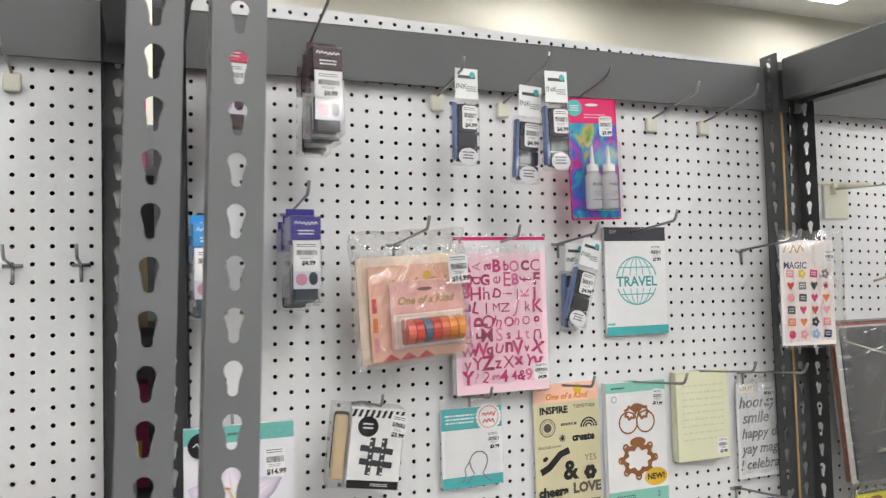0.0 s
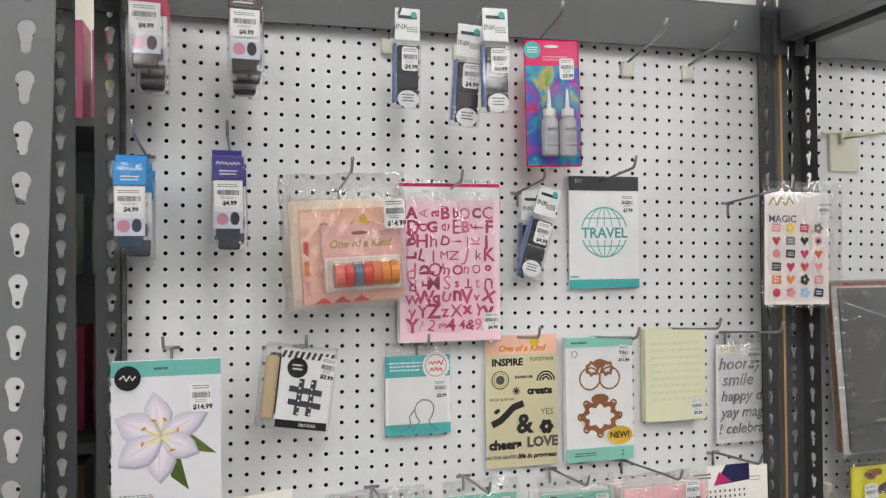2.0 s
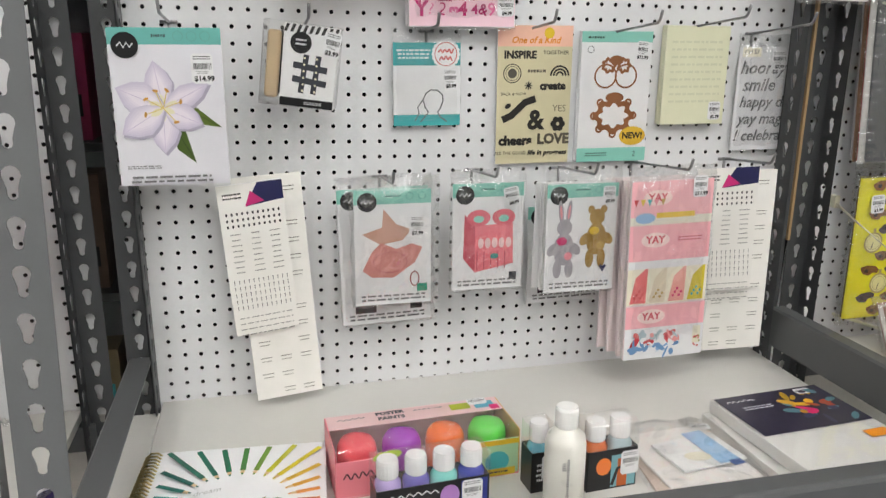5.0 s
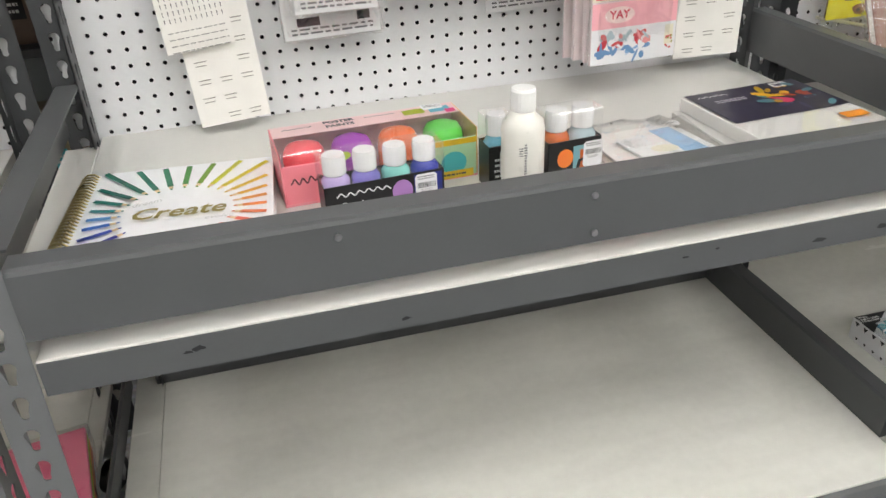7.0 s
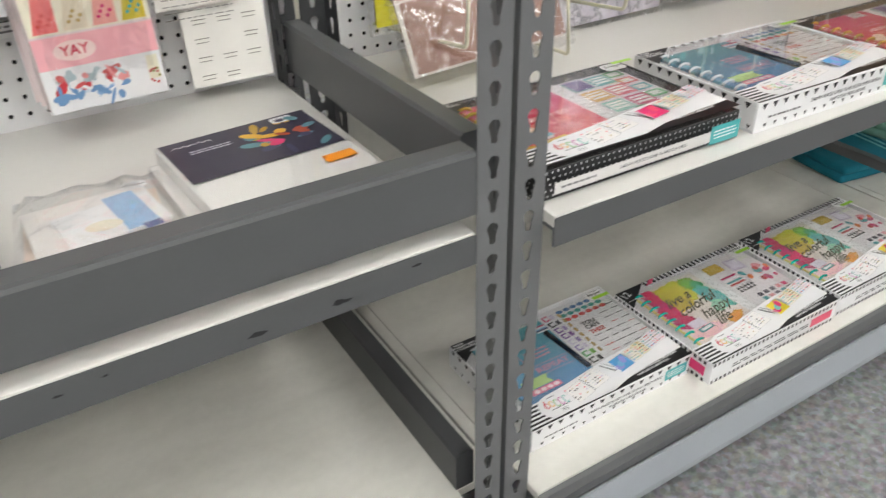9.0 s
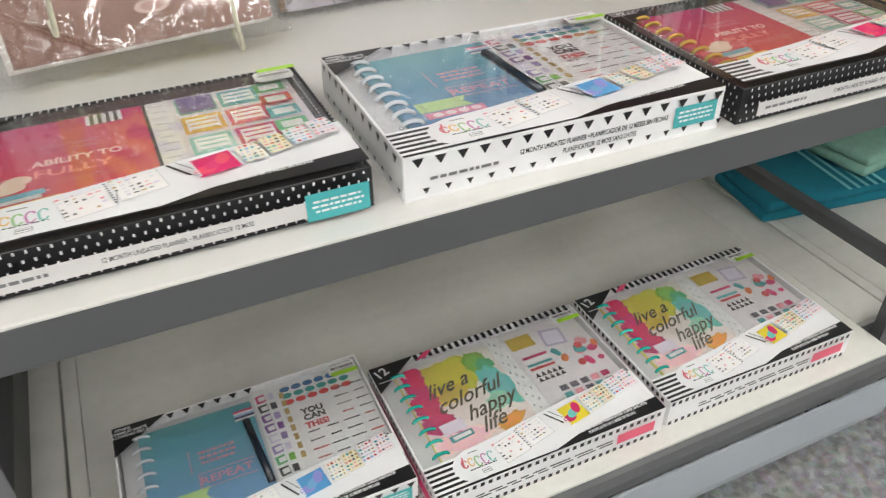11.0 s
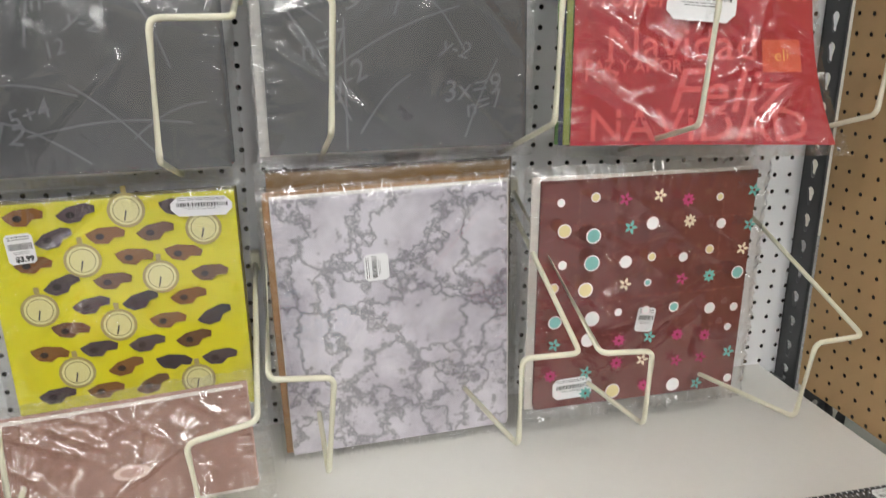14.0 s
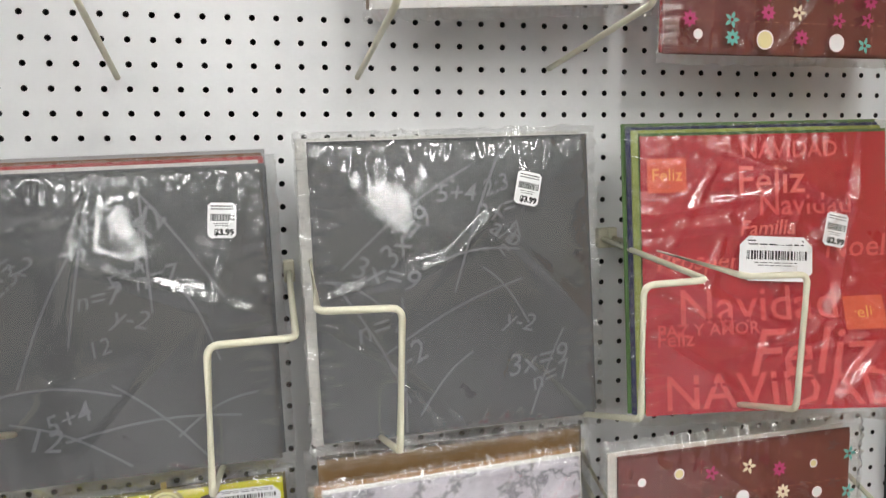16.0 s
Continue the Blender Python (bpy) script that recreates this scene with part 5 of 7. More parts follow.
def dye_pack():
    e = empty("tie_dye_kit", pose(0.7465, 1.08, 1.802, 0, -1, -4), "hot pink tie-dye kit card with two clear squeeze bottles", "craft kit", HANG)
    part("board", rounded_box(-0.0485, 0.0485, 0, 0.002, -0.217, 0, 0.003, 2), ink(226, 40, 110, 0.2), e)
    me = Geo().box(-0.047, 0.047, -0.0006, 0, -0.214, -0.045, tie_dye_mat()).obj("dyed_print", e, "rainbow tie-dye print")
    p = Print(at=Matrix.Translation((0, -0.0006, 0)))
    p.oval(TEAL, -0.034, -0.018, 0.015), p.bars(WHITE, -0.034, -0.018, 0.018, 0.012, 3, 2)
    p.bars(ink(250, 170, 200), 0.006, -0.032, 0.05, 0.01, 2, 4), p.oval(ink(240, 238, 238), 0, -0.012, 0.013, 0.0026)
    p.obj("print", e)
    for x in (-0.012, 0.02):
        b = lathe([(0.012, 0), (0.0145, 0.003), (0.0145, 0.058), (0.01, 0.064), (0.0085, 0.066)], 18)
        bmesh.ops.transform(b, matrix=Matrix.Translation((x, -0.016, -0.2)), verts=b.verts)
        bt = part("bottle", b, clear("milky_bottle", rough=0.2, wrinkle=0.02, body=0.5), e, "milky clear squeeze bottle", smooth=True)
        c = lathe([(0.0105, 0.066), (0.0105, 0.078), (0.004, 0.08), (0.0015, 0.112)], 14)
        bmesh.ops.transform(c, matrix=Matrix.Translation((x, -0.016, -0.2)), verts=c.verts)
        part("nozzle", c, ink(230, 232, 226), bt)
        p = Print(at=Matrix.Translation((x, -0.0306, -0.17)))
        stroke_word(p, BLACK, 0, 0.012, 0.018, 0.008, 0.0012, 6, 8), p.bars(GREY, 0, -0.004, 0.018, 0.01, 3, 4), p.line(BLACK, [(-0.01, -0.016), (-0.005, -0.014), (0, -0.016), (0.005, -0.014), (0.01, -0.016)], 0.0012)
        p.obj("print", bt)
    part("blister", rounded_box(-0.03, 0.038, -0.034, -0.0007, -0.204, -0.08, 0.008, 3), FILM_STIFF, e, "clear blister")
    price_sticker(e, 0.026, -0.05, -0.0012, "$3.99", 0.026, 0.036)


dye_pack()


def hash_light():
    """Boxed marquee letter kits: a clear-sided box with a printed front, two more behind."""
    e = empty("marquee_kit", pose(0.32, 1.05, 1.292, 0, 7, -10), "boxed marquee kit with striped top and a hash sign", "craft kit", HANG)
    part("box", rounded_box(-0.028, 0.052, 0, 0.03, -0.118, 0, 0.001, 1), ink(240, 240, 240), e)
    p = Print(at=Matrix.Translation((0.012, -0.0002, 0)))
    for i in range(9):
        p.poly(BLACK, [(-0.04 + 0.009 * i, -0.012), (-0.0355 + 0.009 * i, -0.012), (-0.0315 + 0.009 * i, -0.001), (-0.036 + 0.009 * i, -0.001)])
    p.oval(BLACK, -0.014, -0.026, 0.0155), p.bars(WHITE, -0.014, -0.025, 0.02, 0.012, 2, 3, 0.7)
    for q in (-1, 1):
        p.rect(DUSK, 0.002 + q * 0.009, -0.07, 0.008, 0.056, -5), p.rect(DUSK, 0.002, -0.07 + q * 0.01, 0.05, 0.009, -5)
    for i in range(6):
        for q in (-1, 1):
            p.oval(ink(236, 230, 200), 0.002 + q * 0.009, -0.047 - 0.0095 * i, 0.0017, n=8)
    p.rect(BLACK, 0, -0.112, 0.078, 0.012), p.bars(WHITE, 0.01, -0.112, 0.03, 0.005, 2, 3)
    p.obj("print", e)
    for i in range(3):
        part("marker_tube", rounded_box(-0.052 + 0.008 * (i % 2), -0.032 + 0.002 * i, 0.004 + 0.016 * i, 0.018 + 0.016 * i, -0.11 + 0.004 * i, -0.012, 0.005, 3), ink(*((200, 176, 140), (40, 36, 36), (70, 66, 64))[i]), e)
    part("clear_case", rounded_box(-0.058, 0.053, -0.001, 0.06, -0.12, 0.002, 0.002, 1), FILM_STIFF, e, "clear plastic case")
    price_sticker(e, 0.043, -0.024, -0.002, "$3.99", 0.024, 0.036, -8)


hash_light()

HOOKS = ((0.111, 1.84, 0.2, "bar"), (0.241, 1.84, 0.2, "bar"), (0.475, 1.80, 0.12, "clip"), (0.60, 1.795, 0.17, "clip"), (0.735, 1.80, 0.14, "bar"), (0.92, 1.785, 0.14, "clip"), (1.045, 1.785, 0.15, "clip"),
         (0.09, 1.595, 0.15, "bar"), (0.216, 1.595, 0.16, "bar"), (0.39, 1.545, 0.17, "bar"), (0.575, 1.545, 0.1, "bar"), (0.705, 1.545, 0.13, "bar"), (0.86, 1.565, 0.14, "bar"), (1.13, 1.53, 0.15, "bar"),
         (0.125, 1.295, 0.12, "bar"), (0.325, 1.29, 0.13, "bar"), (0.52, 1.285, 0.09, "bar"), (0.7, 1.29, 0.11, "bar"), (0.85, 1.285, 0.16, "bar"), (1.0, 1.295, 0.16, "bar"), (1.12, 1.285, 0.16, "bar"),
         (0.44, 1.05, 0.14, "bar"), (0.6, 1.055, 0.15, "bar"), (0.76, 1.055, 0.16, "bar"), (0.9, 1.06, 0.2, "bar"), (1.09, 1.06, 0.14, "bar"), (-0.083, 1.52, 0.08, "bar"), (-0.17, 1.52, 0.08, "bar"), (-0.17, 1.79, 0.16, "clip"))
for x, z, l, b in HOOKS:
    peg_hook(x, z, l, base=b, tilt=5 if z < 1.7 else 9, y=1.1394 + 0.0079 * max(0, x - 0.0637))

# ---------------------------------------------------------------- paper packs in wire holders, right-hand bay


def marble_mat():
    m, nt, b = node_mat("grey_marble_print")
    N, L = nt.nodes.new, nt.links.new
    tc, n, w, r = N("ShaderNodeTexCoord"), N("ShaderNodeTexNoise"), N("ShaderNodeTexVoronoi"), N("ShaderNodeValToRGB")
    n.inputs["Scale"].default_value, n.inputs["Detail"].default_value, n.inputs["Roughness"].default_value = 9, 6, 0.62
    mix = N("ShaderNodeMix")
    mix.data_type = "VECTOR"
    mix.inputs[0].default_value = 0.22
    L(tc.outputs["Object"], n.inputs["Vector"])
    L(tc.outputs["Object"], mix.inputs[4]), L(n.outputs["Color"], mix.inputs[5])
    w.feature = "DISTANCE_TO_EDGE"
    w.inputs["Scale"].default_value = 17
    L(mix.outputs[1], w.inputs["Vector"])
    e = r.color_ramp.elements
    e[0].position, e[0].color, e[1].position, e[1].color = 0.0, (0.30, 0.29, 0.32, 1), 0.11, (0.72, 0.69, 0.75, 1)
    L(w.outputs["Distance"], r.inputs["Fac"])
    r2 = N("ShaderNodeValToRGB")
    r2.color_ramp.elements[0].position, r2.color_ramp.elements[0].color = 0.36, (0.55, 0.53, 0.58, 1)
    r2.color_ramp.elements[1].position, r2.color_ramp.elements[1].color = 0.6, (1, 1, 1, 1)
    L(n.outputs["Fac"], r2.inputs["Fac"])
    mu = N("ShaderNodeMix")
    mu.data_type, mu.blend_type = "RGBA", "MULTIPLY"
    mu.inputs[0].default_value = 1
    L(r.outputs["Color"], mu.inputs[6]), L(r2.outputs["Color"], mu.inputs[7])
    L(mu.outputs[2], b.inputs["Base Color"])
    b.inputs["Roughness"].default_value = 0.3
    return m


SLATE = surface("chalkboard_print", (0.105, 0.107, 0.113), 0.3, vary=0.3, scale=9, fine=60, bump=0)


def draw_chalk(seed):
    def draw(p, w, h):
        rng = random.Random(seed)
        c = ink(120, 122, 126)
        for i in range(10):
            u, v, a, l = rng.uniform(0.1, 0.9) * w, rng.uniform(0.1, 0.9) * h, rng.uniform(0, 3.1), rng.uniform(0.06, 0.19)
            p.line(c, [(u + (t - 0.5) * l * math.cos(a), v + (t - 0.5) * l * math.sin(a) + 0.01 * math.sin(t * 3)) for t in [q / 6 for q in range(7)] if 0 < u + (t - 0.5) * l * math.cos(a) < w and 0 < v + (t - 0.5) * l * math.sin(a) + 0.01 < h] or [(u, v), (u + 0.01, v)], 0.0026)
        for i in range(12):
            p.text(ink(126, 128, 132), rng.choice(("3x=9", "a/b", "12", "y-2", "5+4", "n=7", "2:3")), w * rng.uniform(0.15, 0.85), h * rng.uniform(0.12, 0.88), rng.uniform(0.022, 0.036), bold=0.0001, shear=0.2, rot=rng.uniform(-35, 50))
    return draw


def draw_navidad(p, w, h):
    a, b, d = ink(222, 92, 94), ink(230, 112, 106), ink(176, 28, 46)
    rng = random.Random(5)
    for t, u, v, s, sh in (("NAVIDAD", 0.6, 0.94, 0.026, 0), ("Feliz", 0.52, 0.83, 0.045, 0), ("Navidad", 0.66, 0.74, 0.034, 0), ("Familia", 0.5, 0.66, 0.024, 0.2), ("Navidad", 0.45, 0.38, 0.056, 0), ("Feliz", 0.12, 0.27, 0.024, 0), ("Feliz", 0.62, 0.2, 0.075, 0.3), ("NAVIDAD", 0.5, 0.07, 0.056, 0), ("PAZ Y AMOR", 0.25, 0.3, 0.02, 0), ("Prosperidad", 0.3, 0.55, 0.03, 0.2), ("Noel", 0.85, 0.58, 0.036, 0.2)):
        p.text(rng.choice((a, b, a)), t, w * u, h * v, s, bold=0.0003, shear=sh)
    for u, v in ((0.86, 0.34), (0.1, 0.86)):
        p.rect(ink(226, 96, 70), w * u, h * v, 0.045, 0.038), p.text(ink(240, 170, 90), "Feliz", w * u, h * v, 0.02)
    for i in range(9):
        p.bars(d, w * rng.uniform(0.2, 0.8), h * rng.uniform(0.1, 0.95), 0.06, 0.008, 1, i)


def draw_whistles(p, w, h):
    rng = random.Random(8)
    tones = [ink(92, 80, 84), ink(120, 86, 60), ink(74, 66, 74), ink(140, 96, 50)]
    for j in range(10):
        for i in range(5):
            u, v, c, a = w * (i + 0.3 + 0.5 * (j % 2)) / 5, h * (j + 0.5) / 10, rng.choice(tones), rng.uniform(-15, 25)
            if u > w - 0.025 or u < 0.02:
                continue
            if (i + 2 * j) % 5 == 0:
                r = 0.021
                p.oval(ink(186, 170, 110), u, v, min(r, w - u), n=24), p.oval(ink(238, 232, 170), u, v, min(r, w - u) * 0.84, n=24)
                p.rect(ink(186, 170, 110), u, v + r + 0.004, 0.006, 0.008)
                p.line(DUSK, [(u, v), (u - 0.003, v - 0.012)], 0.0016)
                p.ring(ink(150, 140, 90), u, v, min(r, w - u) * 0.7, 0.0008)
            else:
                ca, sa = math.cos(math.radians(a)), math.sin(math.radians(a))
                q = [(-0.024, 0.003), (-0.008, 0.011), (0.016, 0.012), (0.027, 0.006), (0.025, -0.003), (0.012, -0.004), (0.004, -0.012), (-0.012, -0.011), (-0.02, -0.004)]
                p.poly(c, [(u + 0.86 * (ca * x - sa * y), v + 0.86 * (sa * x + ca * y)) for x, y in q])
                p.oval(ink(50, 44, 46), u - 0.005, v - 0.001, 0.005, 0.004, n=10)


def draw_winter(p, w, h):
    rng = random.Random(2)
    for i in range(1, 6):
        for q in range(int(h / 0.012)):
            p.rect(ink(176, 110, 92), w * i / 6, 0.006 + 0.012 * q, 0.0009, 0.006)
    for j in range(1, 6):
        for q in range(int(w / 0.012)):
            p.rect(ink(176, 110, 92), 0.006 + 0.012 * q, h * j / 6, 0.006, 0.0009)
    for j in range(8):
        for i in range(7):
            u, v, k = w * (i + 0.5) / 7 + rng.uniform(-0.007, 0.007), h * (j + 0.5) / 8 + rng.uniform(-0.006, 0.006), rng.randrange(4)
            if k < 2:
                r = rng.uniform(0.005, 0.0105)
                p.oval(rng.choice((ink(228, 232, 230), ink(130, 190, 186), ink(236, 236, 236), ink(228, 214, 160))), u, v, r, n=18)
                p.ring(ink(240, 226, 230), u, v, r, 0.0015)
            else:
                c = rng.choice((ink(230, 216, 190), ink(110, 180, 172), ink(190, 70, 120)))
                for a in range(8 if k == 2 else 5):
                    t = a * 2 * math.pi / (8 if k == 2 else 5)
                    petal(p, c, u, v, math.degrees(t), 0.0095, 0.0042)
                p.oval(ink(120, 50, 50), u, v, 0.002, n=8)


def draw_kraft(p, w, h):
    p.oval(ink(206, 180, 170), w * 0.55, h * 0.35, 0.02, 0.008), p.oval(ink(190, 150, 140), w * 0.55, h * 0.35, 0.013, 0.005)


def paper_pack(name, x, y, z, w, h, mat, label, draw, sheets, stick=(), rot=0, yaw=0, tip=0, over=0.014, bow=0.0, crease=7, flare=0.0):
    """A stack of twelve-inch printed sheets shrink-wrapped in clear film. x, z: upper left corner of the paper."""
    e = empty(name, pose(x + w / 2, y, z, tip, rot, yaw), label, "paper pack", "scrapbook paper packs")
    n_ = 14
    g = Geo()
    for y_ in (0.0, 0.003):
        g.add([(-w / 2 + w * i / n_, y_, -h * j / n_) for j in range(n_ + 1) for i in range(n_ + 1)], [(j * (n_ + 1) + i, (j + 1) * (n_ + 1) + i, (j + 1) * (n_ + 1) + i + 1, j * (n_ + 1) + i + 1) for j in range(n_) for i in range(n_)], mat)
    g.obj("front_sheet", e, smooth=True)
    rng = random.Random(len(label))
    for i, c in enumerate(sheets):
        d = rng.uniform(-0.004, 0.004)
        part("sheet", rounded_box(-w / 2 + d - 0.004 * (i + 1), w / 2 + d, 0.0035 + 0.004 * i, 0.0065 + 0.004 * i, -h + d, 0.004 * (i + 1), 0.0006, 1), c, e)
    p = Print(at=Matrix.Translation((-w / 2, 0, -h)))
    draw(p, w, h)
    if p.g.f:
        p.obj("print", e)
    n = 0.0035 + 0.004 * len(sheets)
    for price, u, v, a, b, r in stick:
        price_sticker(e, u - w / 2, v - h, -0.0065, price, a, b, r)
    pack_film(e, -w / 2 - over, w / 2 + over, -h - over, over, -0.0025, n + 0.002, int(x * 100) % 17 + int(z * 10), 0.0042, crease)
    # the crimped seams of the shrink film
    for zz, s in ((-h - over * 0.2, -1), (over * 0.1, 1)):
        g = Geo()
        for k in range(46):
            u = -w / 2 - over + (w + 2 * over) * k / 46
            q = 0.004 + 0.006 * rng.random()
            g.add([(u, -0.004, zz), (u + 0.0012, -0.0055, zz), (u + 0.002, -0.003, zz + s * q), (u + 0.0005, -0.0045, zz + s * q)], [(0, 1, 2, 3)], FILM_STIFF)
        g.obj("film_seam", e, "crimped clear film seam")
    if flare:
        # the lower right corner springs outwards
        for ch in e.children:
            if ch.name.startswith("sheet"):
                continue
            for v in ch.data.vertices:
                u_, v_ = max(0, min(1.1, (v.co.x + w / 2) / w)), max(0, min(1.1, -v.co.z / h))
                k = u_ ** 2 * v_ ** 3
                v.co.x += flare * k
                v.co.y -= 1.3 * flare * k
            ch.data.update()
    if bow:
        for ch in e.children:
            lift = 0.0016 if ch.name.startswith("print") else 0.0
            for v in ch.data.vertices:
                u_, v_ = (v.co.x + w / 2) / w, -v.co.z / h
                if 0 < u_ < 1 and 0 < v_ < 1:
                    v.co.y -= bow * math.sin(math.pi * u_) ** 0.8 * math.sin(math.pi * v_) ** 0.8 + lift
            ch.data.update()
    return e


W12 = 0.305
paper_pack("paper_pack", 1.335, 1.095, 1.362, W12, 0.305, SLATE, "dark grey chalkboard paper pack in glossy clear film", draw_chalk(3), [ink(90, 92, 96), ink(206, 204, 200), ink(170, 60, 60), ink(120, 90, 70), ink(150, 150, 152)], [("$3.99", 0.262, 0.252, 0.028, 0.036, -4)], bow=0.011, tip=-5)
paper_pack("paper_pack", 1.686, 1.08, 1.38, W12, 0.312, SLATE, "dark grey chalkboard paper pack in glossy clear film", draw_chalk(9), [ink(90, 92, 96), ink(206, 204, 200)], [("$3.99", 0.232, 0.258, 0.028, 0.036, -14)], rot=0.5, bow=0.013, tip=-4)
paper_pack("paper_pack", 2.045, 1.04, 1.374, 0.29, 0.31, surface("red_print", (0.47, 0.023, 0.037), 0.3, vary=0.12, scale=10), "red Christmas lettering paper pack curling in clear film", draw_navidad, [ink(80, 110, 60), ink(150, 160, 80), NAVY, ink(90, 120, 70)], [("", 0.15, 0.17, 0.085, 0.05, -4), ("$2.99", 0.222, 0.2, 0.026, 0.038, -14)], rot=1, yaw=-6, tip=-5, crease=26, flare=0.03)
paper_pack("paper_pack", 1.36, 1.1, 1.022, 0.278, 0.285, surface("yellow_print", (0.86, 0.8, 0.02), 0.3, vary=0.08, scale=10), "bright yellow paper pack printed with whistles and stopwatches", draw_whistles, [ink(120, 110, 60)], [("$3.99", 0.038, 0.235, 0.03, 0.036, 3), ("", 0.24, 0.27, 0.07, 0.024, -2)], rot=-0.5)
paper_pack("paper_pack", 1.678, 1.045, 1.022, 0.285, 0.335, marble_mat(), "white and grey marble paper pack in clear film", lambda p, w, h: None, [ink(226, 224, 220), ink(170, 130, 90)], [("", 0.118, 0.245, 0.034, 0.03, 92)], rot=-1)
paper_pack("paper_pack", 1.676, 1.075, 1.045, 0.3, 0.3, surface("gilt_card", (0.26, 0.16, 0.07), 0.25, vary=0.2, scale=20), "brown and gold foil paper pack behind the marble one", lambda p, w, h: None, [ink(70, 56, 40)])
paper_pack("paper_pack", 2.0, 1.02, 1.022, 0.295, 0.305, surface("maroon_print", (0.2, 0.046, 0.04), 0.35, vary=0.15, scale=16), "maroon winter paper pack with snowflakes and pale dots", draw_winter, [ink(110, 50, 46), ink(220, 214, 206)], [("", 0.148, 0.118, 0.026, 0.034, -8), ("", 0.05, 0.03, 0.055, 0.03, 2)], rot=0.5, over=0.022, crease=20)
paper_pack("paper_pack", 1.345, 0.985, 0.812, 0.29, 0.11, surface("dusty_pink_kraft", (0.32, 0.17, 0.13), 0.4, vary=0.14, scale=9), "dusty pink paper pack slumped in clear film", draw_kraft, [ink(214, 206, 200), ink(186, 150, 140)], rot=-3, tip=-24, over=0.02, crease=14)
paper_pack("paper_pack", 2.08, 1.04, 1.66, 0.3, 0.2, surface("maroon_print", (0.145, 0.036, 0.03), 0.35), "maroon winter paper pack high on the pegboard", draw_winter, [ink(110, 50, 46), ink(150, 40, 44)], rot=2, over=0.012)
paper_pack("paper_pack", 1.755, 1.05, 1.775, 0.29, 0.26, ink(232, 230, 226), "white backed paper pack high on the pegboard", lambda p, w, h: None, [ink(214, 212, 208), ink(140, 120, 100)], rot=-1, over=0.012)


def wire_holder(points, label="cream coated wire paper holder on the pegboard"):
    e = empty("wire_holder", pose(0, 0, 0), label, "wire holder", "wire paper holders")
    part("wire", tube(bent(points, 0.01), 0.0032), CREAM_WIRE, e, smooth=True)
    x, y, z = points[0]
    part("foot", rounded_box(x - 0.006, x + 0.006, WALL_Y - 0.018, WALL_Y - 0.0005, z - 0.012, z + 0.012, 0.001, 1), CREAM_WIRE, e)
    return e


for pts in (((1.661, 1.146, 1.245), (1.658, 0.9, 1.225), (1.588, 0.9, 1.225), (1.583, 0.9, 1.10), (1.577, 1.146, 1.035)),
            ((1.684, 1.146, 1.27), (1.677, 0.9, 1.245), (1.747, 0.9, 1.242), (1.739, 0.9, 1.117), (1.746, 1.146, 1.045)),
            ((2.036, 1.146, 1.257), (2.032, 0.9, 1.243), (1.968, 0.9, 1.243), (1.964, 0.9, 1.118), (1.985, 1.146, 1.04)),
            ((2.048, 1.146, 1.257), (2.072, 0.9, 1.243), (2.138, 0.9, 1.24), (2.128, 0.9, 1.108), (2.16, 1.146, 1.035)),
            ((2.4, 1.146, 1.25), (2.42, 0.9, 1.235), (2.36, 0.9, 1.235), (2.35, 0.9, 1.11), (2.36, 1.146, 1.03)),
            ((1.655, 1.146, 0.92), (1.648, 0.87, 0.84), (1.578, 0.87, 0.825), (1.588, 0.87, 0.71), (1.6, 1.146, 0.695)),
            ((1.672, 1.146, 0.975), (1.662, 0.88, 0.879), (1.727, 0.88, 0.873), (1.716, 0.885, 0.758), (1.72, 1.146, 0.73)),
            ((1.99, 1.146, 0.99), (1.996, 0.88, 0.867), (1.929, 0.88, 0.869), (1.925, 0.875, 0.765), (1.9, 1.146, 0.74)),
            ((2.002, 1.146, 0.995), (2.02, 0.88, 0.864), (2.084, 0.88, 0.859), (2.08, 0.88, 0.765), (2.06, 1.146, 0.74)),
            ((2.34, 1.146, 0.965), (2.365, 0.88, 0.845), (2.30, 0.88, 0.843), (2.285, 0.88, 0.745), (2.2, 1.146, 0.735)),
            ((1.34, 1.146, 0.97), (1.345, 0.89, 0.87), (1.41, 0.89, 0.865), (1.405, 0.89, 0.75), (1.38, 1.146, 0.73)),
            ((1.385, 1.146, 1.66), (1.39, 0.95, 1.65), (1.46, 0.95, 1.645), (1.5, 0.95, 1.52), (1.50, 1.146, 1.46)),
            ((1.705, 1.146, 1.62), (1.70, 0.9, 1.6), (1.76, 0.9, 1.6), (1.755, 0.9, 1.49), (1.75, 1.146, 1.455)),
            ((2.03, 1.146, 1.62), (2.04, 0.9, 1.6), (1.985, 0.9, 1.6), (1.98, 0.9, 1.49), (1.975, 1.146, 1.46)),
            ((1.34, 1.146, 1.35), (1.345, 0.9, 1.30), (1.41, 0.9, 1.295), (1.405, 0.9, 1.17), (1.38, 1.146, 1.09))):
    wire_holder(pts)
clip = empty("price_plate", pose(1.40, WALL_Y, 1.64), "cream plastic hook plate on the pegboard", "hook plate")
part("plate", rounded_box(-0.04, 0.03, -0.008, -0.0005, -0.045, 0.03, 0.003), CREAM_PLASTIC, clip)
part("crossbar", tube([(-0.06, -0.01, 0.03), (0.09, -0.012, 0.034)], 0.003), CREAM_WIRE, clip)

# ---------------------------------------------------------------- boxed planners


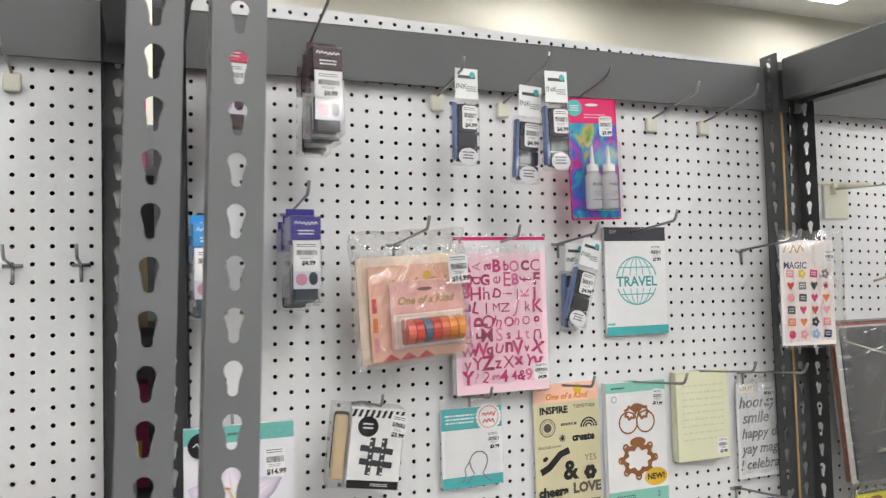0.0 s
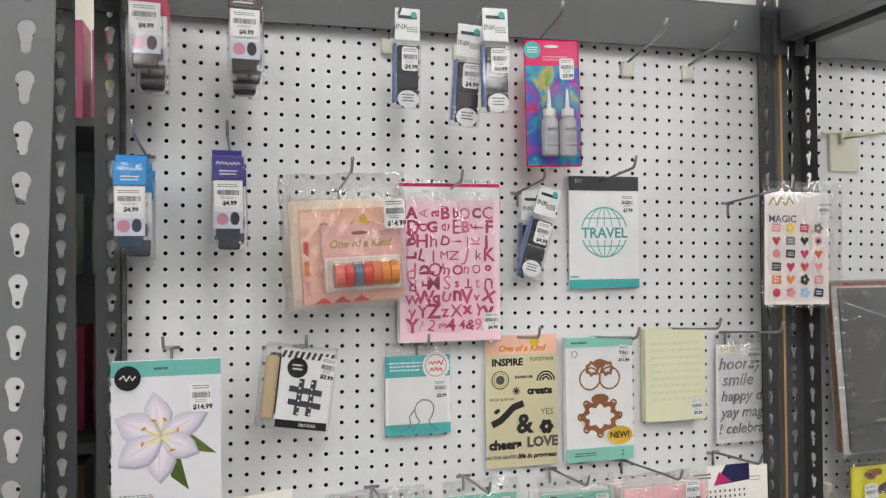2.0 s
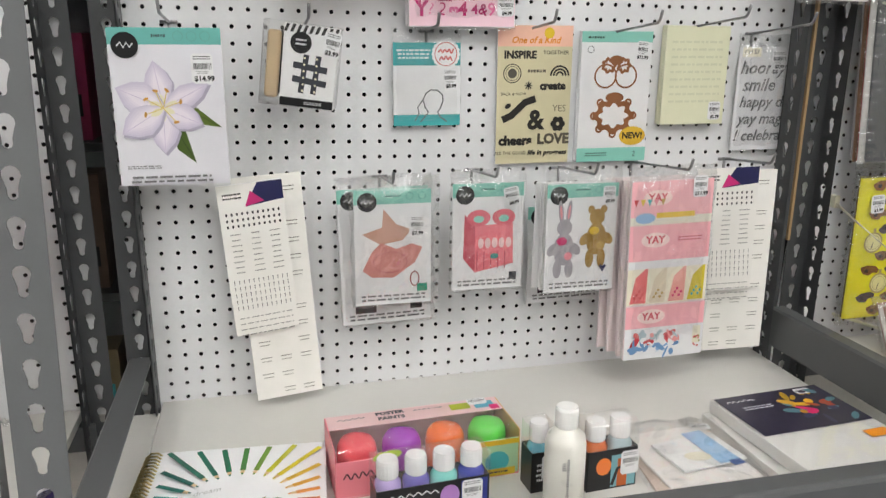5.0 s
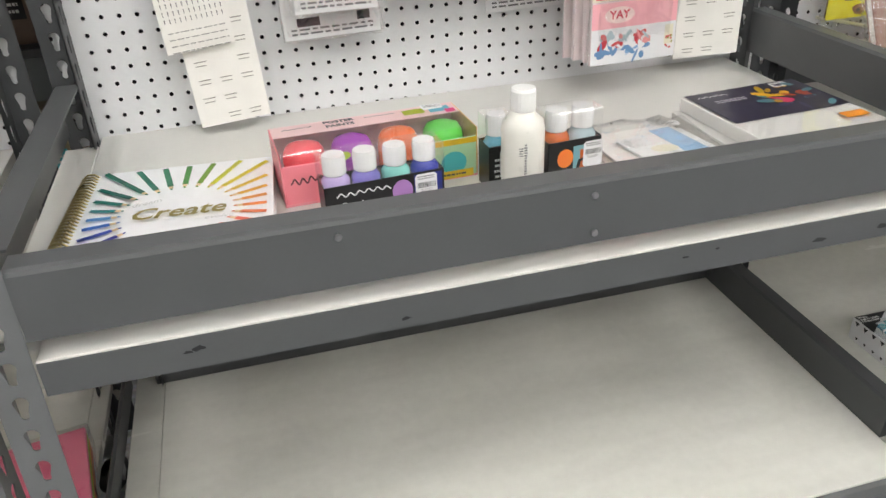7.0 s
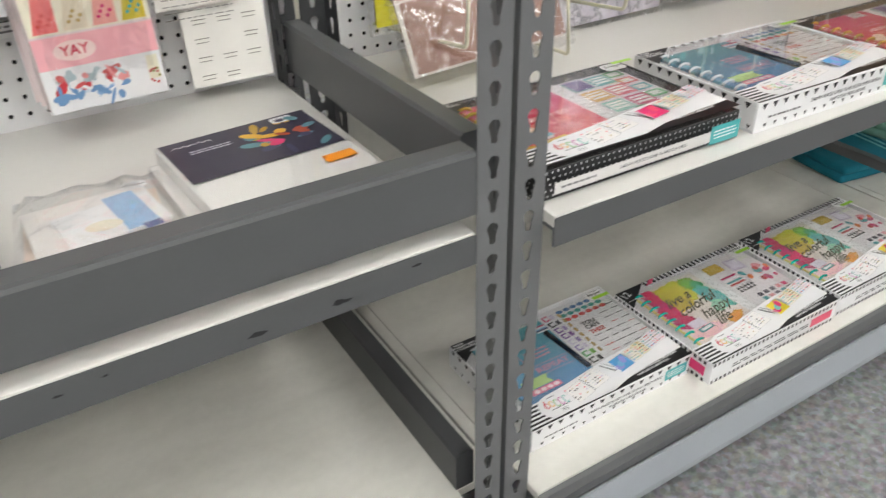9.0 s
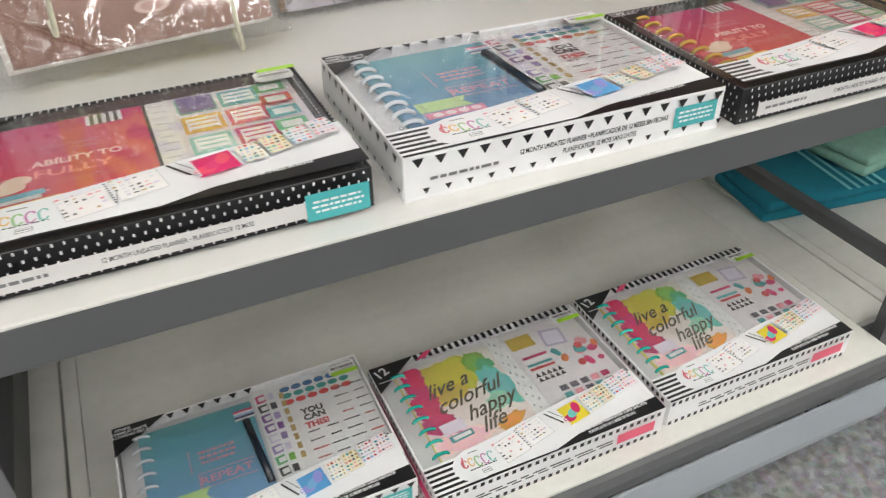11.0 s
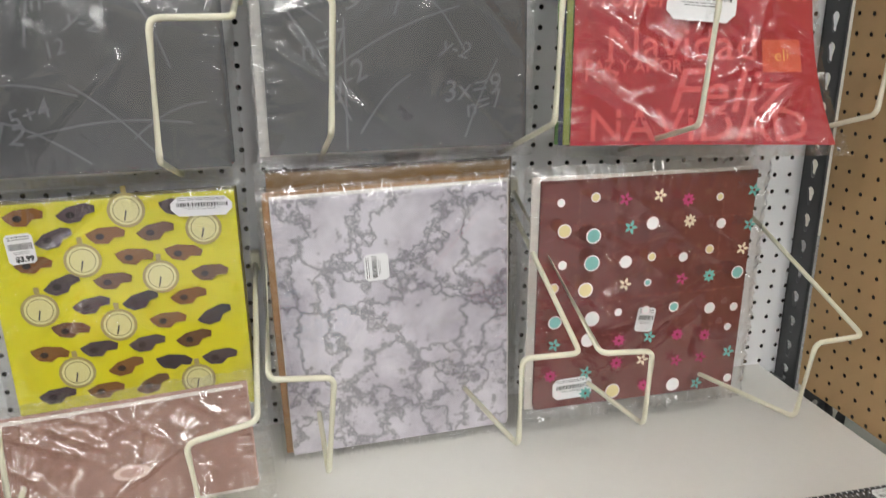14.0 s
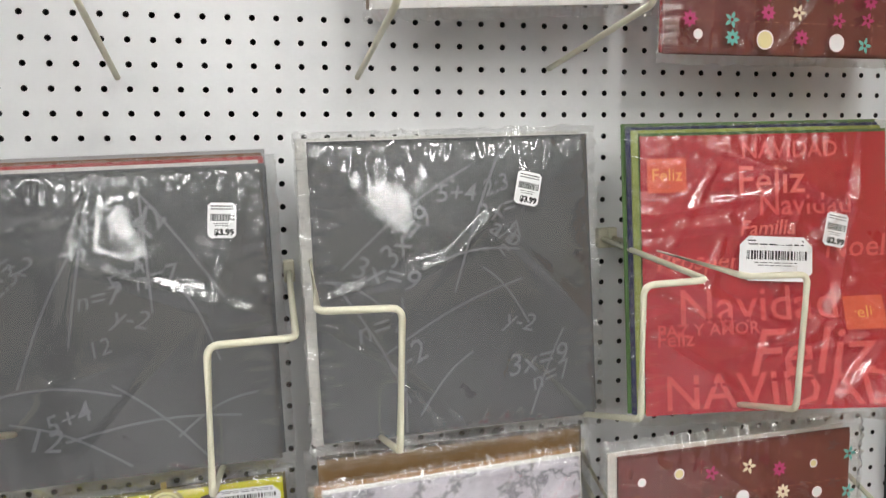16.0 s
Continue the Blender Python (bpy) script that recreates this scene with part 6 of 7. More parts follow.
def planner(x, y, z, kind, w=0.338, d=0.24, h=0.045, rot=0):
    """A shallow boxed planner kit: a printed tray with a clear window, a planner and sticker sheets inside and a printed sleeve along the front."""
    labels = {"teal": "white boxed planner kit with a teal cover and sticker sheets", "pink": "black dotted boxed planner kit with a hot pink cover", "bright": "striped boxed planner kit with a bright painted cover"}
    e = empty("planner_box", pose(x, y, z, 0, 0, rot), labels[kind], "planner box", "boxed planners")
    base = WHITE if kind != "pink" else BLACK
    mark = BLACK if kind != "pink" else WHITE
    rim, t = 0.008, 0.003
    part("tray_floor", rounded_box(0, w, 0, d, 0, 0.004, 0.0008, 1), base, e)
    for a in ((0, w, 0, t), (0, w, d - t, d), (0, t, t, d - t), (w - t, w, t, d - t)):
        part("tray_wall", rounded_box(*a, 0.004, h, 0.0006, 1), base, e)
    up = Matrix.Rotation(math.radians(-90), 4, "X")
    inner = h - 0.007
    part("insert", rounded_box(0.006, w - 0.006, 0.006, d - 0.006, 0.005, inner - 0.003, 0.001, 1), ink(214, 214, 216) if kind != "pink" else ink(40, 38, 40), e)
    # planner cover
    cw = w * 0.5
    cov = {"teal": ink(70, 150, 176, 0.2), "pink": ink(226, 50, 96, 0.2), "bright": ink(238, 226, 130, 0.2)}[kind]
    cover = part("planner_cover", rounded_box(0.03, 0.03 + cw - 0.02, 0.05, d - 0.022, inner - 0.003, inner + 0.002, 0.0015, 2), cov, e)
    p = Print(at=Matrix.Translation((0, 0, inner + 0.0022)) @ up)
    c0, c1, v0, v1 = 0.031, 0.009 + cw, 0.051, d - 0.023
    # the teal pair is lightened: glare off the window is mixed into its colour
    tones = {"teal": ((86, 168, 178), (96, 146, 194)), "pink": ((212, 36, 116), (226, 84, 78)), "bright": ((236, 230, 220), (240, 226, 222))}[kind]
    for i in range(12):
        c = [int(a_ + (b_ - a_) * (1 - i / 11)) for a_, b_ in zip(*tones)]
        p.rect(ink(*c, 0.2), (c0 + c1) / 2, v0 + (v1 - v0) * (i + 0.5) / 12, c1 - c0, (v1 - v0) / 12 + 0.0003)
    if kind == "teal":
        rose = ink(206, 128, 150)
        p.text(rose, "REPEAT", c0 + 0.095, v0 + 0.058, 0.017, bold=0.0003, sx=1.15)
        for q in ((0.062, 0.047, 0.132, 0.047), (0.062, 0.07, 0.132, 0.07), (0.055, 0.075, 0.055, 0.112), (0.062, 0.047, 0.062, 0.07)):
            p.line(rose, [(c0 + q[0], v0 + q[1]), (c0 + q[2], v0 + q[3])], 0.0012)
        p.bars(rose, c0 + 0.09, v0 + 0.095, 0.06, 0.026, 3, 8, 0.7, 0.5)
        p.poly(ink(178, 214, 130), [(c0 + 0.018, v0 + 0.026), (c0 + 0.072, v0 + 0.026), (c0 + 0.066, v0 + 0.037), (c0 + 0.072, v0 + 0.047), (c0 + 0.018, v0 + 0.047)])
        p.text(BLACK, "TODAY", c0 + 0.024, v0 + 0.0365, 0.006, rot=90)
        p.rect(ink(230, 120, 156), c0 + 0.05, v0 + 0.018, 0.06, 0.012)
        for i in range(4):
            p.oval(ink(246, 226, 232), c0 + 0.032 + 0.013 * i, v0 + 0.018, 0.0055, 0.004, n=12)
        for i, q in enumerate((HOT, WHITE, SKY, NAVY, WHITE)):
            p.rect(q, c1 - 0.012, v1 - 0.014 - 0.0036 * i, 0.026, 0.0036)
    elif kind == "pink":
        for i in range(9):
            p.rect(BLACK if i % 2 else WHITE, c0 + 0.098 + 0.0036 * i, v1 - 0.012, 0.0036, 0.022)
        p.bars(ink(190, 30, 96), c0 + 0.08, v0 + 0.108, 0.055, 0.02, 2, 6, 0.7, 0.6)
        p.text(ink(250, 214, 206), "ABILITY TO", c0 + 0.085, v0 + 0.083, 0.0145, bold=0.0004), p.text(ink(246, 138, 124), "FULLY", c0 + 0.08, v0 + 0.064, 0.018, bold=0.0003, sx=1.3), p.text(ink(206, 60, 64), "EXPERIENCE", c0 + 0.09, v0 + 0.045, 0.012, bold=0.0003)
        p.oval(ink(240, 214, 190), c0 + 0.026, v0 + 0.05, 0.017, 0.01), p.oval(ink(240, 214, 190), c0 + 0.036, v0 + 0.06, 0.012, 0.008)
        p.rect(ink(98, 178, 196), c0 + 0.036, v0 + 0.034, 0.042, 0.009, 4), p.rect(ink(222, 214, 206), c0 + 0.036, v0 + 0.027, 0.036, 0.006, 4), p.rect(YELLOW, c0 + 0.046, v0 + 0.017, 0.046, 0.011, 5)
        for q in range(9):
            p.oval(ink(250, 190, 200), c0 + 0.02 + 0.013 * q, v0 + 0.02 + 0.14 * ((q * 37) % 10) / 10, 0.0012, n=6)
    else:
        rng = random.Random(6)

        def dab(c, u, v, a, b, turn=0, k=3):
            """Ragged strokes of thin paint, each a little lighter or darker than the one before."""
            for j in range(k):
                m_, n_ = ink(*[max(0, min(255, int(x_ + rng.uniform(-18, 18)))) for x_ in c]), 30
                ct, st = math.cos(math.radians(turn)), math.sin(math.radians(turn))
                pts = []
                for i in range(n_):
                    t_ = 2 * math.pi * i / n_
                    r_ = (1 - 0.16 * j) * rng.uniform(0.74, 1.1)
                    x_, y_ = a * r_ * math.cos(t_), b * r_ * math.sin(t_)
                    pts.append((min(c1, max(c0, u + ct * x_ - st * y_)), min(v1, max(v0, v + st * x_ + ct * y_))))
                p.poly(m_, pts)
        dab((246, 206, 206), c0 + 0.04, v0 + 0.02, 0.045, 0.02)
        dab((222, 202, 44), c0 + 0.074, v0 + 0.128, 0.062, 0.042, 8)
        dab((226, 200, 50), c0 + 0.06, v0 + 0.1, 0.032, 0.018, 12)
        dab((140, 184, 70), c0 + 0.116, v0 + 0.142, 0.02, 0.022, -20)
        dab((76, 178, 120), c0 + 0.126, v0 + 0.128, 0.014, 0.018)
        dab((110, 190, 190), c0 + 0.126, v0 + 0.088, 0.024, 0.046, 14)
        dab((150, 208, 202), c0 + 0.112, v0 + 0.062, 0.02, 0.014, 30)
        for q in range(6):
            dab((206, 34, 106), c0 + 0.018 + 0.006 * (q % 2), v0 + 0.05 + 0.019 * q, 0.031, 0.014, 150 - 12 * q, 2)
        dab((236, 166, 60), c0 + 0.112, v0 + 0.022, 0.024, 0.011, 20)
        p.rect(ink(222, 214, 226), c0 + 0.036, v0 + 0.044, 0.034, 0.02, 5), p.rect(ink(60, 160, 160), c0 + 0.04, v0 + 0.026, 0.034, 0.011, 5), p.rect(ink(226, 226, 226), c0 + 0.041, v0 + 0.0265, 0.026, 0.006, 5)
        for i, (t_, u_) in enumerate((("live a", 0.056), ("colorful", 0.076), ("happy", 0.096), ("life", 0.086))):
            p.text(ink(84, 76, 54), t_, c0 + u_, v0 + 0.114 - 0.028 * i, 0.035, bold=0.0004, shear=0.65, rot=7, sx=0.92)
    p.obj("cover_print", cover)
    if kind == "teal":
        part("pen", tube([(cw * 0.985, d * 0.76, inner + 0.004), (cw * 1.0, d * 0.6, inner + 0.004), (cw * 1.03, d * 0.3, inner + 0.004)], 0.0052, 10), ink(24, 34, 46, 0.2), e, "black pen", smooth=True)
    for i in range(8):
        r = tube([(0.033 + 0.011 * math.cos(q), 0.06 + (d - 0.09) * i / 7.0, inner + 0.002 + 0.006 * math.sin(q)) for q in [math.pi * k / 8 for k in range(9)]], 0.0022, 6)
        part("ring_disc", r, {"teal": ink(190, 196, 200, 0.2), "pink": ink(176, 140, 70, 0.2), "bright": ink(40, 176, 160, 0.2)}[kind], e, smooth=True)
    # sticker sheets
    p = Print(at=Matrix.Translation((0, 0, inner - 0.001)) @ up)
    sx0, sx1 = cw + 0.014, w - (0.004 if kind == "teal" else 0.012)
    rng = random.Random(3)
    if kind == "teal":
        p.rect(WHITE, (sx0 + sx1) / 2, d * 0.58, sx1 - sx0, d * 0.8)
        for j, c in enumerate((ink(40, 110, 170), ink(40, 160, 150), ink(226, 70, 70))):
            for i in range(6):
                p.oval(c, sx0 + 0.045 + 0.0165 * i, d * 0.92 - 0.013 * j, 0.0072, 0.005)
        for i in range(8):
            p.rect((HOT, BLACK, PURPLE, PURPLE, LILAC, ink(150, 130, 190), GREEN, BLACK)[i], sx0 + 0.01, d * 0.9 - 0.019 * i, 0.013, 0.014, 6), p.rect(WHITE, sx0 + 0.0115, d * 0.9 - 0.019 * i, 0.009, 0.008, 6), p.rect((LILAC, DUSK, ink(170, 150, 200), PURPLE, ink(140, 120, 180), LILAC, ink(120, 200, 60), BLACK)[i], sx0 + 0.024, d * 0.9 - 0.019 * i, 0.008, 0.012)
            p.rect(GOLD, sx0 + 0.038, d * 0.88 - 0.016 * i, 0.006, 0.011)
        p.text(BLACK, "YOU", sx0 + 0.07, d * 0.7, 0.014, bold=0.0006), p.text(BLACK, "CAN", sx0 + 0.07, d * 0.65, 0.014, bold=0.0006), p.text(RED, "THIS!", sx0 + 0.07, d * 0.59, 0.014, bold=0.0006)
        for j in range(9):
            for i in range(4):
                if i > 1 or j > 3:
                    p.bars(rng.choice((DUSK, DUSK, GREY, RED, BLACK)), sx0 + 0.062 + 0.026 * i, d * 0.8 - 0.0155 * j, 0.022, 0.005, 1, i * 9 + j, 0.6, 0.5)
    elif kind == "pink":
        p.rect(ink(226, 216, 222), (sx0 + sx1) / 2, d * 0.57, sx1 - sx0, d * 0.74), p.rect(ink(240, 236, 236), sx0 + 0.01, d * 0.58, 0.022, d * 0.72)
        for i in range(12):
            p.bars(ink(120, 110, 110), sx0 + 0.01, d * 0.9 - 0.014 * i, 0.014, 0.003, 1, i)
        p.rect(ink(90, 60, 140), sx0 + 0.045, d * 0.84, 0.034, 0.036)
        for j in range(3):
            for i in range(2):
                c = (ink(60, 160, 150), TEAL, ink(236, 180, 50), ink(230, 80, 110), MINT, HOT)[2 * j + i]
                p.rect(c, sx0 + 0.045 + 0.042 * i, d * 0.84 - 0.044 * j - (0.0 if i else 0.0), 0.038, 0.036), p.rect(ink(244, 240, 236), sx0 + 0.045 + 0.042 * i, d * 0.84 - 0.044 * j, 0.03, 0.026)
                for q in range(3):
                    p.rect(c, sx0 + 0.045 + 0.042 * i, d * 0.875 - 0.044 * j - 0.009 * q - 0.002, 0.026, 0.003)
        for j in range(4):
            c = (GREEN, RED, TEAL, ink(90, 190, 120))[j]
            p.rect(c, sx0 + 0.12, d * 0.87 - 0.03 * j, 0.03, 0.022), p.rect(ink(240, 240, 236), sx0 + 0.12, d * 0.87 - 0.03 * j, 0.02, 0.013)
        p.rect(ink(90, 60, 140), sx0 + 0.045, d * 0.84, 0.034, 0.036)
        petal(p, GREEN, sx0 + 0.05, d * 0.35, 20, 0.03, 0.014), p.oval(ROSE, sx0 + 0.09, d * 0.36, 0.012, 0.008)
    else:
        p.rect(WHITE, sx0 + 0.008, d * 0.58, 0.026, d * 0.74), p.rect(ink(226, 222, 224), sx0 + 0.085, d * 0.58, 0.125, d * 0.72)
        for i in range(22):
            p.rect(GREY, sx0 + 0.002 + 0.006 * (i % 3), d * 0.92 - 0.0075 * i, 0.0014, 0.004)
        p.rect(ink(200, 170, 50), sx0 + 0.045, d * 0.84, 0.04, 0.026), p.rect(ink(196, 186, 210), sx0 + 0.095, d * 0.8, 0.036, 0.036, -8), p.rect(ink(226, 220, 236), sx0 + 0.095, d * 0.8, 0.027, 0.027, -8)
        for i in range(4):
            p.rect((HOT, WHITE, TEAL, RED)[i], sx0 + 0.05, d * 0.7 - 0.008 * i, 0.04, 0.005)
        for i in range(14):
            p.oval(rng.choice((RED, HOT, ORANGE, ROSE, TEAL)), sx0 + rng.uniform(0.08, 0.145), d * rng.uniform(0.5, 0.72), rng.uniform(0.004, 0.011), rng.uniform(0.004, 0.008), rng.uniform(0, 180), 10)
        for j in range(2):
            for i in range(5):
                p.poly(BLACK, [(sx0 + 0.03 + 0.009 * i, d * 0.49 + 0.009 * j), (sx0 + 0.038 + 0.009 * i, d * 0.49 + 0.009 * j), (sx0 + 0.034 + 0.009 * i, d * 0.49 + 0.009 + 0.009 * j)])
                p.rect(rng.choice((ink(90, 84, 96), ROSE, TEAL, HOT)), sx0 + 0.055 + 0.017 * i, d * 0.37 + 0.014 * j - 0.008, 0.012, 0.01)
    p.obj("sticker_sheet", e, "printed planner sticker sheet")
    # sleeve along the front, corner flash, window
    p = Print(at=Matrix.Translation((0, 0, h)) @ up)
    p.poly(mark if kind == "teal" else BLACK, [(0.001, d - 0.052), (0.07, d - 0.001), (0.001, d - 0.001)])
    for i, t_ in enumerate({"teal": ("FITNESS", "FORME ET SANTÉ", "ACTIVIDAD FÍSICA"), "pink": ("BUDGET", "PRESUPUESTO"), "bright": ()}[kind]):
        p.text(WHITE, t_, (0.0145, 0.0225, 0.0235)[i] if kind == "teal" else (0.013, 0.0205)[i], d - 0.0065 - 0.0063 * i, 0.0062, bold=0.0002, sx=0.9)
    if kind == "bright":
        p.text(WHITE, "12", 0.015, d - 0.016, 0.022, bold=0.0005, rot=20), p.bars(WHITE, 0.017, d - 0.033, 0.022, 0.004, 1, 6)
        for i in range(30):
            if i > 5:
                p.rect(BLACK, 0.006 + (w - 0.008) * i / 30, d - 0.007, 0.0058, 0.0125)
        p.poly(ink(226, 80, 120), [(0.07, d - 0.013), (0.085, d - 0.013), (0.1, d - 0.001), (0.088, d - 0.001)])
    elif kind == "teal":
        for i in range(13):
            u = 0.07 + 0.021 * i
            if u < w * 0.52:
                p.poly(BLACK, [(u, d - 0.004), (u + 0.011, d - 0.004), (u + 0.0055, d - 0.014)])
    else:
        for j in range(2):
            for i in range(44):
                p.rect(WHITE, 0.01 + 0.0073 * i, d - 0.005 - 0.008 * j, 0.0012, 0.0035)
        for i in range(26):
            for q in (0.004, w - 0.012, w - 0.004):
                p.rect(WHITE, q, 0.05 + 0.0072 * i, 0.0012, 0.003)
    rng = random.Random(4)
    p.rect(BLACK, w / 2, 0.0215, w - 0.002, 0.043)
    for i in range(6):
        p.rect(WHITE, 0.036, 0.0052 + 0.0078 * i, 0.07, 0.0038)
    p.poly(WHITE, [(0.05, 0.004), (0.041, 0.01), (0.035, 0.022), (0.037, 0.036), (0.046, 0.046), (0.06, 0.051), (0.11, 0.055), (0.16, 0.062), (0.22, 0.07), (w - 0.002, 0.078), (w - 0.002, 0.022), (w * 0.78, 0.018), (w * 0.62, 0.012), (w * 0.5, 0.002)])
    p.bars(DUSK, 0.07, 0.045, 0.016, 0.0032, 1, 4)
    for i, c in enumerate(((214, 96, 110), (232, 184, 96), (140, 190, 120), (196, 110, 170), (120, 190, 180))):
        p.line(ink(*c), [(0.052 + 0.009 * i + 0.0035 * math.cos(q), 0.031 + 0.006 * math.sin(q) - 0.004 * (i in (2, 3, 4)) * (q > 3.6)) for q in [0.4 + 0.5 * k for k in range(12)]], 0.0018)
    p.line(ink(214, 96, 110), [(0.05, 0.026), (0.051, 0.034), (0.053, 0.042)], 0.0018)
    p.bars(DUSK, 0.073, 0.0195, 0.04, 0.0036, 1, 9), p.rect(GREY, 0.074, 0.012, 0.012, 0.0065), p.rect(WHITE, 0.074, 0.012, 0.0108, 0.0053), p.bars(DUSK, 0.074, 0.012, 0.009, 0.003, 1, 2)
    # an open planner with its rings
    for x_, y_, k in ((0.118, 0.03, 0), (0.158, 0.04, 1)):
        p.rect(ink(196, 194, 196), x_, y_, 0.0385, 0.0345, 12), p.rect(ink(240, 238, 236), x_, y_, 0.0375, 0.0335, 12)
        for q in range(34):
            i, j = q % 6, q // 6
            if rng.random() < 0.75:
                p.rect(rng.choice((GREY, DUSK, ROSE, PALE, GOLD, PALE, LILAC)), x_ - 0.0145 + 0.0058 * i - 0.0012 * j, y_ - 0.0135 + 0.0052 * j + 0.0012 * i, rng.uniform(0.0015, 0.0045), rng.uniform(0.001, 0.003), 12)
    for q in range(9):
        p.oval(DUSK, 0.1395 - 0.0008 * q, 0.0185 + 0.0039 * q, 0.0014, 0.0009, n=8)
    p.line(BLACK, [(0.182, 0.058), (0.198, 0.034)], 0.0022), p.line(GREY, [(0.189, 0.06), (0.206, 0.036)], 0.001)
    # its cover and loose sheets
    cc = {"teal": ((92, 160, 212), (150, 150, 214), (120, 176, 214)), "pink": ((222, 42, 112), (236, 84, 112), (226, 60, 120)), "bright": ((226, 206, 60), (214, 50, 110), (110, 196, 190))}[kind]
    p.rect(ink(*cc[0]), 0.219, 0.044, 0.034, 0.031, 10)
    for q in range(3):
        p.oval(ink(*cc[1 + q % 2]), 0.21 + 0.008 * q, 0.037 + 0.0065 * q, 0.0095, 0.006, 40 * q, 14)
    for q in range(8):
        p.oval(WHITE, 0.2045 - 0.0007 * q, 0.0295 + 0.0039 * q, 0.0016, n=8)
    for i, c in enumerate(((238, 234, 220), (234, 226, 196), (232, 232, 236), (238, 226, 230))):
        x_, y_ = 0.25 + 0.022 * i, 0.05 + 0.0045 * i
        p.rect(ink(200, 200, 200), x_, y_, 0.0208, 0.0308, 9), p.rect(ink(*c), x_, y_, 0.02, 0.03, 9)
        for q in range(20):
            p.rect(rng.choice((DUSK, GOLD, ROSE, SKY, RED, GREY, LILAC, TEAL)), x_ - 0.0075 + 0.005 * (q % 4), y_ - 0.012 + 0.0055 * (q // 4) + 0.0008 * (q % 4), rng.uniform(0.0015, 0.004), rng.uniform(0.0012, 0.0036), 9)
    p.text(WHITE, "12 MONTH UNDATED PLANNER • PLANIFICATEUR 12 MOIS SANS DATES", w * 0.735, 0.0105, 0.0056, bold=0.00022, sx=0.72, rot=2.2)
    p.text(WHITE, "PLANIFICADOR DE 12 MESES SIN FECHAS", w * 0.75, 0.0042, 0.0056, bold=0.00022, sx=0.72, rot=2.2)
    price_sticker(e, w - 0.026, d - 0.02, 0, "", 0.04, 0.026, 0, Matrix.Translation((0, 0, h + 0.0004)) @ up)
    p.rect(ink(170, 220, 60), w - 0.026, d - 0.036, 0.038, 0.008)
    p.obj("sleeve_print", e, "printed paper sleeve")
    Geo().box(t, w - t, t, d - t, h - 0.0018, h - 0.0012, FILM_STIFF).obj("window", e, "clear plastic window")
    # printed front and left faces
    for face in ("front", "left"):
        at = Matrix.Identity(4) if face == "front" else Matrix.Translation((0, d, 0)) @ Matrix.Rotation(math.radians(-90), 4, "Z")
        L_ = w if face == "front" else d
        p = Print(at=at)
        if kind == "teal":
            for i in range(int(L_ / 0.021)):
                u = 0.008 + 0.021 * i
                p.poly(BLACK, [(u, h - 0.003), (u + 0.011, h - 0.003), (u + 0.0055, h - 0.012)])
                p.poly(BLACK, [(u + 0.009, 0.012), (u + 0.016, 0.012), (u + 0.0125, 0.006)])
            if face == "front":
                p.bars(GREY, w * 0.17, h * 0.47, w * 0.2, 0.005, 1, 3, 1, 0.6), p.text(DUSK, "12 MONTH UNDATED PLANNER • PLANIFICADOR DE 12 MESES SIN FECHAS", w * 0.565, h * 0.58, 0.0072, bold=0.00015, sx=0.66), p.text(DUSK, "PLANIFICATEUR 12 MOIS SANS DATES", w * 0.58, h * 0.38, 0.0072, bold=0.00015, sx=0.66), p.rect(TEAL, w * 0.9, h * 0.52, 0.05, 0.022), p.bars(WHITE, w * 0.9, h * 0.52, 0.042, 0.014, 3, 5)
        elif kind == "pink":
            for j in range(5):
                for i in range(int(L_ / 0.0085)):
                    p.rect(WHITE, 0.005 + 0.0085 * i + 0.004 * (j % 2), 0.005 + 0.0088 * j, 0.0014, 0.003)
            if face == "front":
                p.rect(ink(214, 212, 210), w * 0.45, h * 0.45, w * 0.8, 0.015), p.bars(GREY, w * 0.16, h * 0.45, w * 0.16, 0.005, 1, 5, 1, 0.6), p.text(DUSK, "12 MONTH UNDATED PLANNER • PLANIFICATEUR 12 MOIS", w * 0.52, h * 0.45, 0.0062, bold=0.0001, sx=0.7), p.rect(TEAL, w * 0.9, h * 0.47, 0.055, 0.026), p.bars(WHITE, w * 0.9, h * 0.47, 0.045, 0.014, 3, 5)
        else:
            for i in range(int(L_ / 0.011)):
                p.rect(BLACK, 0.006 + 0.011 * i, h - 0.004, 0.0055, 0.007), p.rect(BLACK, 0.006 + 0.011 * i, 0.004, 0.0055, 0.007)
            if face == "front":
                p.rect(ink(230, 90, 120), w * 0.86, h * 0.5, 0.06, 0.018), p.bars(DUSK, w * 0.45, h * 0.5, w * 0.6, 0.01, 2, 4, 1, 0.5)
            else:
                p.rect(HOT, d * 0.5, h * 0.5, d * 0.9, 0.02)
        p.obj("side_print", e)
    return e


planner(1.285, 0.556, SHELF_Z, "pink", h=0.039)
planner(1.647, 0.546, SHELF_Z, "teal", rot=-1)
planner(2.004, 0.536, SHELF_Z, "pink", h=0.039, rot=-0.5)
planner(1.322, 0.585, LOW_Z, "teal", rot=-0.5)
planner(1.668, 0.542, LOW_Z, "bright")
planner(2.016, 0.545, LOW_Z, "bright")

# ---------------------------------------------------------------- goods on the lipped shelf
UP = Matrix.Rotation(math.radians(-90), 4, "X")


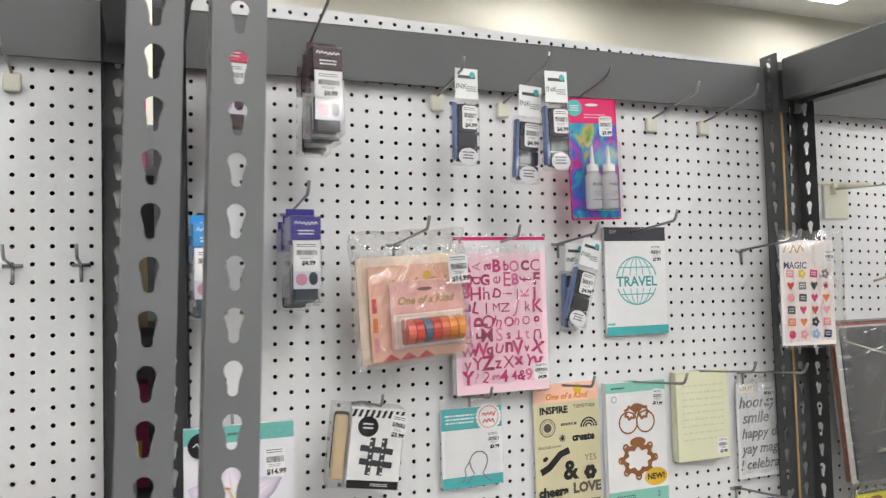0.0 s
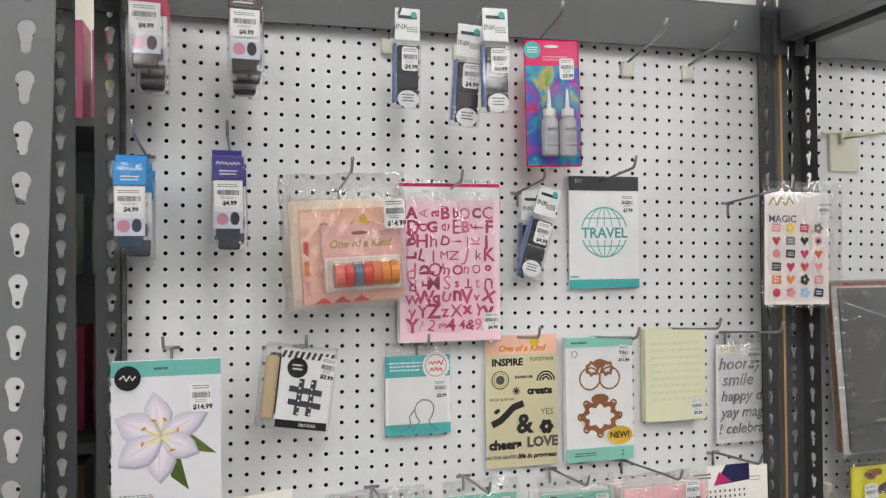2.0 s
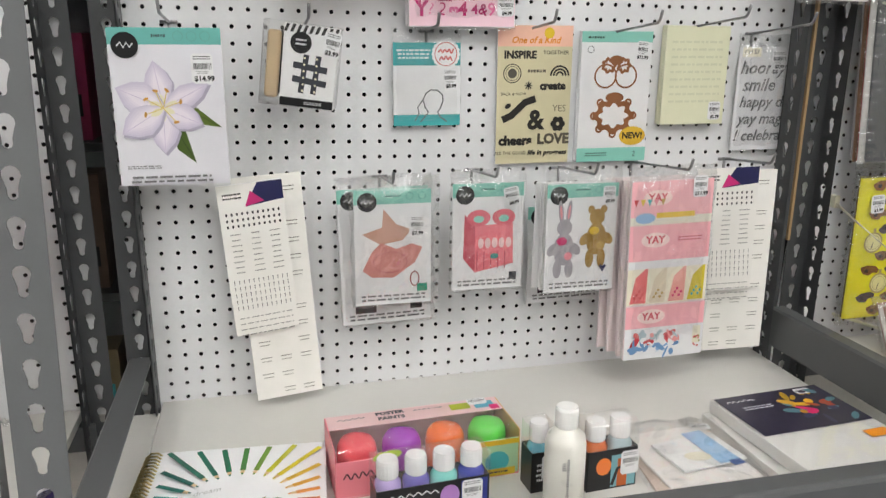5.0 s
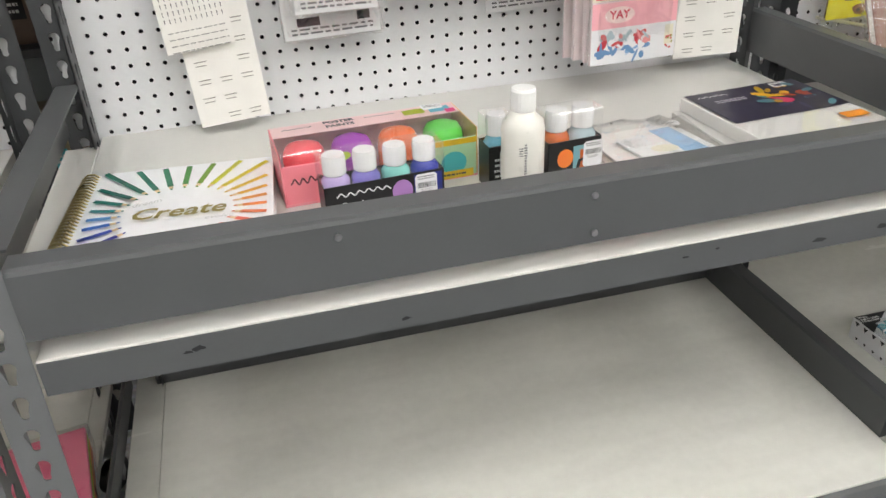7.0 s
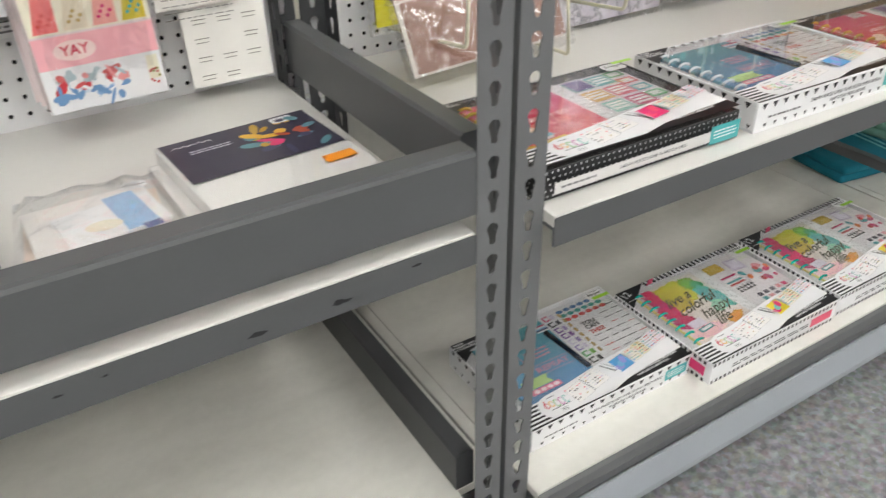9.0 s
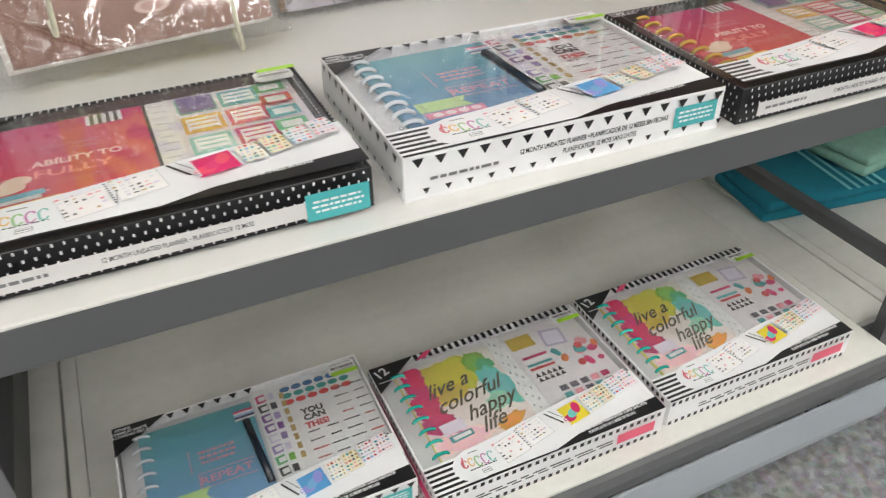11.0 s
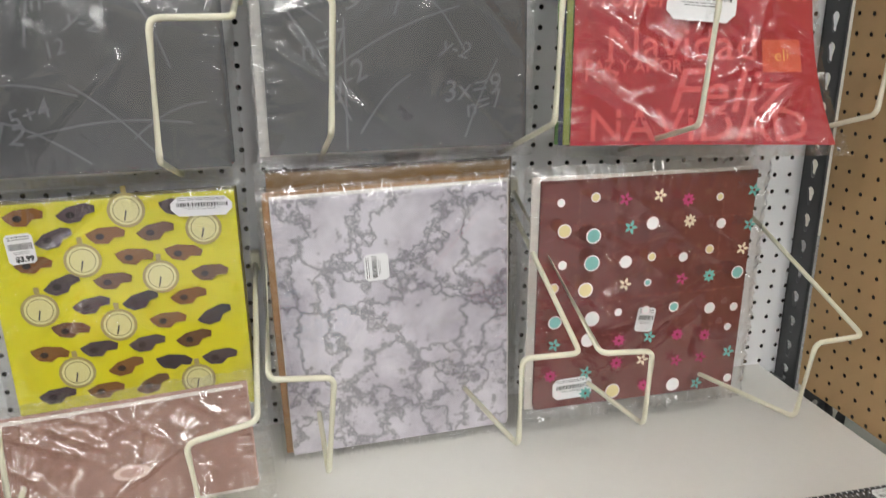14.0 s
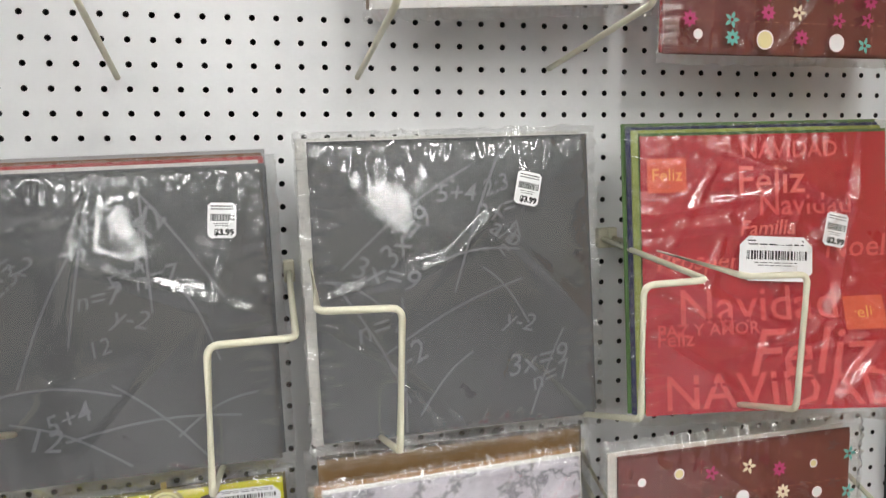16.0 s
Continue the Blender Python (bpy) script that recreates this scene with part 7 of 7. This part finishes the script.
def sketchbook():
    e = empty("sketchbook", pose(0.056, 0.632, SHELF_Z, 0, 0, -4.5), "spiral sketchbook with coloured pencils round the word Create", "notebook")
    w, d, h = 0.24, 0.288, 0.026
    part("pages", rounded_box(0.012, w, 0, d, 0.002, h - 0.002, 0.001, 1), ink(236, 234, 228), e)
    part("back_cover", rounded_box(0.006, w + 0.001, -0.001, d + 0.001, 0, 0.002, 0.0006, 1), ink(230, 230, 230), e)
    cv = part("front_cover", rounded_box(0.006, w + 0.001, -0.001, d + 0.001, h - 0.002, h, 0.0006, 1), ink(246, 246, 248, 0.2), e)
    p = Print(at=Matrix.Translation((0, 0, h)) @ UP)
    cols = [(20, 110, 90), (30, 120, 84), (70, 140, 60), (110, 150, 40), (200, 200, 30), (226, 210, 40), (230, 190, 50), (232, 170, 50), (236, 150, 60), (230, 130, 60), (226, 110, 60), (220, 90, 60), (214, 70, 60), (208, 50, 60), (196, 30, 60), (180, 30, 60), (160, 40, 90), (110, 40, 110), (80, 40, 130), (60, 44, 140), (50, 50, 150), (50, 70, 160), (60, 110, 190), (90, 150, 210), (40, 130, 130), (24, 110, 100), (20, 100, 90), (26, 104, 84)]
    cu, cv_, n = w * 0.53, d * 0.5, len(cols)
    for i, c in enumerate(cols):
        a = math.radians(115 - 360 * i / n)
        ca, sa = math.cos(a), math.sin(a)
        k = min((w * 0.44) / max(abs(ca), 1e-6), (d * 0.485) / max(abs(sa), 1e-6))
        k0 = 1 / math.sqrt((ca / 0.066) ** 2 + (sa / 0.07) ** 2)
        for s0, s1, wd, m in ((k0 + 0.011, k, 0.0075, ink(*c)), (k0 + 0.004, k0 + 0.011, 0.0055, ink(226, 196, 150)), (k0, k0 + 0.004, 0.003, ink(*c))):
            if s1 > s0:
                p.line(m, [(cu + ca * s0, cv_ + sa * s0), (cu + ca * s1, cv_ + sa * s1)], wd)
    p.text(ink(150, 136, 70), "Create", cu, d * 0.49, 0.04, bold=0.0007, shear=0.25)
    p.text(ink(190, 190, 190), "dream", cu - 0.04, d * 0.6, 0.014, shear=0.3, rot=15), p.text(ink(190, 190, 190), "evolve", cu + 0.05, d * 0.4, 0.013, shear=0.3)
    p.obj("cover_print", cv)
    for i in range(34):
        y = 0.008 + (d - 0.016) * i / 33
        part("coil", tube([(0.002 + 0.015 * math.cos(q), y + 0.0012 * q / 3, h / 2 + (h / 2 + 0.005) * math.sin(q)) for q in [2 * math.pi * k / 10 for k in range(11)]], 0.0015, 5), surface("brass_wire", (0.6, 0.5, 0.25), 0.3, metal=1.0), e, smooth=True)


sketchbook()


def paint_bottle(parent, x, y, z, r, h, col, name="paint_bottle"):
    b = lathe([(r * 0.9, 0), (r, 0.003), (r, h * 0.62), (r * 0.75, h * 0.7), (r * 0.6, h * 0.72)], 18)
    bmesh.ops.transform(b, matrix=Matrix.Translation((x, y, z)), verts=b.verts)
    ob = part(name, b, col, parent, smooth=True)
    c = lathe([(r * 0.78, h * 0.72), (r * 0.82, h * 0.74), (r * 0.82, h * 0.95), (r * 0.74, h)], 18)
    bmesh.ops.transform(c, matrix=Matrix.Translation((x, y, z)), verts=c.verts)
    part("cap", c, ink(240, 240, 240, 0.25), ob, "white screw cap")
    return ob


def paint_set(x, y, w, d, h, cols, sleeve, rot, label, art):
    e = empty("acrylic_paint_set", pose(x, y, SHELF_Z, 0, 0, rot), label, "paint set", "boxed paints")
    n = len(cols)
    for i, c in enumerate(cols):
        paint_bottle(e, w * (i + 0.5) / n, d / 2, 0.001, w / n * 0.47, h * 1.28, ink(*c, 0.2))
    for a in ((0, w, 0, 0.0012), (0, w, d - 0.0012, d), (0, 0.0012, 0, d), (w - 0.0012, w, 0, d)):
        part("sleeve_panel", rounded_box(*a, 0, h * 0.8, 0.0004, 1), sleeve, e)
    part("clear_lid", rounded_box(-0.001, w + 0.001, -0.001, d + 0.001, h * 0.78, h * 1.31, 0.002, 1), FILM_STIFF, e, "clear plastic lid")
    p = Print()
    art(p, w, h * 0.8)
    p.obj("print", e)
    price_sticker(e, w * 0.84, h * 0.5, -0.0008, "", 0.028, 0.036)
    return e


def art_pouring(p, w, h):
    stroke_word(p, WHITE, w * 0.32, h * 0.78, w * 0.45, 0.008, 0.0016, 7, 12)
    p.text(WHITE, "Pouring", w * 0.26, h * 0.5, 0.012, bold=0.0003), p.text(WHITE, "Acrylic Paint", w * 0.34, h * 0.28, 0.012, bold=0.0003)
    p.oval(ink(178, 130, 196), w * 0.64, h * 0.62, 0.013, 0.015)
    p.rect(ink(40, 50, 130), w * 0.86, h * 0.5, w * 0.24, h * 0.9), p.oval(ink(90, 190, 190), w * 0.78, h * 0.3, 0.006, 0.012)


def art_dark(p, w, h):
    p.oval(ORANGE, w * 0.32, h * 0.6, 0.0115, 0.013), p.rect(ink(120, 170, 180), w * 0.72, h * 0.45, w * 0.5, h * 0.8), p.rect(ink(196, 96, 40), w * 0.7, h * 0.4, w * 0.2, h * 0.7)
    p.line(BLACK, [(w * 0.5, h * 0.1), (w * 0.6, h * 0.5), (w * 0.8, h * 0.6), (w * 0.9, h * 0.9)], 0.005)


paint_set(0.366, 0.71, 0.15, 0.04, 0.068, [(190, 170, 220), (120, 110, 190), (130, 210, 200), (60, 70, 170)], BLACK, 4, "black boxed set of four pouring acrylic paints with white caps", art_pouring)
paint_set(0.657, 0.73, 0.076, 0.038, 0.076, [(220, 110, 50), (180, 200, 206)], BLACK, 4, "black boxed pair of acrylic paints with orange artwork", art_dark)
paint_set(0.582, 0.745, 0.034, 0.036, 0.076, [(110, 180, 200)], BLACK, 4, "single black boxed bottle of blue acrylic paint", lambda p, w, h: p.bars(WHITE, w * 0.5, h * 0.5, w * 0.6, h * 0.5, 4, 4))

bottle = empty("glue_bottle", pose(0.611, 0.702, SHELF_Z), "tall plain white plastic bottle with a white cap", "bottle")
part("body", lathe([(0.024, 0), (0.0265, 0.003), (0.0265, 0.1), (0.0245, 0.11), (0.016, 0.118), (0.014, 0.123)], 28), ink(236, 234, 226, 0.3), bottle, smooth=True)
part("cap", lathe([(0.0145, 0.123), (0.015, 0.125), (0.015, 0.147), (0.0135, 0.15)], 24), ink(244, 244, 242, 0.3), bottle)
p = Print(at=Matrix.Translation((0, -0.0263, 0)))
p.bars(DUSK, -0.006, 0.06, 0.004, 0.06, 18, 4, 0.6, 0.6), p.bars(DUSK, -0.012, 0.08, 0.005, 0.012, 4, 6), p.bars(DUSK, 0.012, 0.02, 0.004, 0.012, 4, 6)
p.obj("print", bottle)


def poster_paints():
    w, d, h = 0.262, 0.105, 0.07
    e = empty("poster_paint_box", pose(0.322, 0.785, SHELF_Z, 0, 0, 3), "window box of fluorescent poster paint pots in pink card", "paint set", "boxed paints")
    part("base", rounded_box(0, w, 0, d, 0, 0.003, 0.0006, 1), ink(240, 150, 160), e)
    part("back_panel", rounded_box(0, w, d - 0.002, d, 0.003, h, 0.0006, 1), ink(238, 206, 206), e)
    part("left_panel", rounded_box(0, 0.002, 0, d - 0.002, 0.003, h, 0.0006, 1), ink(240, 140, 150), e)
    part("right_panel", rounded_box(w - 0.002, w, 0, d - 0.002, 0.003, h, 0.0006, 1), ink(220, 180, 120), e)
    part("front_panel", rounded_box(0.002, w * 0.25, 0, 0.002, 0.003, h * 0.8, 0.0006, 1), ink(246, 140, 152), e)
    part("front_panel", rounded_box(w * 0.72, w - 0.002, 0, 0.002, 0.003, h * 0.82, 0.0006, 1), ink(176, 214, 170), e)
    part("front_panel", rounded_box(w * 0.25, w * 0.72, 0, 0.002, 0.003, h * 0.35, 0.0006, 1), ink(232, 190, 180), e)
    part("top_panel", rounded_box(0.002, w - 0.002, d * 0.62, d - 0.002, h - 0.0015, h, 0.0006, 1), ink(234, 200, 200), e)
    p = Print(at=Matrix.Translation((0, 0, h)) @ UP)
    p.text(DUSK, "POSTER", w * 0.36, d * 0.9, 0.012, bold=0.0006), p.text(DUSK, "PAINTS", w * 0.36, d * 0.76, 0.012, bold=0.0006)
    stroke_word(p, DUSK, w * 0.14, d * 0.85, 0.04, 0.007, 0.0014, 7, 9)
    p.bars(GREY, w * 0.58, d * 0.88, 0.05, 0.005, 1, 3), p.rect(ink(170, 180, 40), w * 0.76, d * 0.82, 0.03, 0.018), p.rect(ink(90, 170, 190), w * 0.9, d * 0.8, 0.03, 0.02), p.rect(HOT, w * 0.95, d * 0.7, 0.014, 0.014)
    p.obj("print", e)
    price_sticker(e, w * 0.87, d * 0.9, 0, "", 0.03, 0.02, 0, Matrix.Translation((0, 0, h + 0.0008)) @ UP)
    p = Print()
    stroke_word(p, BLACK, w * 0.12, h * 0.5, 0.042, 0.013, 0.0018, 7, 8)
    p.oval(ink(190, 226, 40), w * 0.27, h * 0.82, 0.02, 0.0075, 8), p.bars(LEAF, w * 0.27, h * 0.82, 0.028, 0.006, 1, 4)
    p.oval(TEAL, w * 0.87, h * 0.34, 0.018, 0.016), p.rect(ink(214, 180, 40), w * 0.86, h * 0.1, 0.06, 0.011), p.rect(ink(214, 180, 40), w * 0.86, h * 0.76, 0.07, 0.008), p.bars(DUSK, w * 0.86, h * 0.1, 0.045, 0.006, 1, 3)
    p.obj("front_print", e)
    for i, c in enumerate(((250, 90, 100), (168, 60, 190), (252, 120, 50), (90, 214, 70))):
        r = 0.028
        b = lathe([(r * 0.95, 0), (r, 0.004), (r, 0.044), (r * 0.96, 0.052), (r * 0.8, 0.06), (r * 0.4, 0.064)], 22)
        bmesh.ops.transform(b, matrix=Matrix.Translation((w * (0.14 + 0.243 * i), d * 0.42, 0.003)), verts=b.verts)
        part("paint_pot", b, ink(*c, 0.2), e, smooth=True)
    part("window_film", rounded_box(0.001, w - 0.001, 0.0025, d * 0.62, h * 0.4, h + 0.001, 0.002, 1), FILM_STIFF, e, "clear window film")


poster_paints()


def canvas_pack(x, y, z, w, d, rot, printed, label):
    e = empty("stretched_canvas", pose(x, y, z, 0, 0, rot), label, "canvas", "stretched canvases")
    part("canvas", rounded_box(0, w, 0, d, 0, 0.02, 0.0015, 2), surface("primed_canvas", (0.78, 0.77, 0.74), 0.7, vary=0.05, scale=20, fine=900, bump=0.3), e)
    part("shrink_film", rounded_box(-0.001, w + 0.001, -0.001, d + 0.001, -0.0 + 0.0002, 0.0212, 0.002, 1), FILM_STIFF, e, "clear shrink film")
    if printed:
        p = Print(at=Matrix.Translation((0, 0, 0.0216)) @ UP)
        v = d * 0.74
        p.rect(ink(46, 42, 62), w * 0.5, v, w * 0.96, d * 0.5)
        stroke_word(p, WHITE, w * 0.2, v + d * 0.18, 0.05, 0.007, 0.0015, 3, 10), p.bars(ink(200, 200, 210), w * 0.28, v + d * 0.08, 0.06, 0.012, 2, 3)
        rng = random.Random(5)
        for i in range(26):
            p.oval(rng.choice((ink(190, 150, 30), ink(220, 170, 40), ink(170, 70, 40), HOT, ink(90, 140, 150), ink(60, 60, 90))), w * rng.uniform(0.48, 0.92), v + d * rng.uniform(-0.2, 0.18), rng.uniform(0.005, 0.017), rng.uniform(0.004, 0.009), rng.uniform(0, 180), 10)
        p.rect(ink(240, 150, 40), w * 0.84, d * 0.34, 0.04, 0.02)
        p.obj("sleeve_print", e)
        price_sticker(e, w * 0.8, d * 0.93, 0, "", 0.03, 0.018, 0, Matrix.Translation((0, 0, 0.0222)) @ UP)


canvas_pack(0.925, 0.62, SHELF_Z, 0.195, 0.25, 2, False, "blank white stretched canvas lying under another")
canvas_pack(0.945, 0.625, SHELF_Z + 0.0216, 0.205, 0.245, 4, True, "shrink-wrapped white canvas with a dark painted paper sleeve")

e = empty("paper_bag_kit", pose(0.745, 0.66, SHELF_Z, 0, 0, -6), "clear bags of pale patterned paper lying flat", "paper pack")
for i, (x0, y0, w, d, r, c) in enumerate(((0, 0, 0.15, 0.2, 0, (232, 214, 200)), (0.02, 0.03, 0.14, 0.16, 8, (240, 236, 232)), (0.05, 0.07, 0.11, 0.08, 14, (244, 244, 244)))):
    b = rounded_box(0, w, 0, d, 0.001 + 0.006 * i, 0.005 + 0.006 * i, 0.001, 1)
    bmesh.ops.transform(b, matrix=Matrix.Translation((x0, y0, 0)) @ Matrix.Rotation(math.radians(r), 4, "Z"), verts=b.verts)
    part("paper", b, ink(*c), e)
p = Print(at=Matrix.Translation((0, 0, 0.018)) @ UP)
p.rect(SKY, 0.115, 0.13, 0.035, 0.09, 14), p.rect(ink(60, 90, 150), 0.135, 0.085, 0.02, 0.014, 14), p.oval(CREAM, 0.085, 0.105, 0.02, 0.012)
p.obj("print", e)
price_sticker(e, 0.125, 0.185, 0, "", 0.03, 0.02, 0, Matrix.Translation((0, 0, 0.02)) @ UP)
g = Geo()
V = [(-0.01 + 0.0185 * i, -0.01 + 0.0245 * j, 0.022 + 0.006 * noise.noise(Vector((i * 0.8, j * 0.8, 1.0))) - (0.018 if i in (0, 10) or j in (0, 10) else 0)) for j in range(11) for i in range(11)]
g.add(V, [(j * 11 + i, j * 11 + i + 1, (j + 1) * 11 + i + 1, (j + 1) * 11 + i) for j in range(10) for i in range(10)], FILM)
g.obj("clear_bag", e, "crinkled clear bag", smooth=True)

# ---------------------------------------------------------------- next bay's low shelf: folded towels


def towel(x, y, z, w, d, col, stripe, label, rot):
    e = empty("folded_towel", pose(x, y, z, 0, 0, rot), label, "towel", "folded towels")
    m = surface("towel_%d" % int(col[0] * 1000), col, 0.95, vary=0.25, scale=60, fine=900, bump=0.6)
    for k in range(2):
        part("fold", rounded_box(0.004 * k, w - 0.004 * k, 0, d, 0.001 + 0.022 * k, 0.023 + 0.022 * k, 0.01, 3), m, e, smooth=True)
    for i in range(5):
        part("stripe", rounded_box(w * 0.45 + 0.02 * i, w * 0.45 + 0.02 * i + 0.008, -0.001, d * 0.98, 0.0455, 0.0465, 0.0004, 1), stripe, e)


towel(2.49, 0.862, LOW_Z, 0.4, 0.17, (0.01, 0.2, 0.28), ink(120, 200, 210), "folded teal beach towel with pale stripes", -8)
towel(2.72, 0.85, LOW_Z + 0.046, 0.32, 0.18, (0.3, 0.55, 0.45), ink(220, 236, 226), "folded pale green towel on a teal one", 6)
brace = empty("side_brace", pose(0, 0, 0), "grey steel side beam across the low shelf end", "shelf beam")
part("beam", extruded([(2.474, 0.29), (2.474, 0.312), (2.495, 0.312), (2.495, 0.308), (2.478, 0.308), (2.478, 0.29)], "y", FRONT_Y + 0.05, WALL_Y - 0.05), STEEL, brace)

# ---------------------------------------------------------------- goods glimpsed in the left bay and in the aisle behind
card("ribbon_pack", -0.32, 0.66, 0.93, 0.13, 0.2, "hot pink printed pack beside the post", "craft pack", lambda p, w, h: (p.rect(HOT, w / 2, h * 0.7, w, h * 0.5), p.bars(WHITE, w / 2, h * 0.3, w * 0.7, 0.04, 4)), group=HANG)
paper_pack("paper_pack", -0.3, 1.02, 1.2, 0.2, 0.45, ink(206, 206, 208), "clear bag of curled grey sheets", lambda p, w, h: None, [ink(180, 178, 176), ink(150, 60, 60)], yaw=-30)
for i, (x, y, c, l) in enumerate(((-0.13, 0.84, (240, 120, 90), "folded coral and lime felt sheets in clear wrap"), (-0.36, 0.8, (90, 70, 150), "purple paint tube lying on the low shelf"))):
    e = empty("felt_pack", pose(x, y, LOW_Z, 0, 0, 10), l, "craft pack")
    for k, cc in enumerate((c, (250, 170, 90), (170, 210, 80), (240, 120, 150))):
        part("felt_sheet", rounded_box(-0.06, 0.1, -0.08, 0.1, 0.001 + 0.012 * k, 0.012 + 0.012 * k, 0.003, 2), ink(*cc, 0.8), e)
    part("wrap", rounded_box(-0.065, 0.105, -0.085, 0.105, 0.0005, 0.052, 0.004, 2), FILM, e, "clear wrap")
tube_ = empty("paint_tube", pose(-0.03, 0.70, SHELF_Z), "dark paint tube with a white cap lying beside the post", "paint tube")
b = lathe([(0.016, 0), (0.018, 0.004), (0.018, 0.11), (0.012, 0.118)], 16)
bmesh.ops.transform(b, matrix=Matrix.Translation((0, 0, 0.018)) @ Matrix.Rotation(math.radians(-80), 4, "X"), verts=b.verts)
part("body", b, ink(50, 40, 80, 0.25), tube_, smooth=True)

rear = empty("rear_shelving", pose(0, 0, 0), "stocked shelf of the next aisle seen through the gap", "shelving")
part("rear_panel", rounded_box(-0.5, 0.6, 2.2, 2.22, FZ, 1.95, 0), STEEL_PALE, rear)
for k in range(5):
    part("rear_board", rounded_box(-0.5, 0.6, 1.75, 2.2, 0.3 + 0.36 * k, 0.32 + 0.36 * k, 0.001, 1), STEEL_SHADED, rear)
rng = random.Random(12)
for k in range(5):
    for i in range(4):
        c = rng.choice(((176, 70, 112), (226, 226, 226), (44, 52, 96), (150, 138, 108), (92, 104, 98), (112, 92, 80)))
        b = empty("boxed_toy", pose(-0.25 + 0.14 * i, 1.8, 0.32 + 0.36 * k), "brightly printed box on the rear shelf", "box", "rear shelf boxes")
        part("carton", rounded_box(0, 0.12, 0, 0.1, 0, rng.uniform(0.16, 0.3), 0.001, 1), ink(*c), b)
        q = Print(at=Matrix.Identity(4))
        q.rect(ink(*rng.choice(((30, 30, 34), (250, 220, 80), (90, 190, 200)))), 0.06, 0.08, 0.09, 0.05), q.bars(WHITE, 0.06, 0.08, 0.07, 0.03, 2, i)
        q.obj("print", b)

# chipped paint along the shelf edge beams
rng = random.Random(9)
chips = empty("paint_chips", pose(0, 0, 0), "dark chips in the paint of the shelf edge", "paint wear")
g = Geo()
for x in (0.2, 0.21, 0.42, 0.75, 0.79, 0.93, 1.02, 1.11):
    z, k = rng.uniform(0.646, 0.666), rng.uniform(0.003, 0.012)
    n = 9
    g.add([(x + k * rng.uniform(0.5, 1.2) * math.cos(2 * math.pi * i / n), 0.5404, z + k * 0.35 * rng.uniform(0.5, 1.3) * math.sin(2 * math.pi * i / n)) for i in range(n)], [tuple(range(n))], BLACK)
g.obj("chip", chips)

# bolts and scuffs on the lip beam
for x, z in ((0.63, 0.757), (0.632, 0.712), (0.36, 0.757)):
    bt = empty("bolt_head", pose(x, FRONT_Y, z), "small zinc bolt head in the beam", "bolt", "beam bolts")
    b = lathe([(0.0035, 0), (0.0042, 0.001), (0.0036, 0.003), (0.002, 0.0036)], 12)
    bmesh.ops.transform(b, matrix=Matrix.Rotation(math.radians(90), 4, "X"), verts=b.verts)
    part("head", b, ZINC, bt)
